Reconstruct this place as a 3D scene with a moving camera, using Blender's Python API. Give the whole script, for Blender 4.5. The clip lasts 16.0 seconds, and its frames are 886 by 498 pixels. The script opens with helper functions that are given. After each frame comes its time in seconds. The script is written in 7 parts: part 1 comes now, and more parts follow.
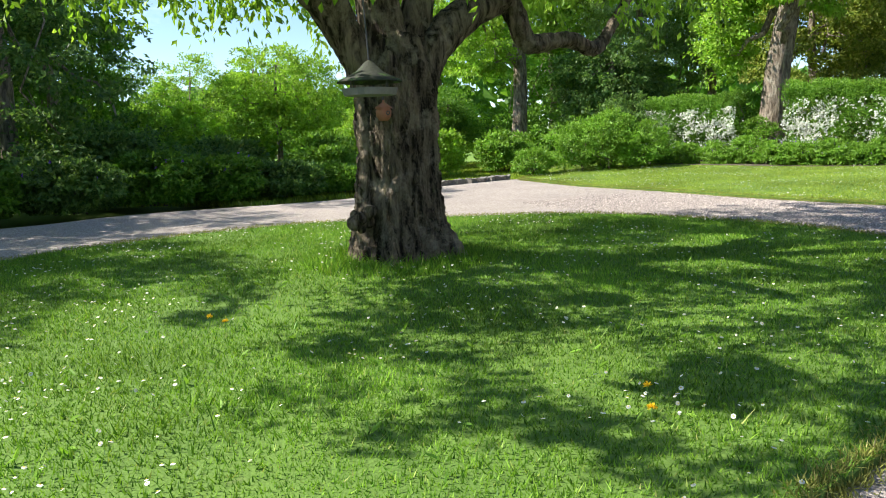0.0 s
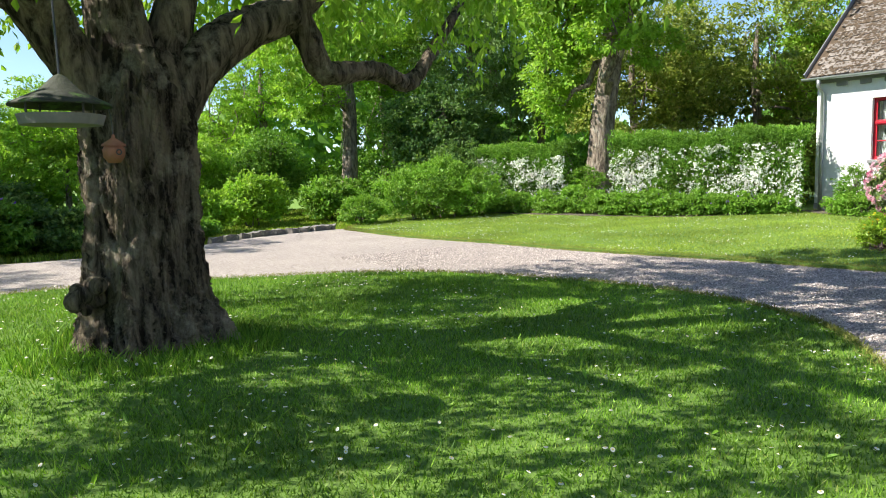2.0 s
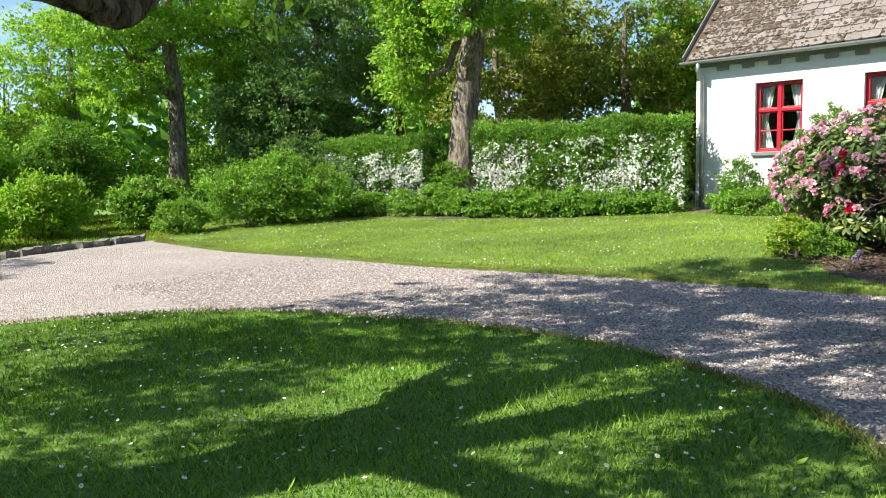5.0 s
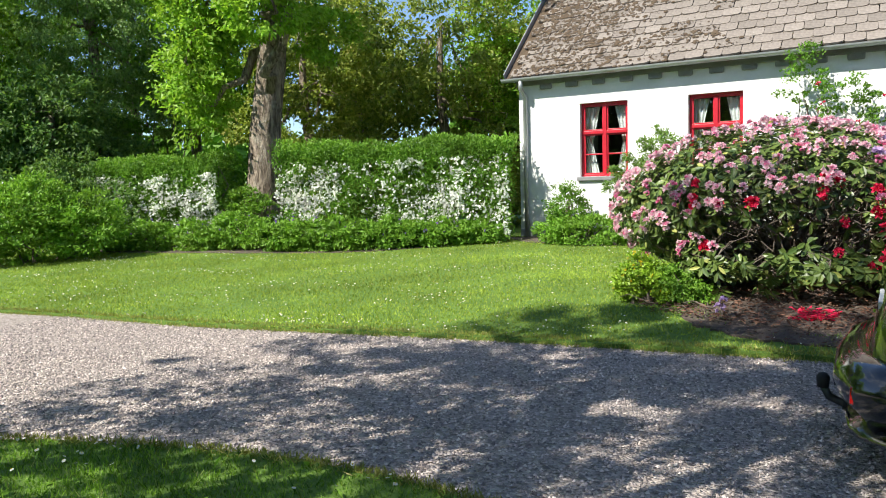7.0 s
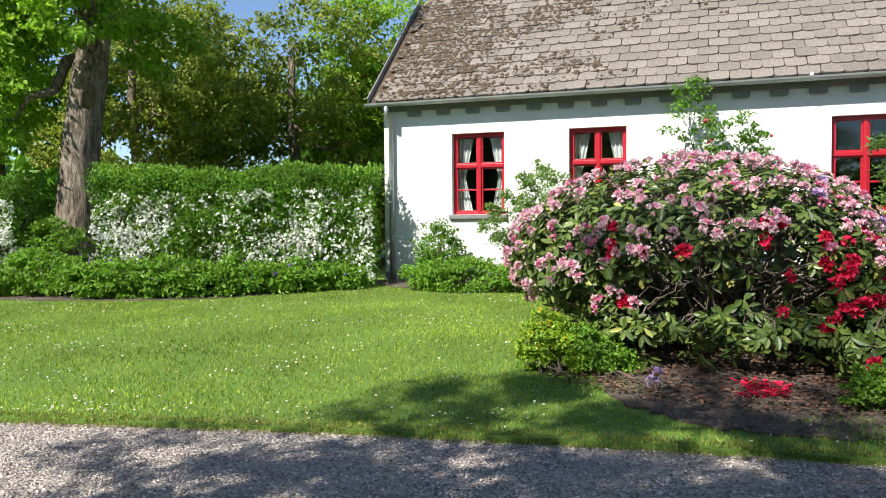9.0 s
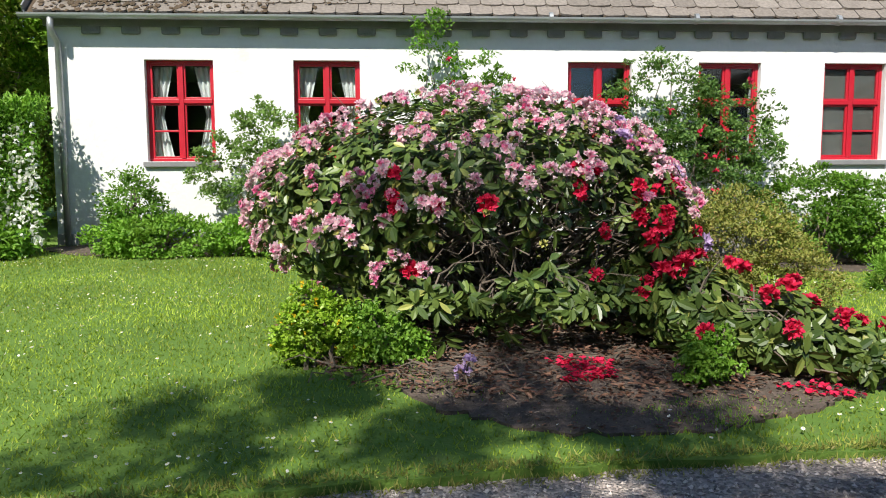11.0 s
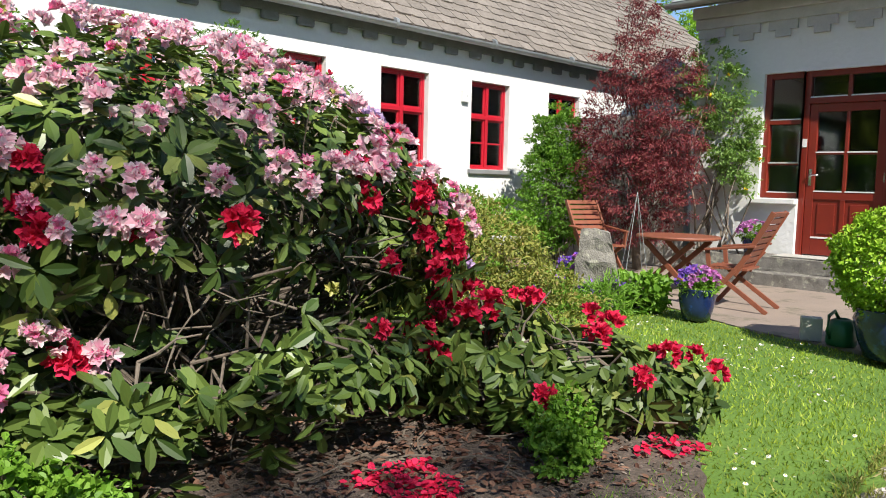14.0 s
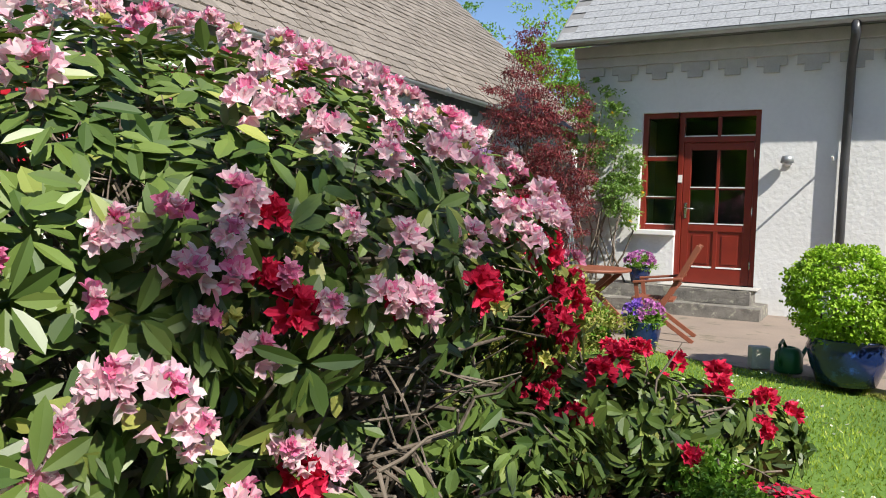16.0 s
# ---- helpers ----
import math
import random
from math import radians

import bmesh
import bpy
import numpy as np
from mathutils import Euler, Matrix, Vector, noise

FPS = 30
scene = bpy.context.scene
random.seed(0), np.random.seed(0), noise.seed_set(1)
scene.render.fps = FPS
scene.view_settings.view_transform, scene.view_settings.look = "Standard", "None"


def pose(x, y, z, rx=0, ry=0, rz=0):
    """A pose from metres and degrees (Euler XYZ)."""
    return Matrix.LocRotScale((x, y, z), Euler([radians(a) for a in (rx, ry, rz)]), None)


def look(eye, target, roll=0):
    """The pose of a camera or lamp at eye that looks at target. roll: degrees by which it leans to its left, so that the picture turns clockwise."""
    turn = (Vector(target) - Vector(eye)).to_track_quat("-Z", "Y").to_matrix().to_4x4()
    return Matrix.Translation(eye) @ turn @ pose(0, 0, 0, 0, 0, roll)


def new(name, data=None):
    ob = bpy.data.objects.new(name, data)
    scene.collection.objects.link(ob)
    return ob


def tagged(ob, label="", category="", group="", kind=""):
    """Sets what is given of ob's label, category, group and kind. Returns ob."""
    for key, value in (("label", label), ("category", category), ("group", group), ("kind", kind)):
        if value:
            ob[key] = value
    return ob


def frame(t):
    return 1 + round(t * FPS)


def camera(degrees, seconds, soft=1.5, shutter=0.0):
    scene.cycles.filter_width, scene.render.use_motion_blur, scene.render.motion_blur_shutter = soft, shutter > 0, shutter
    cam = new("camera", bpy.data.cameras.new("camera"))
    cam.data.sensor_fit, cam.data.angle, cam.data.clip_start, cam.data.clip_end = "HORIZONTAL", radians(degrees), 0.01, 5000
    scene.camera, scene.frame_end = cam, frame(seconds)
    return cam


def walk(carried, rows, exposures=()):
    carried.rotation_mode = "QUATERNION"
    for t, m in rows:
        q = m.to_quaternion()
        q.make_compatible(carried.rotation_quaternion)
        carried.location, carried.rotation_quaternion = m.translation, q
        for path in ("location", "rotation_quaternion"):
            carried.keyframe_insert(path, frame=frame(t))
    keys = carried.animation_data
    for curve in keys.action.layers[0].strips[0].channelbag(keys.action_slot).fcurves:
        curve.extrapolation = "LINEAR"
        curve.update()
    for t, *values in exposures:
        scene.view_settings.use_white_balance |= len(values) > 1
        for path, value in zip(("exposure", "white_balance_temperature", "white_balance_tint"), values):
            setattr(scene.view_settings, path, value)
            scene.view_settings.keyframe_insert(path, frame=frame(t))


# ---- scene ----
cam = camera(60.4, 16.0, 1.0)
PATH = [
    (0, (1.023, 0.767, 1.278), (1.819, 2.577, 0.979), -1.7),
    (0.5, (1.142, 1.022, 1.288), (2.048, 2.779, 0.982), -2.8),
    (1, (1.445, 1.31, 1.29), (2.386, 3.054, 1.019), -2.6),
    (1.5, (1.78, 1.637, 1.291), (2.831, 3.325, 1.073), -1.0),
    (2, (2.141, 1.94, 1.289), (3.304, 3.556, 1.098), -0.9),
    (2.5, (2.567, 2.243, 1.297), (3.786, 3.817, 1.113), -1.2),
    (3, (3.022, 2.622, 1.292), (4.323, 4.131, 1.113), -1.8),
    (3.2, (3.198, 2.737, 1.285), (4.512, 4.235, 1.111), -2.2),
    (5.3, (4.659, 4.058, 1.257), (6.125, 5.402, 1.048), -1.1),
    (5.5, (4.855, 4.188, 1.277), (6.363, 5.485, 1.071), -1.1),
    (6, (5.313, 4.461, 1.317), (6.911, 5.65, 1.135), -1.6),
    (6.5, (5.725, 4.732, 1.351), (7.376, 5.849, 1.184), -2.2),
    (7, (6.125, 5.027, 1.381), (7.834, 6.053, 1.218), -1.5),
    (7.5, (6.55, 5.253, 1.435), (8.253, 6.3, 1.357), -0.4),
    (8, (6.905, 5.551, 1.422), (8.675, 6.482, 1.379), 0.9),
    (8.2, (7.031, 5.664, 1.438), (8.832, 6.533, 1.393), 0.8),
    (10.3, (8.609, 6.563, 1.391), (10.586, 6.805, 1.218), -1.1),
    (10.4, (8.691, 6.606, 1.391), (10.674, 6.796, 1.209), -0.9),
    (10.5, (8.767, 6.649, 1.379), (10.753, 6.783, 1.185), -0.6),
    (11, (9.154, 6.845, 1.363), (11.139, 6.719, 1.158), -0.2),
    (11.5, (9.639, 6.953, 1.311), (11.61, 6.662, 1.135), -0.1),
    (11.7, (9.843, 7.017, 1.318), (11.792, 6.601, 1.152), 0.2),
    (11.9, (10.001, 7.064, 1.316), (11.915, 6.512, 1.146), 0.6),
    (12, (10.127, 7.069, 1.304), (12.021, 6.447, 1.141), 0.6),
    (12.5, (10.561, 7.185, 1.312), (12.346, 6.3, 1.14), 0.6),
    (13, (10.968, 7.281, 1.342), (12.648, 6.212, 1.161), 1.0),
    (13.5, (11.318, 7.495, 1.343), (12.861, 6.237, 1.157), 1.6),
    (14, (11.65, 7.612, 1.313), (13.057, 6.202, 1.133), 1.4),
    (14.5, (12.011, 7.738, 1.321), (13.258, 6.184, 1.151), 2.0),
    (15, (12.353, 7.962, 1.332), (13.47, 6.314, 1.148), 2.7),
    (15.5, (12.7, 8.07, 1.371), (13.801, 6.405, 1.246), 1.6),
    (16, (13.042, 8.183, 1.366), (14.025, 6.444, 1.265), 1.7),
]
walk(cam, [(t, look(eye, target, roll)) for t, eye, target, roll in PATH], [(0.0, 1.13), (3.2, 1.15), (5.5, 1.02), (8.0, 0.82), (10.5, 0.62), (11.5, 0.54), (13.0, 0.6), (15.0, 0.76), (16.0, 0.66)])

# ---- light ----
SUN = Vector((-1.0, 0.46, 1.08)).normalized()
world = bpy.data.worlds.new("sky")
scene.world = world
world.use_nodes = True
wn = world.node_tree.nodes
sky = wn.new("ShaderNodeTexSky")
sky.sky_type, sky.sun_disc = "NISHITA", False
sky.sun_elevation, sky.sun_rotation = math.asin(SUN.z), math.atan2(SUN.x, SUN.y)
sky.air_density, sky.dust_density, sky.ozone_density = 0.8, 0.2, 3.0
wtc = wn.new("ShaderNodeTexCoord")
wmap = wn.new("ShaderNodeMapping")
wmap.inputs["Scale"].default_value = (1.0, 1.0, 3.2)
wno = wn.new("ShaderNodeTexNoise")
wno.inputs["Scale"].default_value, wno.inputs["Detail"].default_value = 2.2, 7.0
wno.inputs["Roughness"].default_value = 0.6
wr = wn.new("ShaderNodeValToRGB")
wr.color_ramp.elements[0].position, wr.color_ramp.elements[1].position = 0.56, 0.80
wmx = wn.new("ShaderNodeMix")
wmx.data_type = "RGBA"
wmx.inputs["B"].default_value = (7.5, 7.9, 8.4, 1)
wl = world.node_tree.links
wl.new(wtc.outputs["Generated"], wmap.inputs["Vector"])
wl.new(wmap.outputs["Vector"], wno.inputs["Vector"])
wl.new(wno.outputs["Fac"], wr.inputs["Fac"])
wl.new(wr.outputs["Color"], wmx.inputs["Factor"])
wl.new(sky.outputs["Color"], wmx.inputs["A"])
wl.new(wmx.outputs["Result"], wn["Background"].inputs["Color"])
wn["Background"].inputs["Strength"].default_value = 0.105

sun_data = bpy.data.lights.new("sun", "SUN")
sun_data.energy, sun_data.angle, sun_data.color = 5.0, radians(0.55), (1.0, 0.95, 0.85)
sun = new("sun", sun_data)
sun.matrix_world = look((0, 0, 30), Vector((0, 0, 30)) - SUN)

rng = np.random.default_rng(7)


# ---- materials ----
def nodes_of(m):
    m.use_nodes = True
    t = m.node_tree
    return t, t.nodes, t.links, t.nodes["Principled BSDF"]


def mat(name, a, b, scale=4.0, rough=0.7, metal=0.0, bump=0.2, fine=40.0, spots=None, spot_scale=6.0, spot_at=(0.55, 0.65), coat=0.0, spec=0.5, stretch=None):
    """Two tones by coarse and fine noise, optional stains or highlight spots, relief."""
    m = bpy.data.materials.new(name)
    t, n, l, p = nodes_of(m)
    tc = n.new("ShaderNodeTexCoord")
    src = tc.outputs["Object"]
    if stretch:
        mp = n.new("ShaderNodeMapping")
        mp.inputs["Scale"].default_value = stretch
        l.new(src, mp.inputs["Vector"])
        src = mp.outputs["Vector"]
    n1 = n.new("ShaderNodeTexNoise")
    n1.inputs["Scale"].default_value, n1.inputs["Detail"].default_value = scale, 6
    n2 = n.new("ShaderNodeTexNoise")
    n2.inputs["Scale"].default_value, n2.inputs["Detail"].default_value = fine, 3
    l.new(src, n1.inputs["Vector"])
    l.new(src, n2.inputs["Vector"])
    mix = n.new("ShaderNodeMix")
    mix.data_type = "RGBA"
    mix.inputs["A"].default_value, mix.inputs["B"].default_value = (*a, 1), (*b, 1)
    mm = n.new("ShaderNodeMath")
    mm.operation = "MULTIPLY_ADD"
    l.new(n2.outputs["Fac"], mm.inputs[0])
    mm.inputs[1].default_value = 0.8
    ms = n.new("ShaderNodeMath")
    ms.operation = "MULTIPLY_ADD"
    l.new(n1.outputs["Fac"], ms.inputs[0])
    ms.inputs[1].default_value, ms.inputs[2].default_value = 1.6, -0.7
    l.new(ms.outputs[0], mm.inputs[2])
    mm.use_clamp = True
    l.new(mm.outputs[0], mix.inputs["Factor"])
    out = mix.outputs["Result"]
    if spots:
        n3 = n.new("ShaderNodeTexNoise")
        n3.inputs["Scale"].default_value, n3.inputs["Detail"].default_value = spot_scale, 8
        n3.inputs["Roughness"].default_value = 0.65
        l.new(src, n3.inputs["Vector"])
        r = n.new("ShaderNodeValToRGB")
        r.color_ramp.elements[0].position, r.color_ramp.elements[1].position = spot_at
        l.new(n3.outputs["Fac"], r.inputs["Fac"])
        mx = n.new("ShaderNodeMix")
        mx.data_type = "RGBA"
        l.new(out, mx.inputs["A"])
        mx.inputs["B"].default_value = (*spots, 1)
        l.new(r.outputs["Color"], mx.inputs["Factor"])
        out = mx.outputs["Result"]
    l.new(out, p.inputs["Base Color"])
    p.inputs["Roughness"].default_value, p.inputs["Metallic"].default_value = rough, metal
    p.inputs["Coat Weight"].default_value = coat
    p.inputs["Specular IOR Level"].default_value = spec
    if bump:
        bp = n.new("ShaderNodeBump")
        bp.inputs["Strength"].default_value, bp.inputs["Distance"].default_value = bump, 0.02
        l.new(mm.outputs[0], bp.inputs["Height"])
        l.new(bp.outputs["Normal"], p.inputs["Normal"])
    return m


def leaf_mat(name, a, b, c=None, rough=0.5, through_light=0.35, spec=0.4, big=None):
    """Leaves: each leaf its own tone, light shining through."""
    m = bpy.data.materials.new(name)
    t, n, l, p = nodes_of(m)
    g = n.new("ShaderNodeNewGeometry")
    r = n.new("ShaderNodeValToRGB")
    r.color_ramp.elements[0].color, r.color_ramp.elements[1].color = (*a, 1), (*b, 1)
    if c:
        e = r.color_ramp.elements.new(0.93)
        e.color = (*b, 1)
        r.color_ramp.elements[2].color = (*c, 1)
    l.new(g.outputs["Random Per Island"], r.inputs["Fac"])
    out = r.outputs["Color"]
    tc = n.new("ShaderNodeTexCoord")
    no = n.new("ShaderNodeTexNoise")
    no.inputs["Scale"].default_value = big or 1.3
    l.new(tc.outputs["Object"], no.inputs["Vector"])
    hs = n.new("ShaderNodeHueSaturation")
    mr = n.new("ShaderNodeMapRange")
    mr.inputs["From Min"].default_value, mr.inputs["From Max"].default_value = 0.3, 0.7
    mr.inputs["To Min"].default_value, mr.inputs["To Max"].default_value = 0.7, 1.25
    l.new(no.outputs["Fac"], mr.inputs["Value"])
    l.new(mr.outputs["Result"], hs.inputs["Value"])
    l.new(out, hs.inputs["Color"])
    out = hs.outputs["Color"]
    l.new(out, p.inputs["Base Color"])
    p.inputs["Roughness"].default_value, p.inputs["Specular IOR Level"].default_value = rough, spec
    tr = n.new("ShaderNodeBsdfTranslucent")
    gm = n.new("ShaderNodeMix")
    gm.data_type, gm.blend_type = "RGBA", "MULTIPLY"
    gm.inputs["Factor"].default_value = 1.0
    l.new(out, gm.inputs["A"])
    gm.inputs["B"].default_value = (1.0, 1.0, 0.6, 1) if a[1] > a[0] else (1, 1, 1, 1)
    l.new(gm.outputs["Result"], tr.inputs["Color"])
    ms = n.new("ShaderNodeMixShader")
    ms.inputs["Fac"].default_value = through_light
    l.new(p.outputs["BSDF"], ms.inputs[1])
    l.new(tr.outputs["BSDF"], ms.inputs[2])
    l.new(ms.outputs["Shader"], n["Material Output"].inputs["Surface"])
    return m


def glass_mat(name, tint=(0.9, 0.95, 0.95)):
    m = bpy.data.materials.new(name)
    t, n, l, p = nodes_of(m)
    n.remove(p)
    tr, gl, fr, mx = (n.new("ShaderNode" + k) for k in ("BsdfTransparent", "BsdfGlossy", "Fresnel", "MixShader"))
    tr.inputs["Color"].default_value = (*tint, 1)
    gl.inputs["Roughness"].default_value = 0.02
    fr.inputs["IOR"].default_value = 1.55
    l.new(fr.outputs["Fac"], mx.inputs["Fac"])
    l.new(tr.outputs["BSDF"], mx.inputs[1])
    l.new(gl.outputs["BSDF"], mx.inputs[2])
    l.new(mx.outputs["Shader"], n["Material Output"].inputs["Surface"])
    return m


def bark_mat(name, a, b, light, scale=1.0):
    """Furrowed bark: upright ridges, pale flakes."""
    m = bpy.data.materials.new(name)
    t, n, l, p = nodes_of(m)
    tc, mp = n.new("ShaderNodeTexCoord"), n.new("ShaderNodeMapping")
    mp.inputs["Scale"].default_value = (scale, scale, scale * 0.2)
    l.new(tc.outputs["Object"], mp.inputs["Vector"])
    w = n.new("ShaderNodeTexNoise")
    w.inputs["Scale"].default_value, w.inputs["Detail"].default_value = 30, 8
    w.inputs["Roughness"].default_value = 0.7
    l.new(mp.outputs["Vector"], w.inputs["Vector"])
    v = n.new("ShaderNodeTexNoise")
    v.inputs["Scale"].default_value, v.inputs["Detail"].default_value = 9, 10
    v.inputs["Roughness"].default_value, v.inputs["Distortion"].default_value = 0.68, 0.4
    l.new(mp.outputs["Vector"], v.inputs["Vector"])
    r = n.new("ShaderNodeValToRGB")
    r.color_ramp.elements[0].color, r.color_ramp.elements[1].color = (*a, 1), (*b, 1)
    r.color_ramp.elements[0].position, r.color_ramp.elements[1].position = 0.40, 0.60
    l.new(v.outputs["Fac"], r.inputs["Fac"])
    n2 = n.new("ShaderNodeTexNoise")
    n2.inputs["Scale"].default_value, n2.inputs["Detail"].default_value = 2.6, 9
    n2.inputs["Roughness"].default_value = 0.7
    l.new(tc.outputs["Object"], n2.inputs["Vector"])
    r2 = n.new("ShaderNodeValToRGB")
    r2.color_ramp.elements[0].position, r2.color_ramp.elements[1].position = 0.54, 0.70
    l.new(n2.outputs["Fac"], r2.inputs["Fac"])
    mx = n.new("ShaderNodeMix")
    mx.data_type = "RGBA"
    l.new(r2.outputs["Color"], mx.inputs["Factor"])
    l.new(r.outputs["Color"], mx.inputs["A"])
    mx.inputs["B"].default_value = (*light, 1)
    sc = n.new("ShaderNodeMix")
    sc.data_type, sc.blend_type = "RGBA", "MULTIPLY"
    sc.inputs["Factor"].default_value = 0.6
    l.new(mx.outputs["Result"], sc.inputs["A"])
    l.new(w.outputs["Fac"], sc.inputs["B"])
    l.new(sc.outputs["Result"], p.inputs["Base Color"])
    p.inputs["Roughness"].default_value = 0.9
    p.inputs["Specular IOR Level"].default_value = 0.15
    bp = n.new("ShaderNodeBump")
    bp.inputs["Strength"].default_value, bp.inputs["Distance"].default_value = 1.0, 0.05
    sm = n.new("ShaderNodeMath")
    sm.operation = "MULTIPLY_ADD"
    l.new(v.outputs["Fac"], sm.inputs[0])
    sm.inputs[1].default_value = 2.2
    l.new(w.outputs["Fac"], sm.inputs[2])
    l.new(sm.outputs[0], bp.inputs["Height"])
    l.new(bp.outputs["Normal"], p.inputs["Normal"])
    return m


def island_mat(name, a, b, c=None, rough=0.8, metal=0.0, by_object=False, bump=0.3, spec=0.3):
    """Pieces of one kind, each with its own tone."""
    m = bpy.data.materials.new(name)
    t, n, l, p = nodes_of(m)
    if by_object:
        src = n.new("ShaderNodeObjectInfo").outputs["Random"]
    else:
        src = n.new("ShaderNodeNewGeometry").outputs["Random Per Island"]
    r = n.new("ShaderNodeValToRGB")
    r.color_ramp.elements[0].color, r.color_ramp.elements[1].color = (*a, 1), (*b, 1)
    if c:
        e = r.color_ramp.elements.new(0.6)
        e.color = (*c, 1)
    l.new(src, r.inputs["Fac"])
    tc, no = n.new("ShaderNodeTexCoord"), n.new("ShaderNodeTexNoise")
    no.inputs["Scale"].default_value, no.inputs["Detail"].default_value = 25, 6
    l.new(tc.outputs["Object"], no.inputs["Vector"])
    mx = n.new("ShaderNodeMix")
    mx.data_type, mx.blend_type = "RGBA", "OVERLAY"
    mx.inputs["Factor"].default_value = 0.5
    l.new(r.outputs["Color"], mx.inputs["A"])
    l.new(no.outputs["Fac"], mx.inputs["B"])
    l.new(mx.outputs["Result"], p.inputs["Base Color"])
    p.inputs["Roughness"].default_value, p.inputs["Metallic"].default_value = rough, metal
    p.inputs["Specular IOR Level"].default_value = spec
    bp = n.new("ShaderNodeBump")
    bp.inputs["Strength"].default_value, bp.inputs["Distance"].default_value = bump, 0.01
    l.new(no.outputs["Fac"], bp.inputs["Height"])
    l.new(bp.outputs["Normal"], p.inputs["Normal"])
    return m


M_WALL = mat("limewash", (0.70, 0.70, 0.695), (0.62, 0.62, 0.615), 1.6, 0.9, bump=0.45, fine=16, spots=(0.54, 0.53, 0.495), spot_scale=2.2, spot_at=(0.6, 0.8), spec=0.2)
M_CORNICE = mat("dark_grey", (0.24, 0.24, 0.24), (0.16, 0.16, 0.165), 5, 0.9, fine=50)
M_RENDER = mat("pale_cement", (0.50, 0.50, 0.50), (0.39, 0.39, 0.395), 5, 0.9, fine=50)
M_PLINTH = mat("plinth", (0.20, 0.20, 0.20), (0.30, 0.29, 0.27), 4, 0.9, fine=40)
M_RED = mat("red_paint", (0.46, 0.012, 0.03), (0.36, 0.010, 0.02), 5, 0.35, bump=0.05, fine=60)
M_DOOR = mat("russet_paint", (0.20, 0.022, 0.012), (0.15, 0.017, 0.010), 5, 0.35, bump=0.06, fine=60)
M_WHITE = mat("white_paint", (0.78, 0.78, 0.76), (0.66, 0.66, 0.64), 6, 0.5, bump=0.05)
M_STONE = mat("granite", (0.26, 0.24, 0.21), (0.10, 0.092, 0.085), 7, 0.9, bump=0.8, fine=70, spots=(0.36, 0.35, 0.28), spot_scale=9)
M_ZINC = mat("zinc", (0.42, 0.44, 0.45), (0.30, 0.32, 0.33), 3, 0.45, metal=0.6, bump=0.05)
M_BLACKPIPE = mat("dark_pipe", (0.035, 0.037, 0.04), (0.06, 0.06, 0.065), 5, 0.35, bump=0.05)
M_GLASS = glass_mat("pane_glass")
# Dark base colour stands in for the dimness inside the rooms.
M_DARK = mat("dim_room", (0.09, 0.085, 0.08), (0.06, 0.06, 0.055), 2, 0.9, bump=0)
M_CLOTH = leaf_mat("curtain_cloth", (0.78, 0.79, 0.80), (0.78, 0.79, 0.80), rough=0.9, through_light=0.3, spec=0.1, big=3)
M_TEAK = mat("oiled_hardwood", (0.27, 0.085, 0.045), (0.17, 0.055, 0.03), 3, 0.5, bump=0.15, fine=30, stretch=(4, 4, 1))
# The bright blue spots are the glaze's highlight, painted into the colour.
M_GLAZE = mat("blue_glaze", (0.007, 0.014, 0.05), (0.011, 0.026, 0.10), 4, 0.18, bump=0.05, coat=0.4, spots=(0.03, 0.10, 0.42), spot_scale=5, spot_at=(0.6, 0.72))
M_SOIL = mat("bed_soil", (0.055, 0.041, 0.032), (0.12, 0.092, 0.072), 3, 0.95, bump=0.9, fine=60, spots=(0.15, 0.11, 0.09), spot_scale=14, spot_at=(0.5, 0.68))
M_TERRACE = mat("terrace_paving", (0.30, 0.235, 0.19), (0.22, 0.175, 0.145), 1.6, 0.9, bump=0.25, fine=60, spots=(0.16, 0.14, 0.10), spot_scale=3)
M_GRAVEL = mat("gravel_bed", (0.66, 0.575, 0.515), (0.50, 0.435, 0.39), 0.7, 0.95, bump=0.0)
gt, gn, gl_, gpb = nodes_of(M_GRAVEL)
gtc, gv, gr_, gm_, gb_ = (gn.new("ShaderNode" + k) for k in ("TexCoord", "TexVoronoi", "ValToRGB", "Mix", "Bump"))
gv.inputs["Scale"].default_value = 52
gl_.new(gtc.outputs["Object"], gv.inputs["Vector"])
gl_.new(gv.outputs["Color"], gr_.inputs["Fac"])
gr_.color_ramp.elements[0].color, gr_.color_ramp.elements[1].color = (0.30, 0.29, 0.29, 1), (1.0, 1.0, 1.0, 1)
gm_.data_type, gm_.blend_type = "RGBA", "MULTIPLY"
gm_.inputs["Factor"].default_value = 1.0
gl_.new(gpb.inputs["Base Color"].links[0].from_socket, gm_.inputs["A"])
gl_.new(gr_.outputs["Color"], gm_.inputs["B"])
gl_.new(gm_.outputs["Result"], gpb.inputs["Base Color"])
gb_.invert = True
gb_.inputs["Strength"].default_value, gb_.inputs["Distance"].default_value = 1.0, 0.02
gl_.new(gv.outputs["Distance"], gb_.inputs["Height"])
gl_.new(gb_.outputs["Normal"], gpb.inputs["Normal"])
M_TURF = mat("turf", (0.07, 0.14, 0.016), (0.12, 0.21, 0.028), 1.2, 0.95, bump=0.7, fine=45, spots=(0.13, 0.15, 0.05), spot_scale=2.0, spot_at=(0.62, 0.75))
M_MEADOW = mat("meadow_ground", (0.09, 0.18, 0.02), (0.16, 0.26, 0.035), 0.6, 0.95, bump=0.6, fine=12)
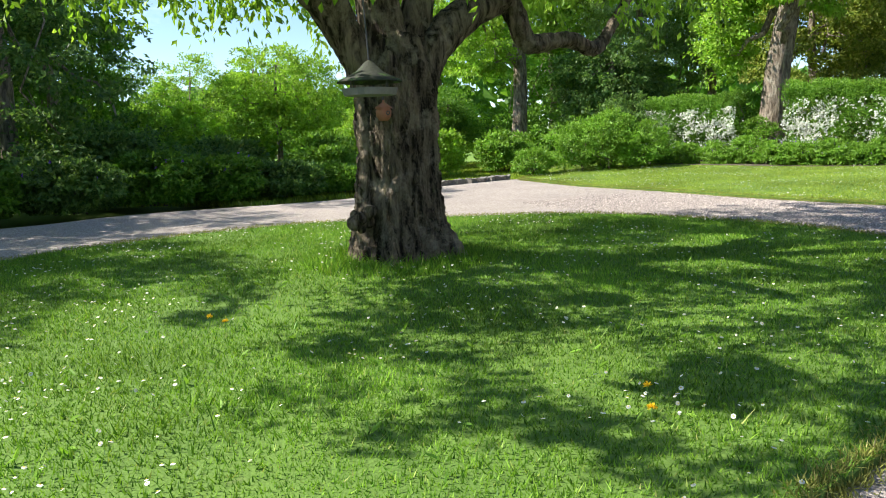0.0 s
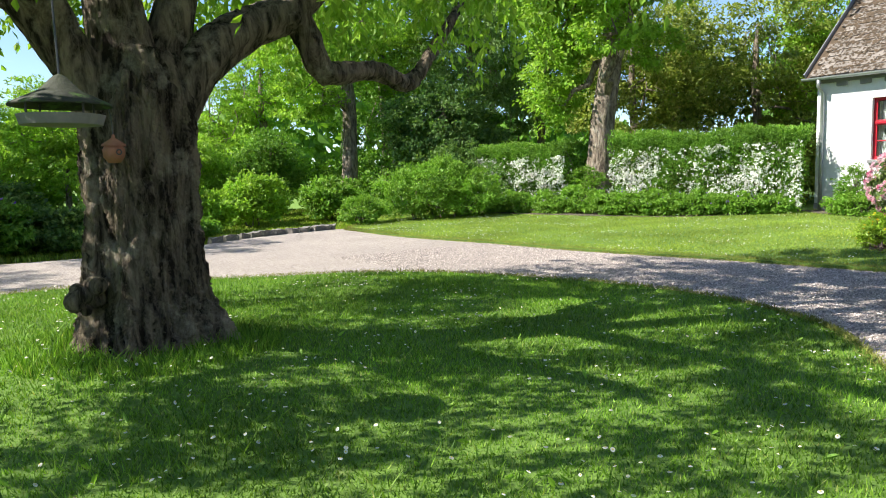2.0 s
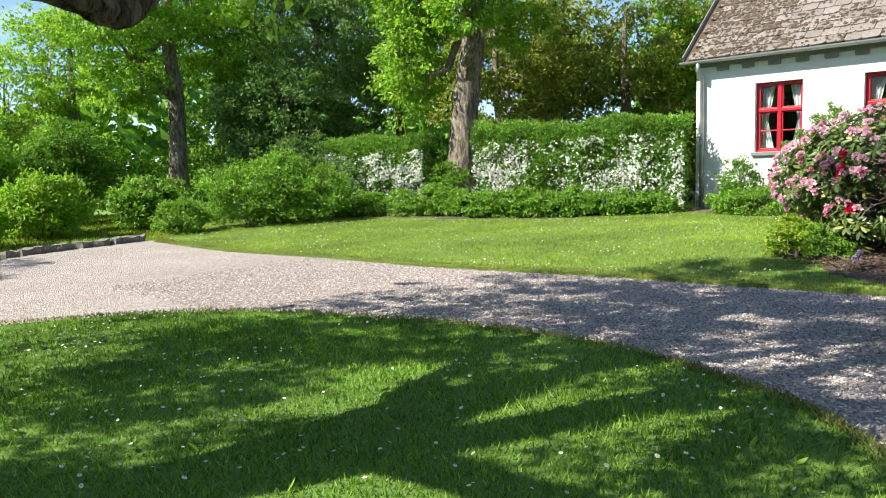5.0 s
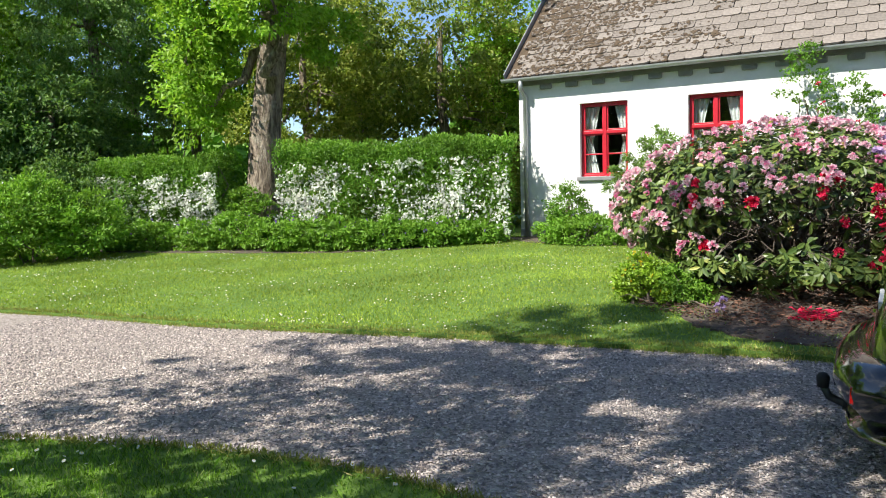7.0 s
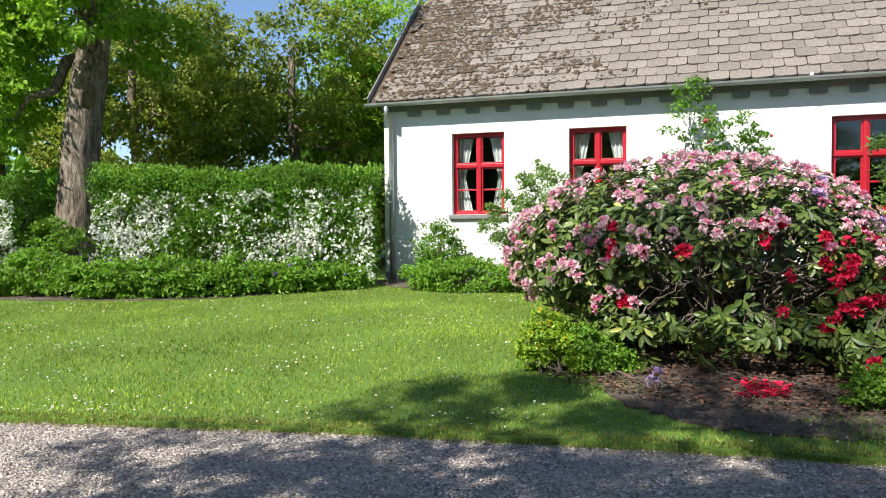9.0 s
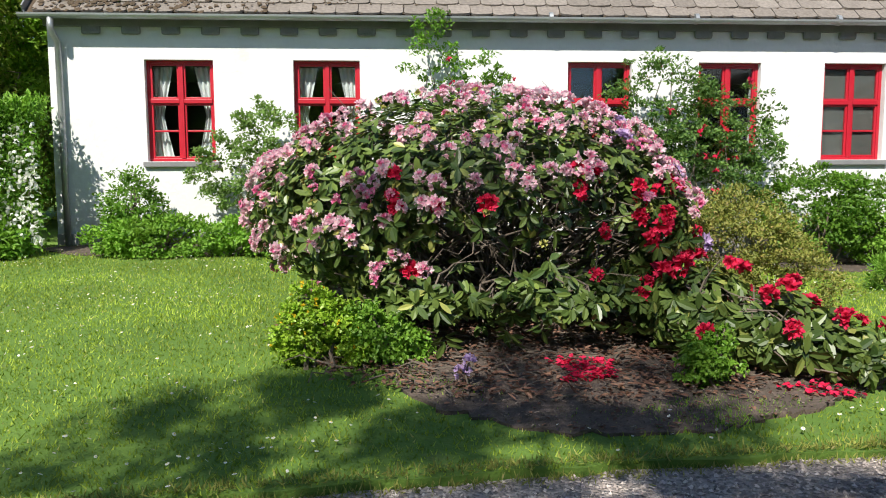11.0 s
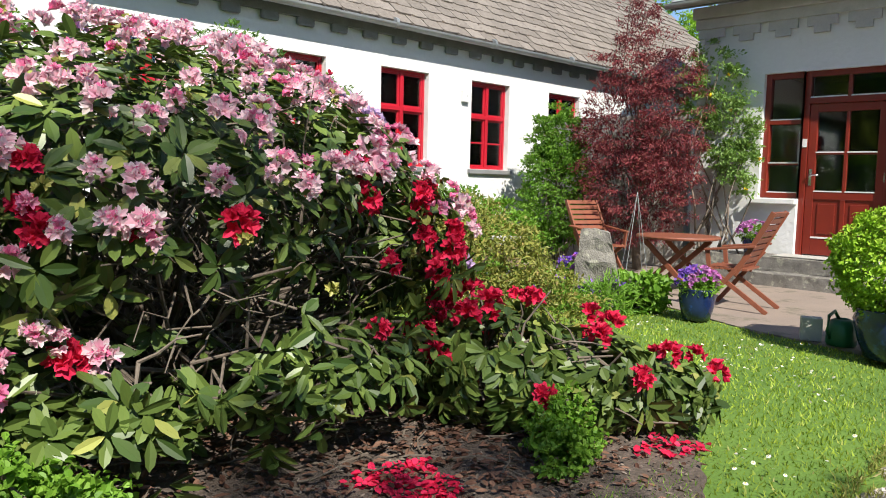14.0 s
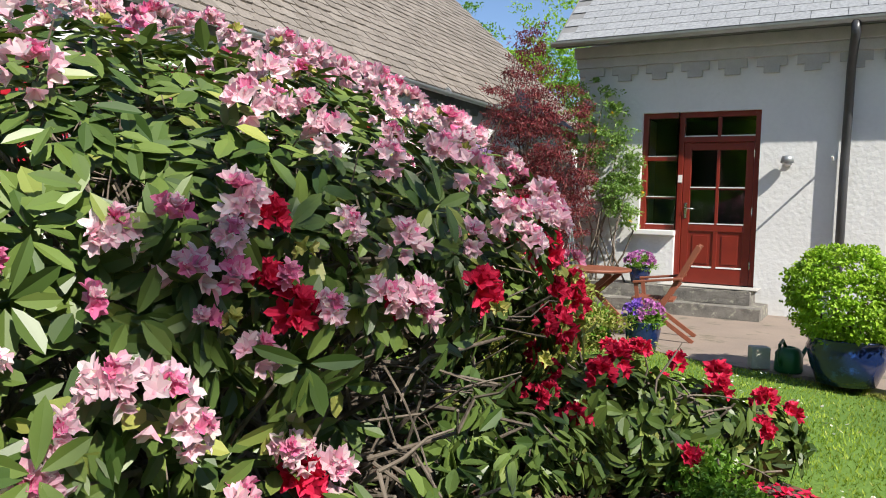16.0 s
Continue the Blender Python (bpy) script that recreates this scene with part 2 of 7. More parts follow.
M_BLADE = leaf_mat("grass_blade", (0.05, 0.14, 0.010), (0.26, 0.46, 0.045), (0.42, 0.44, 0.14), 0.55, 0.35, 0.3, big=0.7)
# Drier, yellower blades, with the sunny lawn's brightness put into the colour too.
M_BLADE_SUN = leaf_mat("grass_blade_dry_sunlit", (0.12, 0.21, 0.018), (0.42, 0.53, 0.07), (0.55, 0.50, 0.20), 0.6, 0.35, 0.3, big=0.6)
M_BLADE_DRY = leaf_mat("worn_grass", (0.16, 0.17, 0.04), (0.36, 0.38, 0.10), (0.46, 0.38, 0.20), 0.7, 0.3, 0.2)
M_BARK = bark_mat("old_bark", (0.035, 0.026, 0.019), (0.43, 0.345, 0.255), (0.62, 0.55, 0.44), 1.25)
M_BARK2 = bark_mat("grey_bark", (0.16, 0.125, 0.095), (0.56, 0.46, 0.36), (0.66, 0.60, 0.49), 1.6)
M_TWIG = mat("twig", (0.085, 0.064, 0.048), (0.20, 0.165, 0.13), 8, 0.9, bump=0.3)
M_LIME = leaf_mat("fresh_leaves", (0.18, 0.37, 0.025), (0.38, 0.58, 0.075), None, 0.5, 0.52)
M_MID = leaf_mat("green_leaves", (0.085, 0.21, 0.018), (0.20, 0.38, 0.045), None, 0.5, 0.45)
M_DEEP = leaf_mat("dark_leaves", (0.06, 0.15, 0.036), (0.21, 0.34, 0.085), None, 0.5, 0.48)
M_OLIVE = leaf_mat("olive_leaves", (0.15, 0.24, 0.03), (0.40, 0.46, 0.09), (0.48, 0.45, 0.16), 0.5, 0.45)
M_BIRCH = leaf_mat("birch_leaves", (0.13, 0.25, 0.05), (0.28, 0.42, 0.12), None, 0.45, 0.45)
M_MAPLE = leaf_mat("maple_leaves", (0.11, 0.016, 0.024), (0.28, 0.055, 0.06), (0.40, 0.16, 0.11), 0.5, 0.35)
M_RHODO = leaf_mat("rhododendron_leaves", (0.038, 0.076, 0.017), (0.145, 0.205, 0.045), (0.34, 0.35, 0.09), 0.4, 0.18, 0.45, big=2.0)
M_PINK = leaf_mat("pink_petals", (0.90, 0.47, 0.61), (0.95, 0.84, 0.86), (0.94, 0.78, 0.62), 0.6, 0.5, 0.2, big=3)
M_ROSE = leaf_mat("deep_pink_petals", (0.78, 0.13, 0.34), (0.86, 0.38, 0.55), None, 0.6, 0.4, 0.2, big=3)
M_LILAC = leaf_mat("lilac_petals", (0.50, 0.34, 0.62), (0.68, 0.52, 0.76), None, 0.6, 0.4, 0.2, big=3)
M_REDPET = leaf_mat("red_petals", (0.56, 0.010, 0.05), (0.84, 0.045, 0.13), None, 0.6, 0.35, 0.2, big=3)
M_BUD = leaf_mat("yellow_green_buds", (0.28, 0.30, 0.07), (0.40, 0.36, 0.10), None, 0.5, 0.2)
M_WHITEPET = leaf_mat("white_petals", (0.74, 0.74, 0.68), (0.84, 0.84, 0.80), None, 0.6, 0.3, 0.2, big=4)
M_YELLOW = leaf_mat("yellow_petals", (0.75, 0.50, 0.02), (0.85, 0.62, 0.04), None, 0.6, 0.3, 0.2)
M_BLUEPET = leaf_mat("violet_petals", (0.14, 0.08, 0.50), (0.36, 0.16, 0.66), None, 0.6, 0.3, 0.2)
M_MAGENTA = leaf_mat("magenta_petals", (0.52, 0.12, 0.46), (0.72, 0.36, 0.66), None, 0.6, 0.3, 0.2)
M_GOLD = leaf_mat("golden_leaves", (0.18, 0.24, 0.035), (0.38, 0.36, 0.09), (0.46, 0.32, 0.13), 0.5, 0.3)
M_BOX = leaf_mat("box_leaves", (0.20, 0.37, 0.02), (0.42, 0.60, 0.06), None, 0.42, 0.3)
M_HERB = leaf_mat("herb_leaves", (0.13, 0.29, 0.025), (0.27, 0.47, 0.06), None, 0.5, 0.4)
M_LITTER = leaf_mat("dead_leaves", (0.075, 0.035, 0.024), (0.25, 0.14, 0.095), None, 0.8, 0.1, 0.2)
M_CHIPS = leaf_mat("bark_chips", (0.08, 0.06, 0.048), (0.25, 0.20, 0.165), None, 0.9, 0.05, 0.2)
M_LOG = mat("cut_log", (0.24, 0.165, 0.105), (0.13, 0.09, 0.06), 5, 0.9, bump=0.5, fine=30, stretch=(3, 3, 0.7))
M_TILE = island_mat("roof_tile", (0.17, 0.148, 0.128), (0.235, 0.206, 0.18), (0.205, 0.178, 0.155), 0.9, by_object=True)
M_TILE_REST = island_mat("roof_tile_rest", (0.17, 0.148, 0.128), (0.235, 0.206, 0.18), (0.205, 0.178, 0.155), 0.9)
M_MOSS = mat("roof_moss", (0.045, 0.032, 0.02), (0.11, 0.075, 0.045), 8, 0.95, bump=0.6)
M_SLATE = island_mat("slate", (0.27, 0.28, 0.295), (0.29, 0.30, 0.315), None, 0.75, bump=0.1)
M_PEBBLE = island_mat("pebble", (0.14, 0.125, 0.125), (0.72, 0.63, 0.57), (0.40, 0.34, 0.31), 0.85)
M_FENCE = mat("weathered_boards", (0.40, 0.38, 0.35), (0.26, 0.25, 0.23), 3, 0.9, bump=0.3, fine=30, stretch=(6, 6, 0.6))
M_CARBODY = mat("black_car_paint", (0.008, 0.009, 0.010), (0.010, 0.011, 0.013), 3, 0.12, bump=0, coat=1.0)
M_RUBBER = mat("tyre_rubber", (0.02, 0.02, 0.02), (0.03, 0.03, 0.03), 8, 0.8, bump=0.1)
M_ALLOY = mat("alloy", (0.5, 0.5, 0.52), (0.42, 0.42, 0.44), 5, 0.3, metal=0.9, bump=0)
M_CARGLASS = mat("dark_car_glass", (0.01, 0.012, 0.013), (0.012, 0.014, 0.015), 2, 0.04, bump=0, coat=1.0)
M_TAIL = mat("red_lamp_glass", (0.45, 0.01, 0.01), (0.35, 0.008, 0.008), 9, 0.1, bump=0.05, coat=1.0)
M_COPPER = mat("mossy_roof", (0.03, 0.036, 0.018), (0.02, 0.021, 0.018), 6, 0.8, bump=0.3, spots=(0.07, 0.13, 0.03), spot_scale=8)
M_GREYWOOD = mat("grey_tray", (0.22, 0.21, 0.20), (0.14, 0.135, 0.13), 6, 0.85, bump=0.2)
M_TERRA = mat("terracotta", (0.36, 0.15, 0.09), (0.27, 0.11, 0.07), 6, 0.8, bump=0.2)
M_GREENPL = mat("green_plastic", (0.01, 0.09, 0.035), (0.012, 0.11, 0.045), 4, 0.4, bump=0.03)
M_STEEL = mat("brushed_steel", (0.6, 0.6, 0.6), (0.5, 0.5, 0.5), 8, 0.25, metal=1.0, bump=0.02)
M_CONCRETE = mat("pale_concrete", (0.48, 0.46, 0.43), (0.36, 0.35, 0.32), 6, 0.9, bump=0.3)
M_STEM = mat("green_stem", (0.07, 0.15, 0.03), (0.10, 0.20, 0.04), 8, 0.6, bump=0.05)


# ---- geometry helpers ----
class Geo:
    """Collects vertices and faces of one mesh."""

    def __init__(self):
        self.v, self.f, self.n = [], [], 0

    def add(self, v, f):
        v = np.asarray(v, float).reshape(-1, 3)
        if isinstance(f, np.ndarray):
            self.f.append(f + self.n)
        else:
            for face in f:
                self.f.append(np.asarray([face]) + self.n)
        self.v.append(v)
        self.n += len(v)
        return self

    def box(self, x0, x1, y0, y1, z0, z1):
        v = [(x, y, z) for x in (x0, x1) for y in (y0, y1) for z in (z0, z1)]
        return self.add(v, np.array([(0, 1, 3, 2), (4, 6, 7, 5), (0, 4, 5, 1), (2, 3, 7, 6), (0, 2, 6, 4), (1, 5, 7, 3)]))

    def obox(self, m, sx, sy, sz):
        """A box of those sizes centred at the pose m."""
        v = np.array([(x, y, z) for x in (-sx / 2, sx / 2) for y in (-sy / 2, sy / 2) for z in (-sz / 2, sz / 2)])
        a = np.array(m)
        return self.add(v @ a[:3, :3].T + a[:3, 3], np.array([(0, 1, 3, 2), (4, 6, 7, 5), (0, 4, 5, 1), (2, 3, 7, 6), (0, 2, 6, 4), (1, 5, 7, 3)]))

    def bar(self, a, b, w, h, up=(0, 0, 1)):
        """A beam from a to b, w wide, h high."""
        a, b = Vector(a), Vector(b)
        d = b - a
        x = d.normalized()
        y = Vector(up).cross(x).normalized()
        z = x.cross(y)
        m = Matrix((x, y, z)).transposed().to_4x4()
        m.translation = (a + b) / 2
        return self.obox(m, d.length, w, h)

    def tube(self, pts, radii, sides=8, rough=0.0, caps=True, seed=0):
        pts = np.asarray(pts, float)
        radii = np.broadcast_to(np.asarray(radii, float), (len(pts),))
        r = np.random.default_rng(seed)
        t = np.gradient(pts, axis=0)
        t /= np.linalg.norm(t, axis=1)[:, None] + 1e-9
        ref = np.array([0.0, 0.0, 1.0]) if abs(t[:, 2]).mean() < 0.8 else np.array([1.0, 0.0, 0.0])
        s = np.cross(t, ref)
        s /= np.linalg.norm(s, axis=1)[:, None] + 1e-9
        u = np.cross(s, t)
        a = np.linspace(0, 2 * np.pi, sides, endpoint=False)
        k = radii[:, None] * (1 + rough * r.normal(size=(len(pts), sides)))
        v = pts[:, None] + k[..., None] * (np.cos(a)[None, :, None] * s[:, None] + np.sin(a)[None, :, None] * u[:, None])
        i, j = np.meshgrid(np.arange(len(pts) - 1), np.arange(sides), indexing="ij")
        j2 = (j + 1) % sides
        f = np.stack([i * sides + j, i * sides + j2, (i + 1) * sides + j2, (i + 1) * sides + j], -1).reshape(-1, 4)
        n0 = self.n
        self.add(v.reshape(-1, 3), f)
        if caps:
            self.f.append(np.arange(sides)[None, ::-1] + n0)
            self.f.append(np.arange(sides)[None] + n0 + (len(pts) - 1) * sides)
        return self

    def lathe(self, profile, sides=24, centre=(0, 0)):
        p = np.asarray(profile, float)
        a = np.linspace(0, 2 * np.pi, sides, endpoint=False)
        v = np.stack([p[:, None, 0] * np.cos(a) + centre[0], p[:, None, 0] * np.sin(a) + centre[1], np.repeat(p[:, 1:2], sides, 1)], -1)
        i, j = np.meshgrid(np.arange(len(p) - 1), np.arange(sides), indexing="ij")
        j2 = (j + 1) % sides
        return self.add(v.reshape(-1, 3), np.stack([i * sides + j, i * sides + j2, (i + 1) * sides + j2, (i + 1) * sides + j], -1).reshape(-1, 4))

    def leaves(self, p, axis, length, width, oval=False, fold=0.25, r=rng, side=None):
        """Folded leaves at p along axis: pointed ones, or broad ovals."""
        n = len(p)
        axis = axis / (np.linalg.norm(axis, axis=1)[:, None] + 1e-9)
        q = r.normal(size=(n, 3)) if side is None else side
        s = np.cross(axis, q)
        s /= np.linalg.norm(s, axis=1)[:, None] + 1e-9
        u = np.cross(s, axis)
        length = np.broadcast_to(np.asarray(length, float), (n,))[:, None]
        width = np.broadcast_to(np.asarray(width, float), (n,))[:, None]
        if oval:
            mid = [p, p + axis * length]
            st = [p + axis * length * a + s * width * b + u * width * fold * c for a, b, c in ((0.16, 0.26, 0.6), (0.45, 0.5, 1.0), (0.8, 0.38, 0.4), (0.8, -0.38, 0.4), (0.45, -0.5, 1.0), (0.16, -0.26, 0.6))]
            v = np.stack([mid[0], *st[:3], mid[1] - u * width * fold * 0.8, *st[3:]], 1)
            b = np.arange(n)[:, None, None] * 8
            return self.add(v.reshape(-1, 3), (b + np.array([[0, 1, 2, 3, 4], [0, 4, 5, 6, 7]])).reshape(-1, 5))
        v = np.stack([p, p + axis * length * 0.5 + s * width * 0.5 + u * width * fold, p + axis * length, p + axis * length * 0.5 - s * width * 0.5 + u * width * fold], 1)
        return self.add(v.reshape(-1, 3), np.arange(n * 4).reshape(-1, 4))

    def mesh(self, name, smooth=False):
        me = bpy.data.meshes.new(name)
        v = np.concatenate(self.v) if self.v else np.zeros((0, 3))
        loops = np.concatenate([f.reshape(-1) for f in self.f])
        tot = np.concatenate([np.full(len(f), f.shape[1]) for f in self.f])
        me.vertices.add(len(v))
        me.vertices.foreach_set("co", v.astype(np.float32).ravel())
        me.loops.add(len(loops))
        me.loops.foreach_set("vertex_index", loops.astype(np.int32))
        me.polygons.add(len(tot))
        me.polygons.foreach_set("loop_start", np.concatenate([[0], np.cumsum(tot)[:-1]]).astype(np.int32))
        me.polygons.foreach_set("loop_total", tot.astype(np.int32))
        me.polygons.foreach_set("use_smooth", np.full(len(tot), bool(smooth)))
        me.update(calc_edges=True)
        me.validate()
        return me


def soften(me, width, segments=2):
    """Rounds the sharp edges of a mesh."""
    bm = bmesh.new()
    bm.from_mesh(me)
    bmesh.ops.recalc_face_normals(bm, faces=bm.faces)
    edges = [e for e in bm.edges if len(e.link_faces) == 2 and e.calc_face_angle(0) > 0.5]
    bmesh.ops.bevel(bm, geom=edges, offset=width, segments=segments, affect="EDGES", profile=0.6, clamp_overlap=True)
    bm.to_mesh(me)
    bm.free()
    return me


def part(name, geo, material, parent=None, label="", bevel=0.0, smooth=False):
    """One mesh object under a thing, or on its own."""
    me = geo.mesh(name, smooth)
    if bevel:
        soften(me, bevel)
    me.materials.append(material)
    ob = new(name, me)
    if parent:
        ob.parent = parent
    if label:
        ob["label"] = label
    return ob


def thing(name, label, category, loc=(0, 0, 0), rz=0, group="", kind=""):
    ob = new(name)
    ob.empty_display_size = 0.1
    ob.matrix_basis = pose(*loc, 0, 0, rz)
    return tagged(ob, label, category, group, kind)


def smooth_closed(pts, per=10):
    """A rounded closed line through the points."""
    p = np.asarray(pts, float)
    out = []
    for i in range(len(p)):
        a, b, c, d = p[i - 1], p[i], p[(i + 1) % len(p)], p[(i + 2) % len(p)]
        for t in np.linspace(0, 1, per, endpoint=False):
            out.append(0.5 * (2 * b + (c - a) * t + (2 * a - 5 * b + 4 * c - d) * t**2 + (3 * b - a - 3 * c + d) * t**3))
    return np.array(out)


def inside(poly, x, y):
    c = np.zeros(len(x), bool)
    n = len(poly)
    for i in range(n):
        (x0, y0), (x1, y1) = poly[i], poly[(i + 1) % n]
        k = ((y0 > y) != (y1 > y)) & (x < (x1 - x0) * (y - y0) / (y1 - y0 + 1e-12) + x0)
        c ^= k
    return c


def bumps(x, y, s, seed):
    """Gentle unevenness."""
    r = np.random.default_rng(seed)
    z = np.zeros_like(x)
    for k in range(7):
        a, f, ph = r.uniform(0, 6.28), s * r.uniform(0.5, 2.2), r.uniform(0, 6.28)
        z += np.sin((x * np.cos(a) + y * np.sin(a)) * f + ph)
    return z / 7


def ss(x, a, b):
    t = np.clip((x - a) / (b - a), 0, 1)
    return t * t * (3 - 2 * t)


def ground_z(x, y):
    """Lie of the land: the lawn rises to the house, a low mound round the old tree."""
    x, y = np.asarray(x, float), np.asarray(y, float)
    rise = 0.05 * np.clip(x - 12.6, 0, 8) * ss(y, 0.8, 4.5) + 0.07 * ss(x, 12.7, 14.0) * (1 - ss(y, 0.8, 4.5))
    mound = 0.16 * np.exp(-((x - 3.6) ** 2 + (y - 7.6) ** 2) / 1.3)
    bed = 0.08 * np.exp(-(((x - 15.2) / 1.6) ** 2 + ((y - 5.8) / 2.2) ** 2))
    return rise + mound + bed + 0.012 * bumps(x, y, 1.1, 3)


def gravel_z(x, y):
    return -0.035 + 0.012 * bumps(np.asarray(x, float), np.asarray(y, float), 0.8, 9)


def sheet(poly, step, zf, lift=0.0, skirt=0.12, wobble=0.0):
    """A ground surface inside a closed line, with a lip round its rim."""
    from mathutils.geometry import delaunay_2d_cdt
    poly = np.asarray(poly, float)
    if wobble:
        r = np.random.default_rng(len(poly))
        poly = poly + r.normal(0, wobble, poly.shape)
    lo, hi = poly.min(0), poly.max(0)
    gx, gy = np.meshgrid(np.arange(lo[0], hi[0], step), np.arange(lo[1], hi[1], step))
    gx, gy = gx.ravel(), gy.ravel()
    k = inside(poly, gx, gy)
    pts = [Vector(p) for p in poly] + [Vector(p) for p in np.stack([gx[k], gy[k]], 1)]
    n = len(poly)
    v2, _, f2, *_ = delaunay_2d_cdt(pts, [], [list(range(n))], 1, 1e-4)
    v = np.array([(p.x, p.y) for p in v2])
    z = zf(v[:, 0], v[:, 1]) + lift
    g = Geo()
    g.add(np.column_stack([v, z]), np.array([f for f in f2 if len(f) == 3]))
    if skirt:
        pz = zf(poly[:, 0], poly[:, 1]) + lift
        top = np.column_stack([poly, pz])
        low = np.column_stack([poly, pz - skirt])
        i = np.arange(n)
        g.add(np.concatenate([top, low]), np.stack([i, (i + 1) % n, n + (i + 1) % n, n + i], 1))
    return g


def scatter(poly, count, r=rng):
    """Random places inside a closed line."""
    poly = np.asarray(poly)
    lo, hi = poly.min(0), poly.max(0)
    xs, ys = [], []
    got = 0
    while got < count:
        x, y = r.uniform(lo[0], hi[0], count), r.uniform(lo[1], hi[1], count)
        k = inside(poly, x, y)
        xs.append(x[k])
        ys.append(y[k])
        got += k.sum()
    return np.concatenate(xs)[:count], np.concatenate(ys)[:count]


def in_ball(n, r=rng):
    v = r.normal(size=(n, 3))
    v /= np.linalg.norm(v, axis=1)[:, None]
    return v * r.uniform(0, 1, (n, 1)) ** (1 / 3)


def foliage(blobs, clumps, per, length, width, clump_r, droop=0.2, r=rng, oval=False, shell=0.55, flat=0.42):
    """A crown of leaf clumps inside rounded masses (x, y, z, rx, ry, rz)."""
    g = Geo()
    b = np.array(blobs, float)
    w = (b[:, 3] * b[:, 4] * b[:, 5]) ** 0.75
    pick = r.choice(len(b), clumps, p=w / w.sum())
    d = r.normal(size=(clumps, 3))
    d /= np.linalg.norm(d, axis=1)[:, None]
    c = b[pick, :3] + d * b[pick, 3:] * r.uniform(shell, 1.05, (clumps, 1)) ** 0.8
    size = clump_r * r.uniform(0.5, 1.4, (clumps, 1))
    k = np.repeat(np.arange(clumps), per)
    o = in_ball(clumps * per, r) * size[k]
    o[:, 2] *= flat
    p = c[k] + o
    axis = d[k] * 0.6 + r.normal(size=p.shape) * 0.7
    axis[:, 2] -= droop
    face = r.normal(size=p.shape) * 0.5 + d[k] * 0.7 + np.array([0, 0, 0.75])
    g.leaves(p, axis, length * r.uniform(0.6, 1.3, len(p)), width * r.uniform(0.7, 1.2, len(p)), oval, r=r, side=face)
    return g


def limb_path(a, b, n=7, wob=0.12, r=rng, sag=0.0):
    a, b = np.asarray(a, float), np.asarray(b, float)
    t = np.linspace(0, 1, n)[:, None]
    p = a + (b - a) * t
    k = np.linalg.norm(b - a) * wob
    p[1:-1] += r.normal(0, k, (n - 2, 3)) * 0.5
    p[:, 2] += sag * np.sin(np.pi * t[:, 0])
    return p


# ---- ground ----
ISLAND = smooth_closed([(-0.14, 10.6), (1.76, 11.66), (3.9, 12.03), (6.3, 11.34), (7.9, 10.4), (8.8, 8.6), (9.02, 7.0), (8.7, 5.75), (8.04, 4.8), (6.2, 3.5), (3.9, 2.72), (2.6, 2.1), (0.6, -0.6), (-2.2, 0.2), (-4.2, 3.0), (-3.6, 7.5)], 12)
EAST_LAWN = np.concatenate([smooth_closed([(12.65, 3.2), (12.58, 4.7), (12.45, 6.3), (12.25, 8.0), (11.95, 9.7), (11.62, 11.6), (11.42, 13.6), (11.2, 15.8), (11.35, 18.3), (11.9, 19.6), (16.0, 24.0), (21.5, 26.0), (21.0, 16.0), (19.9, 12.0), (19.75, 6.0), (19.75, 0.4), (18.2, 0.1), (16.4, 0.2), (15.4, 0.55), (14.4, 1.05), (13.3, 1.25), (12.75, 1.6)], 10)])
drive_poly = smooth_closed([(-14, 13.5), (-6, 13.9), (-0.6, 14.9), (1.6, 16.0), (5.5, 16.4), (8.7, 18.4), (11.4, 19.5), (12.6, 17.0), (13.0, 10.0), (13.4, 3.0), (12.9, 0.5), (12.6, -3.0), (9.0, -6.0), (0.0, -8.0), (-10, -6.0), (-16, 4.0)], 10)

far = np.concatenate([np.linspace(-60, 60, 81), [-1200, -400, -160, 160, 400, 1200]])
far.sort()
gx, gy = np.meshgrid(far + 6, far + 10, indexing="ij")
gz = np.where(np.hypot(gx - 8, gy - 8) < 70, ground_z(np.clip(gx, -50, 22), gy), 0.0) - 0.17 - 0.13 * ss(gx, 12, 14) * (1 - ss(gx, 18, 20))
nn = len(far)
ii, jj = np.meshgrid(np.arange(nn - 1), np.arange(nn - 1), indexing="ij")
ground = Geo().add(np.stack([gx, gy, gz], -1).reshape(-1, 3), np.stack([ii * nn + jj, (ii + 1) * nn + jj, (ii + 1) * nn + jj + 1, ii * nn + jj + 1], -1).reshape(-1, 4))
tagged(part("ground", ground, M_MEADOW, smooth=True), "green garden ground reaching to the far trees", "ground", kind="structure")
tagged(part("road", sheet(drive_poly, 0.45, gravel_z, 0, 0.05), M_GRAVEL, smooth=True), "pale grey-pink gravel drive around the lawn", "drive", kind="structure")
tagged(part("ground_lawn_round", sheet(ISLAND, 0.3, ground_z, 0.0, 0.11, 0.018), M_TURF, smooth=True), "mown lawn island with daisies round the old tree", "lawn", kind="structure")
tagged(part("ground_lawn_house", sheet(EAST_LAWN, 0.35, ground_z, 0.0, 0.16, 0.018), M_TURF, smooth=True), "sunny mown lawn between the drive and the house", "lawn", kind="structure")
BED = smooth_closed([(14.9, 7.45), (14.2, 7.1), (13.35, 6.7), (12.88, 6.1), (12.85, 5.3), (13.05, 4.7), (13.35, 4.1), (13.9, 3.5), (15.2, 3.3), (16.6, 3.9), (17.3, 5.5), (16.8, 7.3), (15.9, 7.7)], 10)
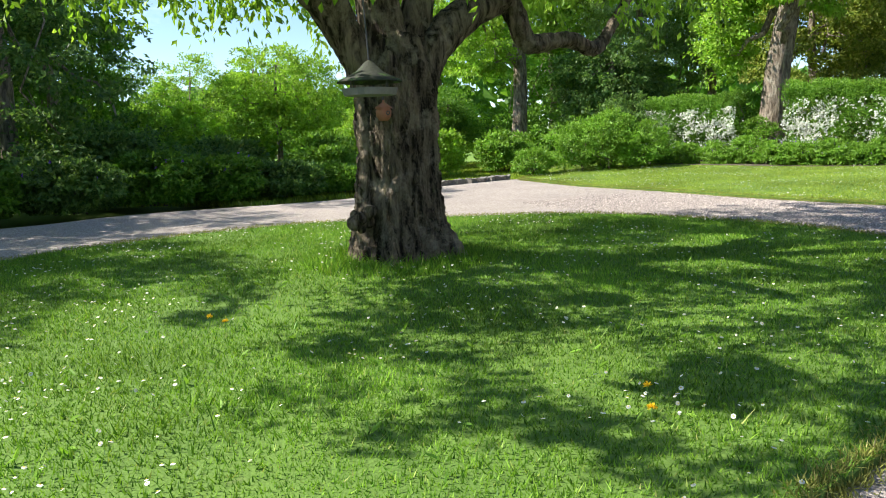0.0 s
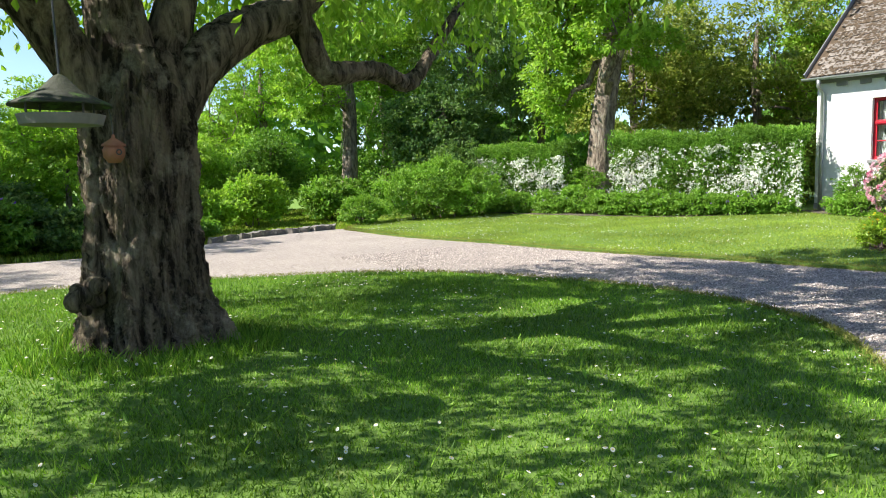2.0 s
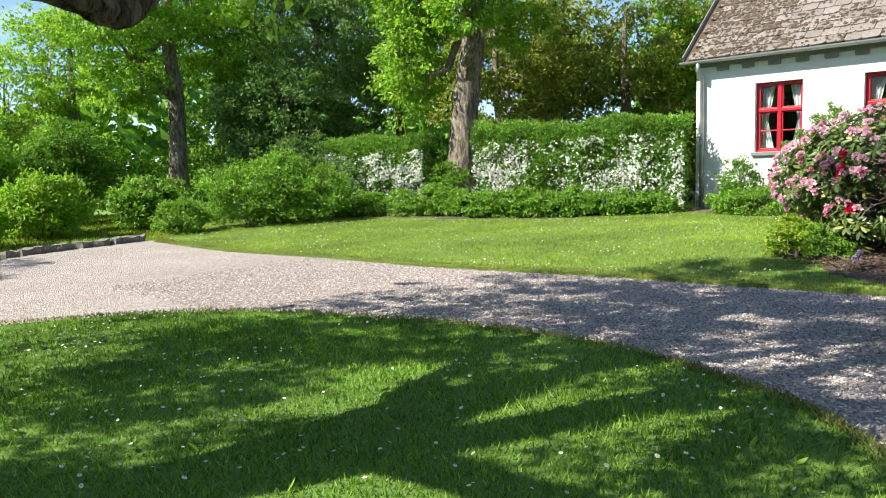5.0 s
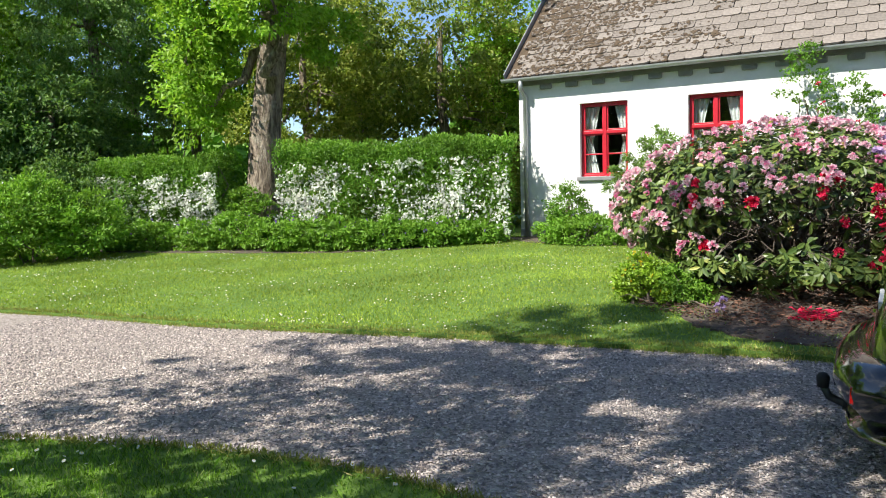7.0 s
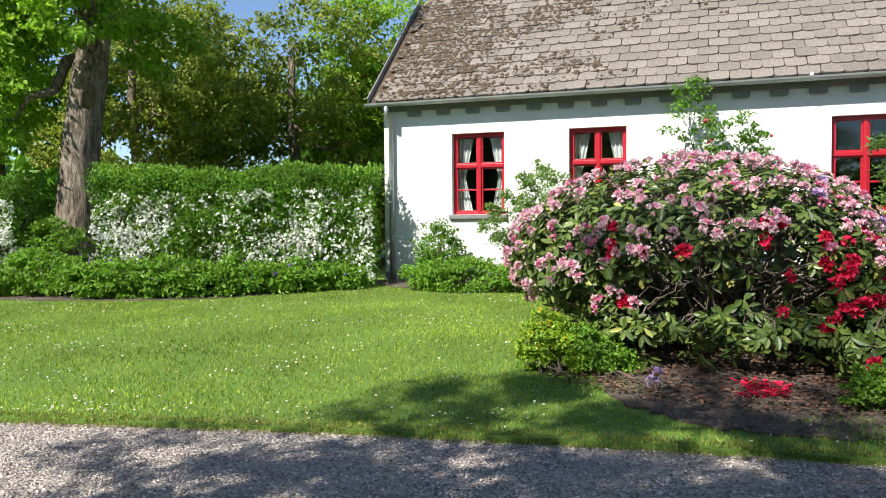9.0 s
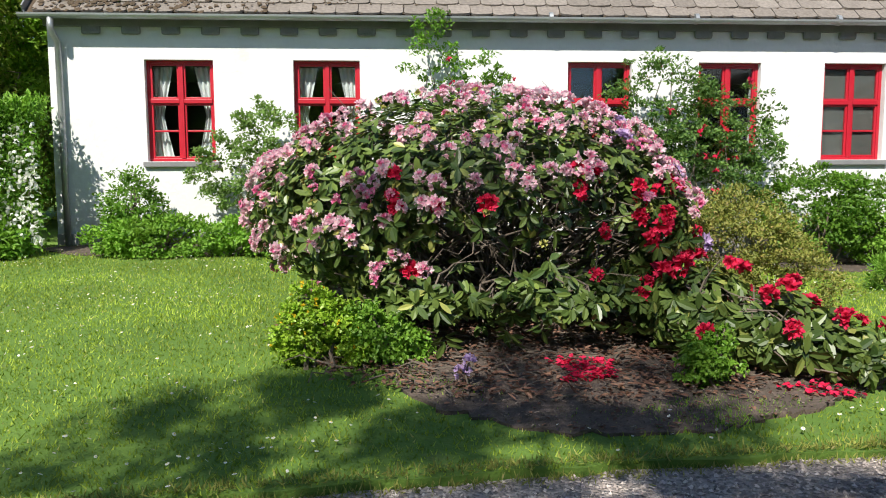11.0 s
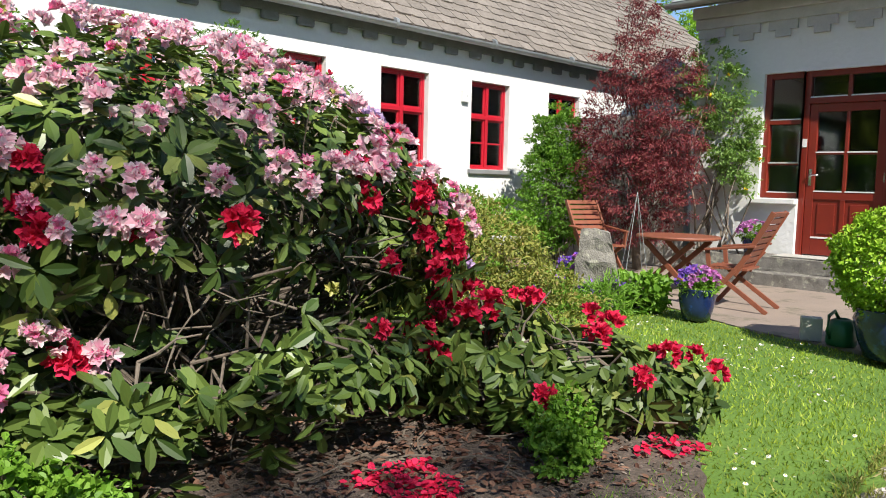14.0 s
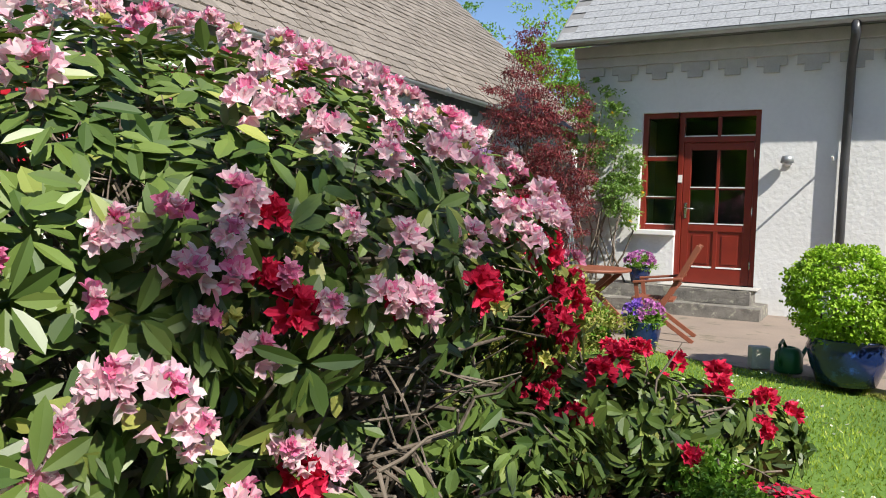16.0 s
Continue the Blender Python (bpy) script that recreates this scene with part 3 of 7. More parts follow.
tagged(part("ground_bed", sheet(BED, 0.16, lambda x, y: ground_z(x, y) + 0.02 * bumps(x, y, 6, 5), 0.02, 0.08, 0.03), M_SOIL, smooth=True), "dark bare soil bed strewn with dead leaves", "flower bed", kind="structure")
BORDER = smooth_closed([(18.9, 11.9), (17.7, 12.8), (17.0, 14.0), (16.6, 16.5), (16.3, 19.8), (17.5, 22.0), (20.5, 22.0), (21.5, 16.0), (19.9, 12.2)], 8)
tagged(part("ground_border", sheet(BORDER, 0.5, ground_z, 0.012, 0.05, 0.03), M_SOIL, smooth=True), "dark soil border under the flowering hedge", "flower bed", kind="structure")
WALLBED = smooth_closed([(19.7, 11.2), (18.85, 10.6), (18.68, 8.0), (18.62, 4.0), (18.3, 0.9), (19.0, 0.3), (19.75, 0.6), (19.75, 6.0)], 8)
tagged(part("ground_wall_bed", sheet(WALLBED, 0.4, ground_z, 0.012, 0.05, 0.03), M_SOIL, smooth=True), "planted bed along the white house wall", "flower bed", kind="structure")
TERR = smooth_closed([(12.4, 1.3), (13.3, 1.22), (14.4, 1.02), (15.4, 0.52), (16.4, 0.16), (18.2, 0.08), (19.7, 0.3), (19.75, -2.9), (16.0, -2.95), (12.6, -2.95), (11.8, -1.0)], 8)
tagged(part("pavement_terrace", sheet(TERR, 0.3, lambda x, y: 0.075 + 0 * x, 0.0, 0.16), M_TERRACE), "reddish-brown paved terrace in front of the door", "terrace", kind="structure")


def blades(poly, count, h, w, keep=None, zf=ground_z, seed=1):
    r = np.random.default_rng(seed)
    x, y = scatter(poly, count, r)
    if keep is not None:
        k = keep(x, y, r)
        x, y = x[k], y[k]
    n = len(x)
    z = zf(x, y) - 0.004
    a = r.uniform(0, 6.283, n)
    lean = r.normal(0, 0.45, (n, 2))
    hh = h * r.uniform(0.5, 1.5, n) * (0.85 + 0.35 * bumps(x, y, 2.2, seed))
    ww = w * r.uniform(0.7, 1.3, n)
    b0 = np.stack([x - np.cos(a) * ww, y - np.sin(a) * ww, z], 1)
    b1 = np.stack([x + np.cos(a) * ww, y + np.sin(a) * ww, z], 1)
    tip = np.stack([x + lean[:, 0] * hh, y + lean[:, 1] * hh, z + hh], 1)
    return Geo().add(np.stack([b0, b1, tip], 1).reshape(-1, 3), np.arange(n * 3).reshape(-1, 3))


def not_beds(x, y, r):
    x, y = x + r.normal(0, 0.14, len(x)), y + r.normal(0, 0.14, len(x))
    return ~(inside(BED, x, y) | inside(BORDER, x, y) | inside(WALLBED, x, y))


def worn(x, y, r):
    """Thinner grass in worn patches."""
    return (bumps(x, y, 1.7, 21) + r.normal(0, 0.25, len(x)) < 0.55) & (np.hypot(x - 3.55, y - 7.7) > 0.5)


tagged(part("grass", blades(ISLAND, 440000, 0.031, 0.0046, worn, seed=1), M_BLADE), "short green lawn grass", "grass", kind="stuff")
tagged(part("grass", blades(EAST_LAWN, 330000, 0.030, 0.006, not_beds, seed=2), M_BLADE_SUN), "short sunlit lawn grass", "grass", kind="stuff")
tufts = lambda x, y, r: (bumps(x, y, 3.1, 33) + r.normal(0, 0.2, len(x)) > 0.28) & worn(x, y, r)
def bed_rim(x, y, r):
    """Grass creeping into the rim of the bed in uneven tongues."""
    k = 0.86 + 0.12 * bumps(x, y, 3.0, 8)
    return ~inside(BED, 15.0 + (x - 15.0) / k, 5.6 + (y - 5.6) / k) & (bumps(x, y, 4.5, 17) + r.normal(0, 0.25, len(x)) > 0.0)


tagged(part("grass", blades(BED, 90000, 0.045, 0.005, bed_rim, seed=6), M_BLADE), "stray grass at the rim of the bed", "grass", kind="stuff")
tagged(part("grass", blades(ISLAND, 60000, 0.075, 0.005, tufts, seed=5), M_BLADE), "longer tufts of lawn grass", "grass", kind="stuff")


def fringe(poly, count, h, w, spread, seed):
    """Dry worn grass hanging over the edge of a lawn onto the gravel."""
    q = np.random.default_rng(seed)
    i = q.integers(0, len(poly), count)
    t = q.uniform(0, 1, (count, 1))
    p = poly[i] * (1 - t) + poly[(i + 1) % len(poly)] * t + q.normal(0, spread, (count, 2)) * (0.5 + 0.5 * q.uniform(0, 1, (count, 1)))
    z = np.full(count, -0.035) + 0.06 * inside(poly, p[:, 0], p[:, 1])
    base = np.column_stack([p, np.minimum(z, ground_z(p[:, 0], p[:, 1]) + 0.01)])
    ax = q.normal(0, 0.6, (count, 3)) + np.array([0, 0, 0.8])
    return Geo().leaves(base, ax, h * q.uniform(0.5, 1.4, count), w, r=q)


for poly, seed in ((ISLAND, 51), (EAST_LAWN, 52)):
    tagged(part("grass_fringe", fringe(poly, 22000, 0.045, 0.007, 0.055, seed), M_BLADE_DRY), "worn yellowish grass along the gravel edge", "grass", kind="stuff")
ring = [(3.6 + 0.95 * math.cos(a), 7.6 + 0.9 * math.sin(a)) for a in np.linspace(0, 6.28, 24, endpoint=False)]
tagged(part("grass", blades(ring, 4000, 0.095, 0.005, lambda x, y, r: np.hypot(x - 3.6, y - 7.65) > 0.45, seed=3), M_BLADE), "longer uncut grass round the tree foot", "grass", kind="stuff")


# ---- houses ----
def wall_cells(u0, u1, z0, z1, openings, x_front, x_back, place):
    """A wall with through openings. openings: (u0, u1, z0, z1). place(u, depth, z) gives the point."""
    g = Geo()
    us = sorted({u0, u1, *[o[0] for o in openings], *[o[1] for o in openings]})
    zs = sorted({z0, z1, *[o[2] for o in openings], *[o[3] for o in openings]})
    for a, b in zip(us, us[1:]):
        for c, d in zip(zs, zs[1:]):
            m, k = (a + b) / 2, (c + d) / 2
            if any(o[0] < m < o[1] and o[2] < k < o[3] for o in openings):
                continue
            for dep in (x_front, x_back):
                g.add([place(a, dep, c), place(b, dep, c), place(b, dep, d), place(a, dep, d)], [(0, 1, 2, 3)])
    for a, b, c, d in [*openings, (u0, u1, z0, z1)]:
        for p, q in (((a, c), (b, c)), ((b, c), (b, d)), ((b, d), (a, d)), ((a, d), (a, c))):
            g.add([place(p[0], x_front, p[1]), place(q[0], x_front, q[1]), place(q[0], x_back, q[1]), place(p[0], x_back, p[1])], [(0, 1, 2, 3)])
    return g


HX, HN, HS, EAVE = 19.8, 11.42, -11.2, 3.42
BACK, RIDGE_X, RIDGE_Z = 28.2, 24.0, 7.5
SLOPE = (RIDGE_Z - EAVE) / (RIDGE_X - HX + 0.22)
wins = [(9.27, 10.18), (7.30, 8.20), (3.52, 4.42), (1.66, 2.56), (-0.18, 0.73), (-2.0, -1.1), (-3.95, -3.05)]
SILL, HEAD = 1.5, 2.86
house = thing("house", "long white farmhouse with red windows and mossy tiled roof", "house", (HX, 2.4, 0))


def hl(x, y, z):
    return (x - HX, y - 2.4, z)


front = wall_cells(HS, HN, 0.02, EAVE, [(a, b, SILL, HEAD) for a, b in wins], 0, 0.36, lambda u, d, z: hl(HX + d, u, z))
part("wall", front, M_WALL, house)
for y in (HN, HS):
    g = Geo()
    s = -0.36 if y == HN else 0.36
    prof = [(HX + 0.362, 0.02), (BACK, 0.02), (BACK, EAVE - 0.1), (RIDGE_X, RIDGE_Z - 0.25), (HX + 0.362, EAVE - 0.1)]
    n0 = [hl(x, y, z) for x, z in prof] + [hl(x, y + s, z) for x, z in prof]
    g.add(n0, [(0, 1, 2, 3, 4), (9, 8, 7, 6, 5), (0, 5, 6, 1), (1, 6, 7, 2), (2, 7, 8, 3), (3, 8, 9, 4), (4, 9, 5, 0)])
    part("wall", g, M_WALL, house)
part("wall", Geo().box(*[v for pr in zip(hl(BACK - 0.36, HS + 0.37, 0.02), hl(BACK, HN - 0.37, EAVE - 0.1)) for v in pr]), M_WALL, house)
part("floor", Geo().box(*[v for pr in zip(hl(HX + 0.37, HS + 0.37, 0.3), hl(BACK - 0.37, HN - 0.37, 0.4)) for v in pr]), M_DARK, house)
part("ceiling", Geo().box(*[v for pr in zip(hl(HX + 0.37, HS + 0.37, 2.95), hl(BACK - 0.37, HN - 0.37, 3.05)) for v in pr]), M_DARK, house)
part("inner_wall", Geo().box(*[v for pr in zip(hl(HX + 3.4, HS + 0.4, 0.4), hl(HX + 3.5, HN - 0.4, 2.94)) for v in pr]), M_DARK, house, "room wall coloured dark to look dim behind the windows")
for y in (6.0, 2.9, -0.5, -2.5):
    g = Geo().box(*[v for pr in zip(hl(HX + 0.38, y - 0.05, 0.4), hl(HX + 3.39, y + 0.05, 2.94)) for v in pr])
    part("inner_wall", g, M_DARK, house, "room wall coloured dark to look dim behind the windows")
part("plinth", Geo().box(*[v for pr in zip(hl(HX - 0.035, HS, -0.1), hl(HX - 0.003, HN, 0.52)) for v in pr]), M_PLINTH, house, "dark grey plinth", bevel=0.01)
# cornice with rounded blocks under the eaves, in a darker grey than the wall
part("cornice", Geo().box(*[v for pr in zip(hl(HX - 0.075, HS, EAVE - 0.14), hl(HX - 0.003, HN + 0.02, EAVE)) for v in pr]), M_CORNICE, house, "grey cornice")
y = HS + 0.2
block = None
while y < HN - 0.1:
    if block is None:
        bg = Geo().box(-0.066, 0, -0.125, 0.125, -0.10, 0.06)
        block = part("cornice_block", bg, M_CORNICE, house, bevel=0.055)
        block.location = hl(HX - 0.003, y, EAVE - 0.142)
    else:
        o = new("cornice_block", block.data)
        o.parent = house
        o.location = hl(HX - 0.003, y, EAVE - 0.142)
    y += 0.52
# roof deck with the clipped gable
EX = HX - 0.22
HIPZ = 5.73
HIPX = EX + (HIPZ - EAVE) / SLOPE
YN, YS = HN + 0.18, HS - 0.1
HIPRUN = 1.75
g = Geo()
bx = 2 * RIDGE_X
pts = [hl(EX, YS, EAVE), hl(EX, YN, EAVE), hl(HIPX, YN, HIPZ), hl(RIDGE_X, YN - HIPRUN, RIDGE_Z), hl(RIDGE_X, YS, RIDGE_Z), hl(HIPX, YS, HIPZ),
       hl(bx - EX, YS, EAVE), hl(bx - EX, YN, EAVE), hl(bx - HIPX, YN, HIPZ), hl(bx - HIPX, YS, HIPZ)]
g.add(pts, [(0, 1, 2, 3, 4, 5), (6, 9, 4, 3, 8, 7), (2, 8, 3), (5, 4, 9), (1, 7, 8, 2), (0, 5, 9, 6)])
roof = part("roof", g, M_MOSS, house, "roof of scalloped grey-brown tiles with moss")
part("verge_flashing", Geo().bar(hl(EX - 0.02, YN + 0.012, EAVE + 0.04), hl(HIPX, YN + 0.012, HIPZ + 0.06), 0.02, 0.10), M_ZINC, roof)
part("verge_flashing", Geo().bar(hl(HIPX, YN + 0.015, HIPZ + 0.1), hl(RIDGE_X, YN - HIPRUN, RIDGE_Z + 0.1), 0.12, 0.03), M_ZINC, roof)
# gutter and downpipe
gp = [(math.cos(a) * 0.065, math.sin(a) * 0.065) for a in np.linspace(math.pi, 2 * math.pi, 9)]
gp2 = [(c * 0.93, s * 0.93) for c, s in gp[::-1]]
prof = gp + gp2
g = Geo()
n = len(prof)
v = [hl(EX - 0.05 + px, yy, EAVE - 0.02 + pz) for yy in (YS, YN + 0.05) for px, pz in prof]
g.add(v, [(i, (i + 1) % n, n + (i + 1) % n, n + i) for i in range(n)])
gut = part("gutter", g, M_ZINC, house, "weathered zinc half-round gutter", smooth=False)
for k in range(1, 9):
    part("gutter_joint", Geo().tube([hl(EX - 0.05, YS + k * 2.0, EAVE - 0.02), hl(EX - 0.05, YS + k * 2.0 + 0.05, EAVE - 0.02)], 0.072, 10), M_ZINC, gut)
part("downpipe", Geo().tube([hl(EX - 0.05, HN - 0.16, EAVE - 0.06), hl(EX - 0.05, HN - 0.16, EAVE - 0.22), hl(HX - 0.07, HN - 0.16, EAVE - 0.36), hl(HX - 0.07, HN - 0.16, 1.8), hl(HX - 0.07, HN - 0.16, 0.25)], 0.043, 12), M_ZINC, house, "painted grey downpipe", smooth=True)


def red_window(y0, y1, curtains):
    w, h = y1 - y0, HEAD - SILL
    win = thing("window_1", "red-painted casement window with six panes" + (" and white curtains" if curtains else ""), "window", (HX + 0.09, (y0 + y1) / 2, SILL), kind="structure")
    f = Geo()
    t = 0.042
    f.box(0, 0.08, -w / 2, -w / 2 + t, 0, h).box(0, 0.08, w / 2 - t, w / 2, 0, h)
    f.box(0, 0.08, -w / 2 + t, w / 2 - t, 0, t).box(0, 0.08, -w / 2 + t, w / 2 - t, h - t, h)
    zt = h * 0.60
    f.box(-0.012, 0.075, -0.03, 0.03, t, h - t)
    f.box(-0.016, 0.076, -w / 2 + t, -0.03, zt - 0.03, zt + 0.03).box(-0.016, 0.076, 0.03, w / 2 - t, zt - 0.03, zt + 0.03)
    fr = part("window_frame", f, M_RED, win, bevel=0.006)
    s = 0.028
    for a, b in ((-w / 2 + t, -0.03), (0.03, w / 2 - t)):
        for c, d, bar in ((t, zt - 0.03, True), (zt + 0.03, h - t, False)):
            q = Geo()
            q.box(0.012, 0.055, a, a + s, c, d).box(0.012, 0.055, b - s, b, c, d)
            q.box(0.012, 0.055, a + s, b - s, c, c + s).box(0.012, 0.055, a + s, b - s, d - s, d)
            if bar:
                q.box(0.018, 0.05, a + s, b - s, (c + d) / 2 - 0.013, (c + d) / 2 + 0.013)
            part("sash", q, M_RED, win, bevel=0.004)
            zz = [c + s, (c + d) / 2, d - s] if bar else [c + s, d - s]
            for e, k in zip(zz, zz[1:]):
                o = part("pane", Geo().box(0.03, 0.034, a + s, b - s, e, k), M_GLASS, win)
                o.visible_shadow = False
    part("window_sill", Geo().box(-0.15, 0.02, -w / 2 - 0.05, w / 2 + 0.05, -0.075, -0.004), M_CORNICE, win, "grey cement sill", bevel=0.012)
    if not curtains and y1 < 1.0:
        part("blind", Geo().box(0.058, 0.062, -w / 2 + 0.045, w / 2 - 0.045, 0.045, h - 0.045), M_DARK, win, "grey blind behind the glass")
    if curtains:
        for sgn in (-1, 1):
            pts = []
            nz, ny = 12, 24
            for i in range(nz):
                k = i / (nz - 1)
                z = h * (0.05 + 0.9 * k)
                wide = w * (0.15 + 0.16 * abs(k - 0.45) / 0.55)
                for j in range(ny):
                    u = j / (ny - 1)
                    pts.append((0.17 + 0.02 * math.sin(u * 22 + k * 2), sgn * (w / 2 - 0.03 - wide * u), z))
            q = Geo().add(pts, [(i * ny + j, i * ny + j + 1, (i + 1) * ny + j + 1, (i + 1) * ny + j) for i in range(nz - 1) for j in range(ny - 1)])
            part("curtain", q, M_CLOTH, win, "white tied-back curtain", smooth=True)
    return win


for i, (a, b) in enumerate(wins):
    red_window(a, b, i < 2)

# second house
FY = -2.99
C2X = 17.05
EAVE2 = 3.86
house2 = thing("house", "white house with russet glazed door and slate roof", "house", (14, FY, 0))


def h2(x, y, z):
    return (x - 14, y - FY, z)


DX0, DX1, DSIDE = 14.45, 16.07, 15.55
DZ0, DZ1, SIDEZ = 0.42, 2.87, 1.18
X2W = 4.0
g = wall_cells(X2W, C2X, 0.0, EAVE2, [(DX0, DSIDE, DZ0, DZ1), (DSIDE, DX1, SIDEZ, DZ1)], 0, -0.4, lambda u, d, z: h2(u, FY + d, z))
part("wall", g, M_WALL, house2)
for x, s in ((C2X, -0.4), (X2W, 0.4)):
    g = Geo()
    prof = [(FY - 0.402, 0), (FY - 7.5, 0), (FY - 7.5, EAVE2 - 0.1), (FY - 3.75, EAVE2 + 2.5), (FY - 0.402, EAVE2 + 0.1)]
    n0 = [h2(x, y, z) for y, z in prof] + [h2(x + s, y, z) for y, z in prof]
    g.add(n0, [(0, 1, 2, 3, 4), (9, 8, 7, 6, 5), (0, 5, 6, 1), (1, 6, 7, 2), (2, 7, 8, 3), (3, 8, 9, 4), (4, 9, 5, 0)])
    part("wall", g, M_WALL, house2)
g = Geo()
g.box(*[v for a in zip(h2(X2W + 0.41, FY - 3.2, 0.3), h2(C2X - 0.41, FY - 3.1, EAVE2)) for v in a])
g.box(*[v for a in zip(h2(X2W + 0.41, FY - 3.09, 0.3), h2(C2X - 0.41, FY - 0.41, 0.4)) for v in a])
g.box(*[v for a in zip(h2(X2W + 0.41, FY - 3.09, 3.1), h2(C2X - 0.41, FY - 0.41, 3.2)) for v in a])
part("inner_wall", g, M_DARK, house2, "hall coloured dark to look dim behind the glazed door")
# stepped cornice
part("cornice", Geo().box(*[v for a in zip(h2(X2W, FY + 0.003, EAVE2 - 0.16), h2(C2X + 0.05, FY + 0.16, EAVE2)) for v in a]), M_RENDER, house2, "grey cornice", bevel=0.01)
part("cornice", Geo().box(*[v for a in zip(h2(X2W, FY + 0.003, EAVE2 - 0.30), h2(C2X + 0.03, FY + 0.09, EAVE2 - 0.163)) for v in a]), M_RENDER, house2, "grey cornice", bevel=0.01)
block2 = None
x = C2X - 0.2
while x > X2W + 0.2:
    if block2 is None:
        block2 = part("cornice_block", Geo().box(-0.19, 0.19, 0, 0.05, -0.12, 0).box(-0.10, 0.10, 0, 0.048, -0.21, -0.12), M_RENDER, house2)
        o = block2
    else:
        o = new("cornice_block", block2.data)
        o.parent = house2
    o.location = h2(x, FY + 0.003, EAVE2 - 0.302)
    x -= 0.5
S2 = math.radians(42)
OV = 0.5
yr = FY - 3.75
zr = EAVE2 + 0.02 + (OV + 3.75) * math.tan(S2)
g = Geo()
xa, xb = X2W - 0.2, C2X + 0.22
top = [h2(xa, FY + OV, EAVE2 + 0.05), h2(xb, FY + OV, EAVE2 + 0.05), h2(xb, yr, zr), h2(xa, yr, zr), h2(xa, FY - 7.9, EAVE2 + 0.05), h2(xb, FY - 7.9, EAVE2 + 0.05)]
low = [(a, b, c - 0.12) for a, b, c in top]
g.add(top + low, [(0, 1, 2, 3), (3, 2, 5, 4), (7, 6, 9, 8), (8, 9, 10, 11), (0, 6, 7, 1), (1, 7, 8, 2), (2, 8, 11, 5), (3, 9, 6, 0), (4, 10, 9, 3), (5, 11, 10, 4)])
roof2 = part("roof", g, M_CORNICE, house2, "blue-grey slate roof")
slates = Geo()
r = np.random.default_rng(5)
L2 = math.hypot(OV + 3.75, zr - EAVE2 - 0.05)
rows = int(L2 / 0.2)
ex = np.array([0, -math.cos(S2), math.sin(S2)])
nz = np.array([0, math.sin(S2), math.cos(S2)])
o0 = np.array(h2(xa, FY + OV, EAVE2 + 0.05))
for i in range(rows):
    for j in range(int((xb - xa) / 0.42)):
        x0 = (j + 0.5 * (i % 2)) * 0.42
        if x0 + 0.41 > xb - xa:
            continue
        b = o0 + np.array([x0, 0, 0]) + ex * (i * 0.2 - 0.02) + nz * (0.014 + r.uniform(0, 0.001))
        e = b + ex * 0.22 - nz * 0.006
        w = np.array([0.412, 0, 0])
        t = nz * 0.004
        slates.add([b, b + w, e + w, e, b - t, b + w - t, e + w - t, e - t], np.array([(0, 1, 2, 3), (0, 4, 5, 1), (1, 5, 6, 2), (3, 7, 4, 0)]))
tagged(part("slate_field", slates, M_SLATE, roof2), "smooth blue-grey slates", kind="stuff")
part("ridge", Geo().tube([h2(xa, yr, zr + 0.03), h2(xb, yr, zr + 0.03)], 0.09, 10), M_ZINC, roof2)
gut2 = Geo()
vv = [h2(xx, FY + OV + 0.05 + px, EAVE2 + 0.01 + pz) for xx in (xa, xb + 0.04) for px, pz in gp + gp2]
gut2.add(vv, [(i, (i + 1) % len(gp + gp2), len(gp + gp2) + (i + 1) % len(gp + gp2), len(gp + gp2) + i) for i in range(len(gp + gp2))])
part("gutter", gut2, M_ZINC, house2, "half-round zinc gutter")
part("downpipe", Geo().tube([h2(13.36, FY + OV + 0.05, EAVE2 - 0.03), h2(13.36, FY + OV + 0.04, EAVE2 - 0.2), h2(13.40, FY + 0.1, EAVE2 - 0.5), h2(13.42, FY + 0.1, 2.0), h2(13.43, FY + 0.1, 0.08)], 0.055, 12), M_BLACKPIPE, house2, "dark grey downpipe", smooth=True)

# glazed door
door = thing("door_1", "russet glazed door with side light and fanlight", "door", (DX0, FY - 0.12, DZ0), kind="structure")
W, H, SW, SZ = DX1 - DX0, DZ1 - DZ0, DSIDE - DX0, SIDEZ - DZ0
f = Geo()
t = 0.075
f.box(0, t, -0.05, 0.05, 0, H).box(SW - t, SW, -0.05, 0.05, 0, H).box(W - t, W, -0.05, 0.05, SZ, H)
f.box(t, SW - t, -0.05, 0.05, H - t, H).box(SW, W - t, -0.05, 0.05, H - t, H).box(SW, W - t, -0.05, 0.05, SZ, SZ + t)
TZ = 2.02
f.box(t, SW - t, -0.055, 0.06, TZ, TZ + 0.08)
f.box(SW / 2 - 0.025, SW / 2 + 0.025, -0.03, 0.03, TZ + 0.08, H - t)
f.box(SW, W - t, -0.04, 0.045, SZ + 1.0, SZ + 1.06)
f.box(SW, W - t, -0.02, 0.03, SZ + 0.45, SZ + 0.475)
part("door_frame", f, M_DOOR, door, bevel=0.006)
leaf = Geo()
a, b = t + 0.005, SW - t - 0.005
st = 0.10
leaf.box(a, a + st, -0.03, 0.03, 0.02, TZ - 0.005).box(b - st, b, -0.03, 0.03, 0.02, TZ - 0.005)
leaf.box(a + st, b - st, -0.03, 0.03, TZ - 0.11, TZ - 0.005).box(a + st, b - st, -0.03, 0.03, 0.02, 0.24).box(a + st, b - st, -0.03, 0.03, 0.76, 0.86)
mid = (a + b) / 2
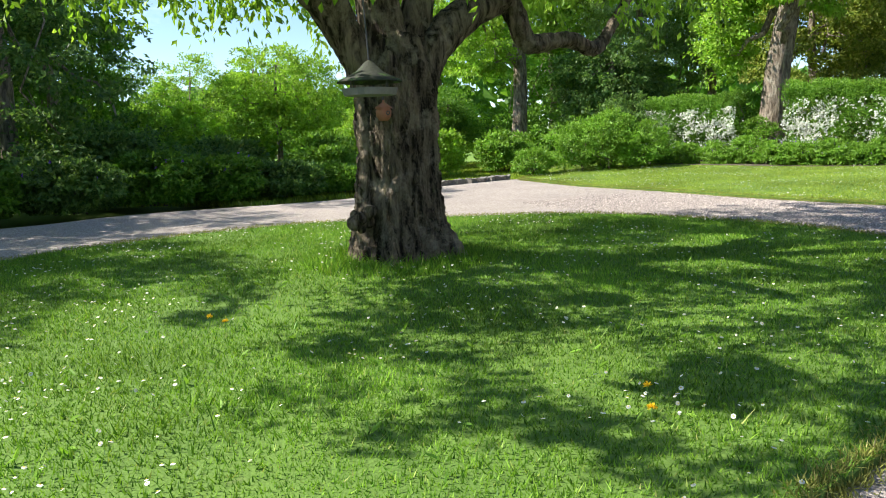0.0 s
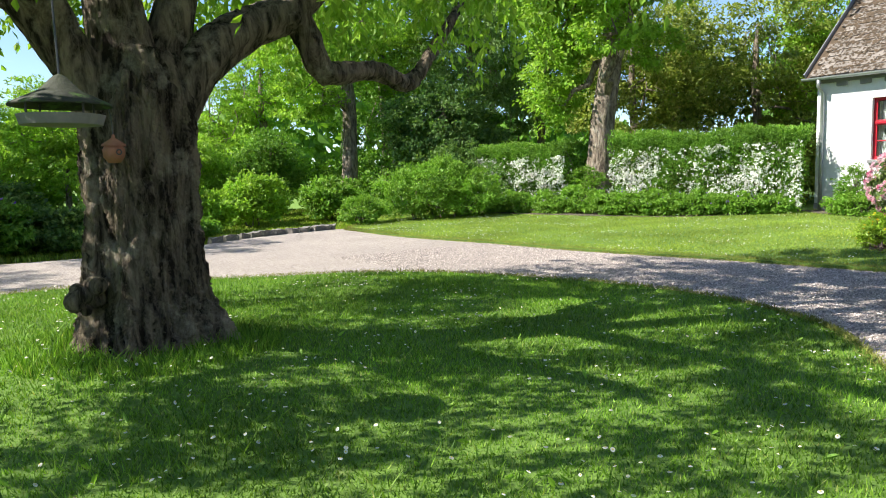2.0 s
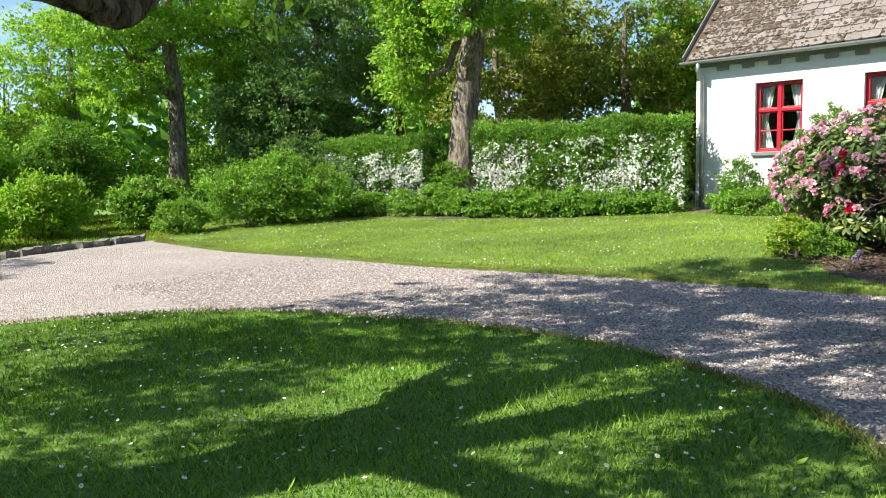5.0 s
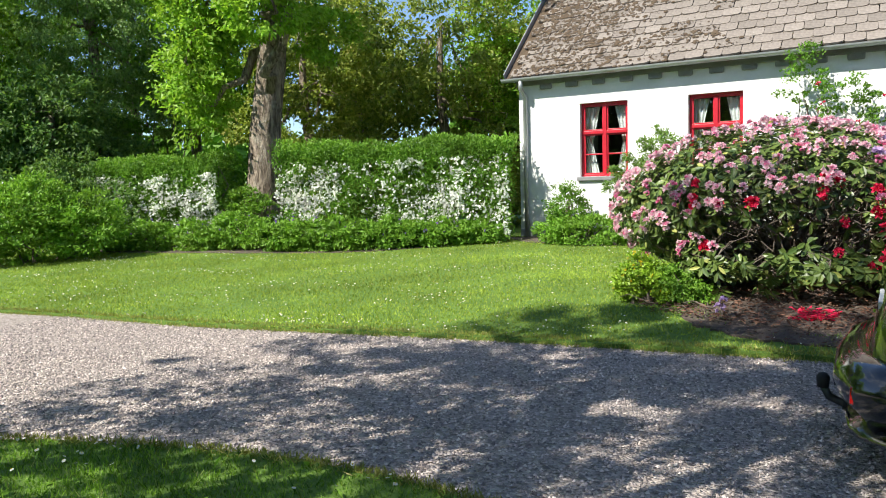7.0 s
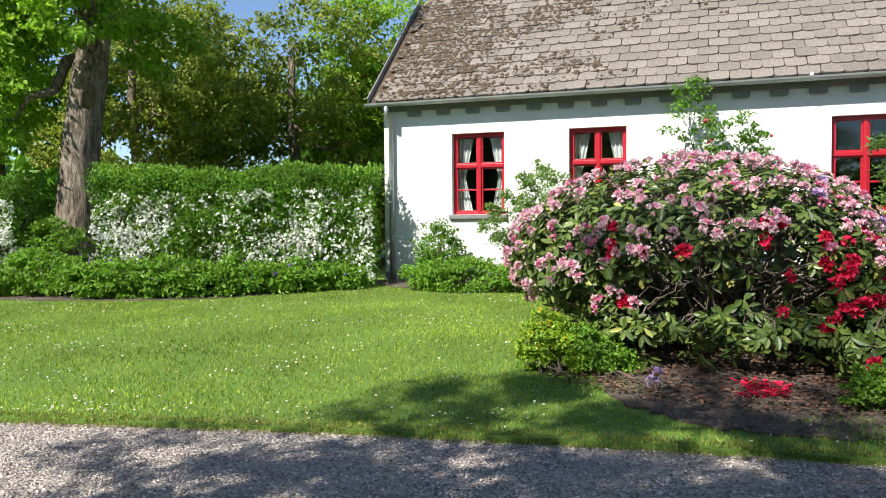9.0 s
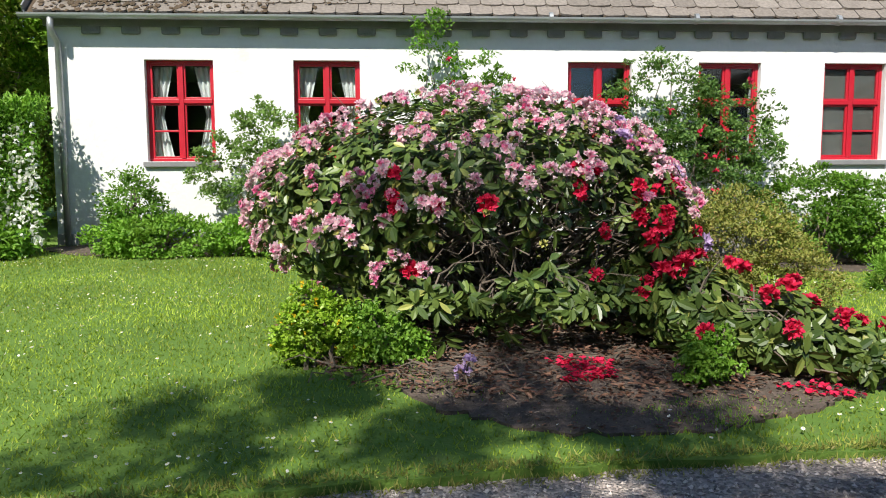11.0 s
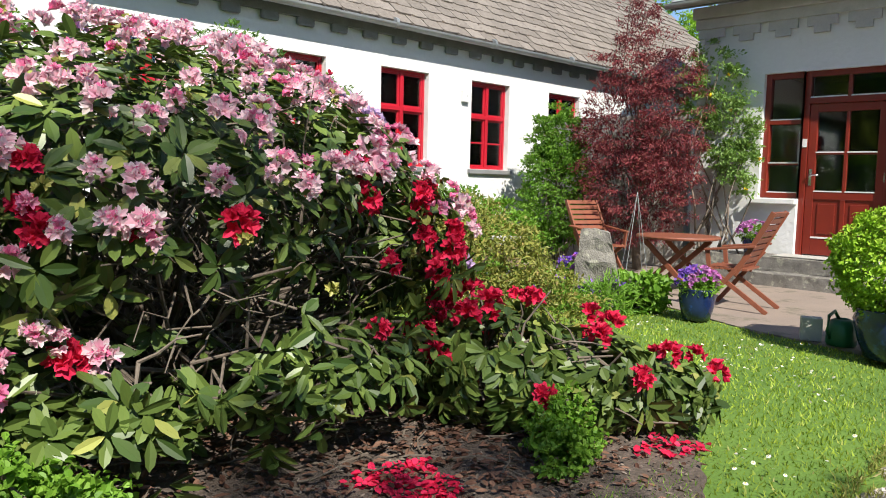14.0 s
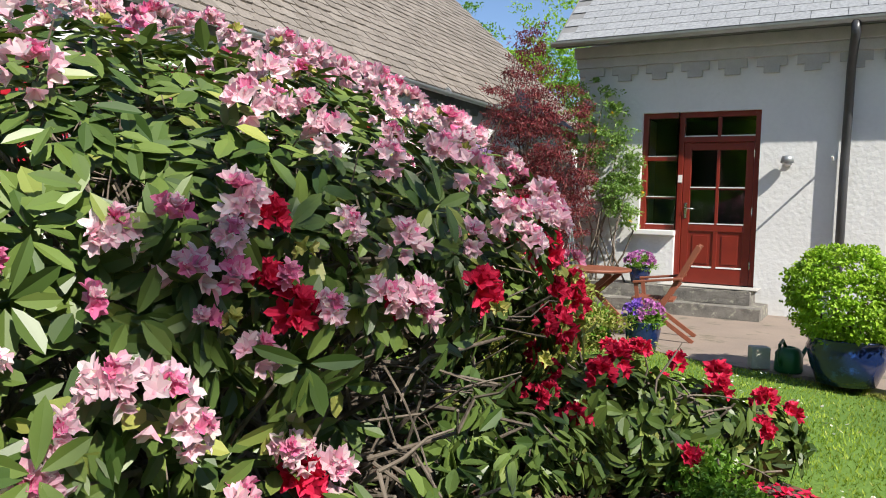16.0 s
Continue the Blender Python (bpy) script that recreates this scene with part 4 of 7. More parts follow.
leaf.box(mid - 0.03, mid + 0.03, -0.03, 0.03, 0.24, 0.76).box(mid - 0.02, mid + 0.02, -0.028, 0.028, 0.86, TZ - 0.11)
leaf.box(a + st, mid - 0.02, -0.025, 0.025, 1.35, 1.375).box(mid + 0.02, b - st, -0.025, 0.025, 1.35, 1.375)
dl = part("door_leaf", leaf, M_DOOR, door, bevel=0.006)
for p, q in ((a + st, mid - 0.03), (mid + 0.03, b - st)):
    part("panel", Geo().box(p, q, -0.012, 0.012, 0.24, 0.76), M_DOOR, dl)
    part("panel", Geo().box(p + 0.06, q - 0.06, 0.0125, 0.024, 0.30, 0.70), M_DOOR, dl, bevel=0.008)
    part("drip_moulding", Geo().box(p, q, 0.0, 0.036, 0.241, 0.262), M_WHITE, dl, "pale strip along the lower edge")
for p, q in ((a + st, mid - 0.02), (mid + 0.02, b - st)):
    for e, k in ((0.86, 1.35), (1.375, TZ - 0.11)):
        part("pane", Geo().box(p, q, -0.004, 0, e, k), M_GLASS, dl).visible_shadow = False
        part("drip_moulding", Geo().box(p, q, 0.004, 0.036, e, e + 0.016), M_WHITE, dl, "pale strip along the lower edge")
for p, q in ((t, SW / 2 - 0.025), (SW / 2 + 0.025, SW - t)):
    part("pane", Geo().box(p, q, -0.004, 0, TZ + 0.08, H - t), M_GLASS, door).visible_shadow = False
    part("drip_moulding", Geo().box(p, q, 0.004, 0.05, TZ + 0.081, TZ + 0.097), M_WHITE, door, "pale strip along the lower edge")
for e, k in ((SZ + t, SZ + 0.45), (SZ + 0.475, SZ + 1.0), (SZ + 1.06, H - t)):
    part("pane", Geo().box(SW, W - t, -0.004, 0, e, k), M_GLASS, door).visible_shadow = False
    part("drip_moulding", Geo().box(SW + 0.01, W - t - 0.01, 0.004, 0.045, e, e + 0.014), M_WHITE, door, "pale strip along the lower edge")
hp = part("handle_plate", Geo().box(b - 0.068, b - 0.032, 0.031, 0.038, 0.94, 1.16), M_STEEL, dl, "steel handle plate", bevel=0.004)
part("handle", Geo().tube([(b - 0.05, 0.036, 1.08), (b - 0.05, 0.085, 1.08), (b - 0.09, 0.09, 1.08), (b - 0.17, 0.088, 1.078)], 0.010, 8), M_STEEL, hp, "steel lever handle", smooth=True)
part("name_plate", Geo().box(b + 0.01, b + 0.07, 0.052, 0.058, 1.45, 1.56), M_WHITE, door, "small white plate")
for z in (0.25, 1.0, 1.8):
    part("hinge", Geo().tube([(a - 0.005, 0.045, z), (a - 0.005, 0.045, z + 0.11)], 0.011, 8), M_STEEL, door)
part("side_sill", Geo().box(SW - 0.02, W + 0.06, 0.10, 0.24, SZ - 0.075, SZ - 0.005), M_WHITE, door, "white painted ledge under the side light", bevel=0.01)

# steps of rough granite with paler treads
steps = thing("entrance_steps", "two worn granite steps below the door", "steps", (15.2, -2.5, 0.07))


def rough_block(sx, sy, sz, seed, amp=0.012, cuts=8):
    bm = bmesh.new()
    bmesh.ops.create_cube(bm, size=1)
    bmesh.ops.scale(bm, vec=(sx, sy, sz), verts=bm.verts)
    bmesh.ops.subdivide_edges(bm, edges=bm.edges, cuts=cuts, use_grid_fill=True)
    for vv in bm.verts:
        k = noise.noise_vector(vv.co * 6 + Vector((seed, 0, 0)))
        vv.co += k * amp
    v = [tuple(q.co) for q in bm.verts]
    bm.verts.index_update()
    f = [tuple(q.index for q in fc.verts) for fc in bm.faces]
    bm.free()
    return Geo().add(v, f)


for k, (y0, y1, zt, xx0, xx1) in enumerate(((-2.98, -2.1, 0.165, -0.95, 1.6), (-2.98, -2.42, 0.345, -0.78, 1.6))):
    zb = 0.0 if k == 0 else 0.168
    o = part("step", rough_block(xx1 - xx0, y1 - y0, zt - zb, k + 1), M_STONE, steps)
    o.location = ((xx0 + xx1) / 2, (y0 + y1) / 2 + 2.5, (zt + zb) / 2)
part("tread", Geo().box(-0.85, 0.45, -0.47, -0.05, 0.352, 0.366), M_CONCRETE, steps, "grey door mat slab", bevel=0.005)

# wall fittings by the door
lamp = thing("wall_lamp", "small grey outdoor lamp on the white wall", "lamp", (14.09, FY + 0.003, 2.13))
part("bracket", Geo().box(-0.03, 0.03, 0, 0.02, -0.05, 0.03).tube([(0, 0.02, 0), (0, 0.12, 0.02)], 0.014, 8), M_ZINC, lamp)
part("shade", Geo().lathe([(0.02, 0.1), (0.07, 0.085), (0.085, 0.0), (0.075, 0.0), (0.06, 0.07), (0.015, 0.08)], 16, (0, 0.13)), M_ZINC, lamp, smooth=True)
part("lens", Geo().lathe([(0.0, -0.05), (0.05, -0.04), (0.062, 0.0), (0.0, 0.02)], 14, (0, 0.13)), M_WHITE, lamp, smooth=True)
hook = thing("wall_hook", "thin metal bracket standing out from the wall", "bracket", (13.55, FY + 0.003, 2.17))
part("arm", Geo().bar((0, 0, 0), (-0.0, 0.42, 0.02), 0.02, 0.02), M_WHITE, hook)
part("plate", Geo().box(-0.03, 0.03, 0, 0.012, -0.04, 0.04), M_WHITE, hook)
box1 = thing("wall_box", "small white junction box under the eaves", "box", (HX - 0.003, -0.93, 2.6))
part("case", Geo().box(-0.06, 0, -0.07, 0.07, -0.09, 0.09), M_WHITE, box1, bevel=0.01)
part("lid_screw", Geo().tube([(-0.0605, 0, 0), (-0.066, 0, 0)], 0.012, 8), M_ZINC, box1)

# fence between the houses
fence = thing("fence", "weathered grey board fence joining the two houses", "fence", (18.4, -2.92, 0.075))
nb = 18
for k in range(nb):
    x = -1.28 + k * 0.15
    part("board", Geo().box(x, x + 0.138, -0.012 + 0.004 * (k % 2), 0.012 + 0.004 * (k % 2), 0.02, 2.3 + 0.012 * math.sin(k * 2.3)), M_FENCE, fence)
for z in (0.5, 1.9):
    part("rail", Geo().box(-1.28, 1.36, -0.07, -0.0125, z, z + 0.08), M_FENCE, fence)
for x in (-1.2, 0.0, 1.25):
    part("post", Geo().box(x - 0.045, x + 0.045, -0.165, -0.0705, 0, 2.25), M_FENCE, fence)


# ---- the old tree on the island ----
old_tree = thing("old_tree", "huge old tree with furrowed bark and drooping leaves", "tree", (3.6, 7.65, 0.1))
r = np.random.default_rng(11)


def gnarled(pts, radii, sides, lobes, amp, seed, per=4, fissure=0.0, flute=0.0):
    """A limb with ridges that run along it, broad flutes and deep cracks in the bark."""
    pts, radii = np.asarray(pts, float), np.asarray(radii, float)
    n = per * len(pts)
    t = np.linspace(0, len(pts) - 1, n)
    i = np.clip(t.astype(int), 0, len(pts) - 2)
    k = (t - i)[:, None]
    a, b = np.maximum(i - 1, 0), np.minimum(i + 2, len(pts) - 1)
    p = 0.5 * (2 * pts[i] + (pts[i + 1] - pts[a]) * k + (2 * pts[a] - 5 * pts[i] + 4 * pts[i + 1] - pts[b]) * k**2 + (3 * pts[i] - pts[a] - 3 * pts[i + 1] + pts[b]) * k**3)
    rr = np.interp(t, np.arange(len(pts)), radii)
    g = Geo().tube(p, rr, sides, 0.0)
    v = g.v[0].reshape(n, sides, 3)
    rs = np.random.default_rng(seed)
    ang = np.linspace(0, 2 * np.pi, sides, endpoint=False)[None]
    prof = np.zeros((n, sides))
    for q in range(lobes):
        f, ph, tw = rs.integers(2, 12), rs.uniform(0, 6.28), rs.normal(0, 0.35)
        prof += np.cos(f * ang + ph + tw * t[:, None]) * rs.uniform(0.3, 1.0) / f**0.45
    prof = prof / lobes + (0.22 if per == 4 else 0.04) * rs.normal(size=(n, sides))
    if flute:
        prof += flute * (np.cos(5 * ang + 0.25 * t[:, None] + 0.6) + 0.7 * np.cos(8 * ang - 0.2 * t[:, None] + 2.0))
    if fissure:
        crack = np.zeros(n * sides)
        for q, (fx, fz, deep, thin) in enumerate(((5.5, 0.9, 1.0, 0.10), (11.0, 2.2, 0.6, 0.13), (15.0, 7.0, 0.35, 0.12))):
            val = np.array([noise.noise(Vector((c[0] * fx + seed, c[1] * fx + q * 7, c[2] * fz))) for c in v.reshape(-1, 3)])
            crack += deep * np.exp(-(val / thin) ** 2)
        prof -= fissure / amp * crack.reshape(n, sides) / np.maximum(rr, 0.05)[:, None]
    g.v[0] = (p[:, None] + (v - p[:, None]) * (1 + amp * prof)[..., None]).reshape(-1, 3)
    return g


trunk = gnarled([(0.05, 0, -0.15), (0.03, 0, 0.05), (0.0, 0, 0.4), (0, 0, 0.9), (0.0, 0, 1.35), (0.0, 0.0, 1.75), (0.02, 0.02, 2.1)], [0.70, 0.56, 0.44, 0.39, 0.39, 0.38, 0.25], 200, 16, 0.36, 4, 24, 0.036, 0.14)
part("trunk", trunk, M_BARK, old_tree, smooth=True)
limbs = [
    ([(0.12, -0.05, 1.5), (0.42, 0.05, 2.0), (0.85, 0.2, 2.34), (1.32, 0.3, 2.52), (1.48, 0.3, 2.38), (1.6, 0.25, 2.1), (1.95, 0.4, 2.13), (2.3, 0.5, 2.17), (2.7, 0.62, 2.1), (3.02, 0.75, 2.35), (3.4, 0.9, 2.75), (3.9, 1.2, 3.2)], [0.20, 0.19, 0.18, 0.15, 0.125, 0.11, 0.10, 0.095, 0.09, 0.075, 0.06, 0.04]),
    ([(-0.15, 0, 1.45), (-0.38, 0.0, 1.95), (-0.75, -0.02, 2.45), (-1.2, 0.05, 2.75), (-1.9, 0.2, 2.85), (-2.6, 0.3, 3.1), (-3.4, 0.3, 3.3)], [0.20, 0.17, 0.15, 0.13, 0.11, 0.08, 0.05]),
    ([(0, 0, 1.7), (-0.12, 0.1, 2.5), (-0.2, 0.2, 3.4), (-0.1, 0.3, 4.6), (0.2, 0.4, 6.0), (0.2, 0.6, 7.4)], [0.26, 0.20, 0.18, 0.16, 0.11, 0.05]),
    ([(0.15, 0.05, 1.7), (0.32, 0.15, 2.4), (0.62, 0.35, 3.3), (1.3, 0.9, 4.4), (2.1, 1.6, 5.6), (2.6, 2.2, 6.6)], [0.18, 0.15, 0.13, 0.11, 0.08, 0.04]),
    ([(1.3, 0.3, 2.5), (1.9, 0.2, 3.1), (2.6, -0.2, 3.7), (3.4, -0.5, 4.3)], [0.13, 0.10, 0.07, 0.03]),
    ([(-0.2, 0.2, 3.3), (-0.9, -0.7, 4.2), (-1.6, -1.6, 4.9), (-2.2, -2.3, 5.4)], [0.15, 0.11, 0.08, 0.03]),
    ([(0.2, 0.6, 7.2), (0.5, 1.4, 8.3), (0.8, 2.2, 9.4), (0.9, 2.4, 10.4)], [0.09, 0.07, 0.05, 0.02]),
    ([(0.1, 0.3, 4.2), (0.6, -0.6, 5.0), (1.0, -1.6, 5.6), (1.2, -2.4, 6.0)], [0.12, 0.09, 0.06, 0.02]),
    ([(-0.5, 0.0, 2.2), (-1.0, -0.5, 3.0), (-1.6, -0.9, 3.8), (-2.4, -1.0, 4.6)], [0.15, 0.11, 0.08, 0.03]),
]
for k, (p, rad) in enumerate(limbs):
    part("limb", gnarled(p, rad, 48, 9, 0.17, 30 + k, 11, 0.016, 0.12) if k < 3 else gnarled(p, rad, 20, 9, 0.17, 30 + k), M_BARK, old_tree, smooth=True)
burr = Geo()
for k in range(14):
    c = np.array([-0.43, -0.2, 0.42]) + r.normal(0, 0.05, 3)
    rr = r.uniform(0.04, 0.085)
    burr.lathe([(rr * math.sin(q), rr * math.cos(q)) for q in np.linspace(0.05, 3.1, 7)], 9)
    burr.v[-1] = burr.v[-1] + c
part("burr", burr, M_BARK, old_tree, smooth=True)
# Crown masses mostly out of view, placed to shade lawn, drive and bed.
shade = [(0.3, 0.6, 6.9, 2.3, 2.3, 1.2), (2.5, 1.4, 5.9, 1.9, 1.8, 1.0), (-2.0, 1.0, 5.3, 1.8, 1.8, 1.0), (-2.3, -2.2, 5.2, 1.7, 1.5, 0.9), (1.3, -2.3, 5.9, 1.7, 1.5, 0.9),
         (3.3, -0.6, 4.7, 1.2, 1.2, 0.8), (-3.3, 0.2, 3.9, 1.3, 1.3, 0.8), (3.4, 1.3, 4.0, 1.1, 1.1, 0.8), (0.5, 3.0, 5.0, 1.9, 1.5, 1.1), (-1.2, 3.0, 5.6, 1.7, 1.3, 1.0),
         (-4.6, -1.2, 4.6, 1.5, 1.5, 0.8), (-3.4, -3.2, 4.4, 1.5, 1.4, 0.7), (-5.6, 1.0, 5.0, 1.5, 1.5, 0.8), (-1.0, -3.6, 4.8, 1.4, 1.2, 0.7),
         (1.9, 2.5, 6.2, 1.7, 1.4, 0.8), (0.9, 4.1, 6.2, 1.7, 1.3, 0.8), (1.6, 2.4, 7.7, 1.6, 1.5, 0.8), (0.8, 2.7, 9.9, 1.9, 1.5, 1.1), (0.2, 4.1, 9.2, 1.6, 1.2, 1.0), (-0.8, 1.9, 8.4, 1.5, 1.4, 1.0)]
part("crown", foliage(shade, 560, 66, 0.12, 0.07, 0.30, 0.5, r, flat=0.6), M_MID, old_tree)
# drooping sprays that hang into view
spray = Geo()
cps, axs = [], []
for k in range(640):
    a = r.uniform(0, 6.283)
    rad = r.uniform(1.2, 4.0)
    top = np.array([0.3 + rad * math.cos(a), 0.5 + rad * math.sin(a), r.uniform(3.05, 3.9)])
    length = r.uniform(0.35, 0.9)
    m = 26
    t = np.linspace(0, 1, m)[:, None]
    p = top + np.array([0.12 * math.cos(a), 0.12 * math.sin(a), -1]) * t * length + r.normal(0, 0.05, (m, 3))
    cps.append(p)
    axs.append(r.normal(0, 0.5, (m, 3)) + np.array([0, 0, -0.9]))
spray.leaves(np.concatenate(cps), np.concatenate(axs), 0.11, 0.055, r=r)
part("hanging_sprays", spray, M_LIME, old_tree, "fresh green drooping leaf sprays")
feeder = thing("bird_feeder", "hanging bird table with mossy roof and grey tray", "bird feeder", (2.85, 6.16, 1.59))
part("roof", Geo().lathe([(0.0, 0.235), (0.03, 0.22), (0.10, 0.15), (0.235, 0.085), (0.24, 0.072), (0.11, 0.12), (0.0, 0.16)], 20), M_COPPER, feeder, "dark mossy conical roof", smooth=True)
part("tray", Geo().lathe([(0.0, -0.02), (0.19, -0.02), (0.205, 0.03), (0.19, 0.03), (0.18, -0.005), (0.0, -0.005)], 24), M_GREYWOOD, feeder, "grey shallow tray")
for k in range(4):
    a = k * math.pi / 2 + 0.4
    part("rod", Geo().tube([(0.18 * math.cos(a), 0.18 * math.sin(a), 0.0), (0.18 * math.cos(a), 0.18 * math.sin(a), 0.11)], 0.006, 6), M_BLACKPIPE, feeder)
part("cord", Geo().tube([(0, 0, 0.22), (0, 0.1, 0.8), (0.02, 0.5, 1.6)], 0.006, 6), M_BLACKPIPE, feeder)
lantern = thing("hanging_nest_pot", "small terracotta nesting pot hung on the trunk", "nest box", (3.32, 7.2, 1.47))
lantern.scale = (0.78, 0.78, 0.78)
part("pot", Geo().lathe([(0.0, -0.085), (0.05, -0.08), (0.085, -0.03), (0.09, 0.03), (0.07, 0.06)], 18), M_TERRA, lantern, smooth=True)
part("lid", Geo().lathe([(0.1, 0.055), (0.095, 0.07), (0.05, 0.10), (0.015, 0.125), (0.012, 0.15), (0.0, 0.155)], 18), M_TERRA, lantern, smooth=True)
part("entrance_ring", Geo().tube([(0.02 + 0.02 * math.cos(q), -0.087, 0.005 + 0.02 * math.sin(q)) for q in np.linspace(0, 6.28, 12)], 0.006, 6), M_BLACKPIPE, lantern)
part("cord", Geo().tube([(0, 0, 0.15), (0, 0.04, 0.3), (0, 0.16, 0.42)], 0.004, 6), M_BLACKPIPE, lantern)


# ---- trees and shrubs around ----
def tree(name, label, x, y, trunk_pts, radii, blobs, clumps, per, leaf, material, clump_r=0.45, bark=M_BARK2, droop=0.3, limbs_n=7, seed=0, shell=0.5, group=""):
    r = np.random.default_rng(seed + 100)
    z0 = float(ground_z(min(x, 20.5), y)) - 0.05
    t = thing(name, label, "tree", (x, y, z0), group=group)
    part("trunk", gnarled(trunk_pts, radii, 18, 8, 0.14, seed), bark, t, smooth=True)
    tp = np.asarray(trunk_pts, float)
    for k in range(limbs_n):
        b = blobs[k % len(blobs)]
        i = r.integers(len(tp) // 2, len(tp))
        a = tp[i]
        e = np.array(b[:3]) + in_ball(1, r)[0] * np.array(b[3:]) * 0.6
        part("limb", Geo().tube(limb_path(a, e, 7, 0.12, r), np.linspace(radii[i] * 0.5, 0.02, 7), 7, 0.05, seed=k), bark, t, smooth=True)
    part("crown", foliage(blobs, int(clumps * 1.25), int(per * 0.9), leaf * 0.82, leaf * 0.47, clump_r * 0.8, droop, r, shell=shell), material, t)
    return t


def bush(name, label, x, y, blobs, clumps, per, leaf, width, material, clump_r=0.16, category="bush", flowers=None, stems=8, droop=0.0, seed=0, oval=False, shell=0.6, group="", z=None):
    """flowers: (count, size, material, low, high)"""
    r = np.random.default_rng(seed + 500)
    z0 = float(ground_z(min(x, 20.5), y)) if z is None else z
    b = thing(name, label, category, (x, y, z0), group=group)
    st = Geo()
    for k in range(stems):
        q = blobs[k % len(blobs)]
        e = np.array(q[:3]) + in_ball(1, r)[0] * np.array(q[3:]) * 0.7
        st.tube(limb_path((r.normal(0, 0.1) + q[0] * 0.5, r.normal(0, 0.1) + q[1] * 0.5, -0.03), e, 6, 0.12, r), np.linspace(0.02, 0.006, 6), 5, seed=k)
    tagged(part("stem_thicket", st, M_TWIG, b), kind="stuff")
    g = foliage(blobs, clumps, per, leaf, width, clump_r, droop, r, oval, shell)
    g.v = [np.column_stack([v[:, :2], np.maximum(v[:, 2], 0.005)]) for v in g.v]
    part("leaves", g, material, b)
    for n, size, m, lo, hi in flowers or ():
        bb = np.array(blobs, float)
        k = r.choice(len(bb), n * 3)
        d = r.normal(size=(n * 3, 3))
        d /= np.linalg.norm(d, axis=1)[:, None]
        p = bb[k, :3] + d * bb[k, 3:] * r.uniform(0.92, 1.1, (n * 3, 1))
        ok = (p[:, 2] > lo) & (p[:, 2] < hi)
        p, d = p[ok][:n], d[ok][:n]
        fl = Geo()
        for q in range(5):
            ax = r.normal(size=p.shape) * 0.7 + d * 0.5
            fl.leaves(p, ax, size * r.uniform(0.7, 1.2, len(p)), size * 0.7, True, 0.15, r)
        part("blossom", fl, m, b)
    return b


# tall tree by the hedge
tree("garden_tree", "tall tree with pale cleft trunk and fresh leaves", 18.55, 17.1,
     [(-0.1, 0.1, 0), (0, 0, 0.5), (0.05, -0.05, 1.4), (0.1, -0.1, 2.6), (0.2, -0.3, 4.2), (0.3, -0.4, 6), (0.4, -0.4, 8.5)], [0.66, 0.50, 0.39, 0.34, 0.30, 0.25, 0.12],
     [(-0.7, 1.0, 2.9, 0.6, 0.6, 0.7), (-0.6, 1.2, 3.9, 0.9, 0.9, 1.3), (-0.3, 1.0, 5.4, 1.1, 1.0, 1.2), (-0.8, -1.1, 5.0, 0.9, 0.9, 0.8), (0, 0, 7.5, 2.6, 2.6, 2.0), (-1.2, -1.4, 6.3, 1.2, 1.2, 1.0), (0.3, 2.3, 6.5, 1.6, 1.4, 1.5), (1.3, -2.3, 6.6, 1.3, 1.3, 1.0), (1.8, -3.5, 6.9, 1.3, 1.4, 1.1), (1.0, -1.0, 4.6, 0.7, 0.7, 0.6)], 800, 60, 0.17, M_LIME, 0.5, seed=1)
tree("garden_tree", "tree with slim grey trunk before the wood", 15.6, 26.5, [(0, 0, 0), (0.1, 0, 1.5), (0.2, 0.1, 3.5), (0.1, 0.2, 5.5), (0.2, 0.2, 8)], [0.36, 0.28, 0.25, 0.2, 0.08],
     [(0, 0, 7.5, 3.0, 3.0, 2.2), (-2.2, -1.0, 5.6, 1.5, 1.5, 1.0), (2.2, 0.5, 5.4, 1.6, 1.5, 1.2), (-1.5, 0, 4.0, 1.2, 1.2, 0.9)], 500, 60, 0.17, M_LIME, 0.55, seed=2)
tree("birch", "weeping birch with light drooping leaves", 20.5, 25.5, [(0, 0, 0), (0.1, 0, 3), (0, 0, 6), (0.1, 0, 10)], [0.2, 0.16, 0.12, 0.04],
     [(0, 0, 8.5, 2.2, 2.2, 2.5), (-0.8, -0.8, 5.5, 2.0, 2.0, 2.2), (0.5, -1.0, 3.4, 1.7, 1.5, 1.4)], 620, 60, 0.13, M_BIRCH, 0.5, droop=1.3, seed=3)
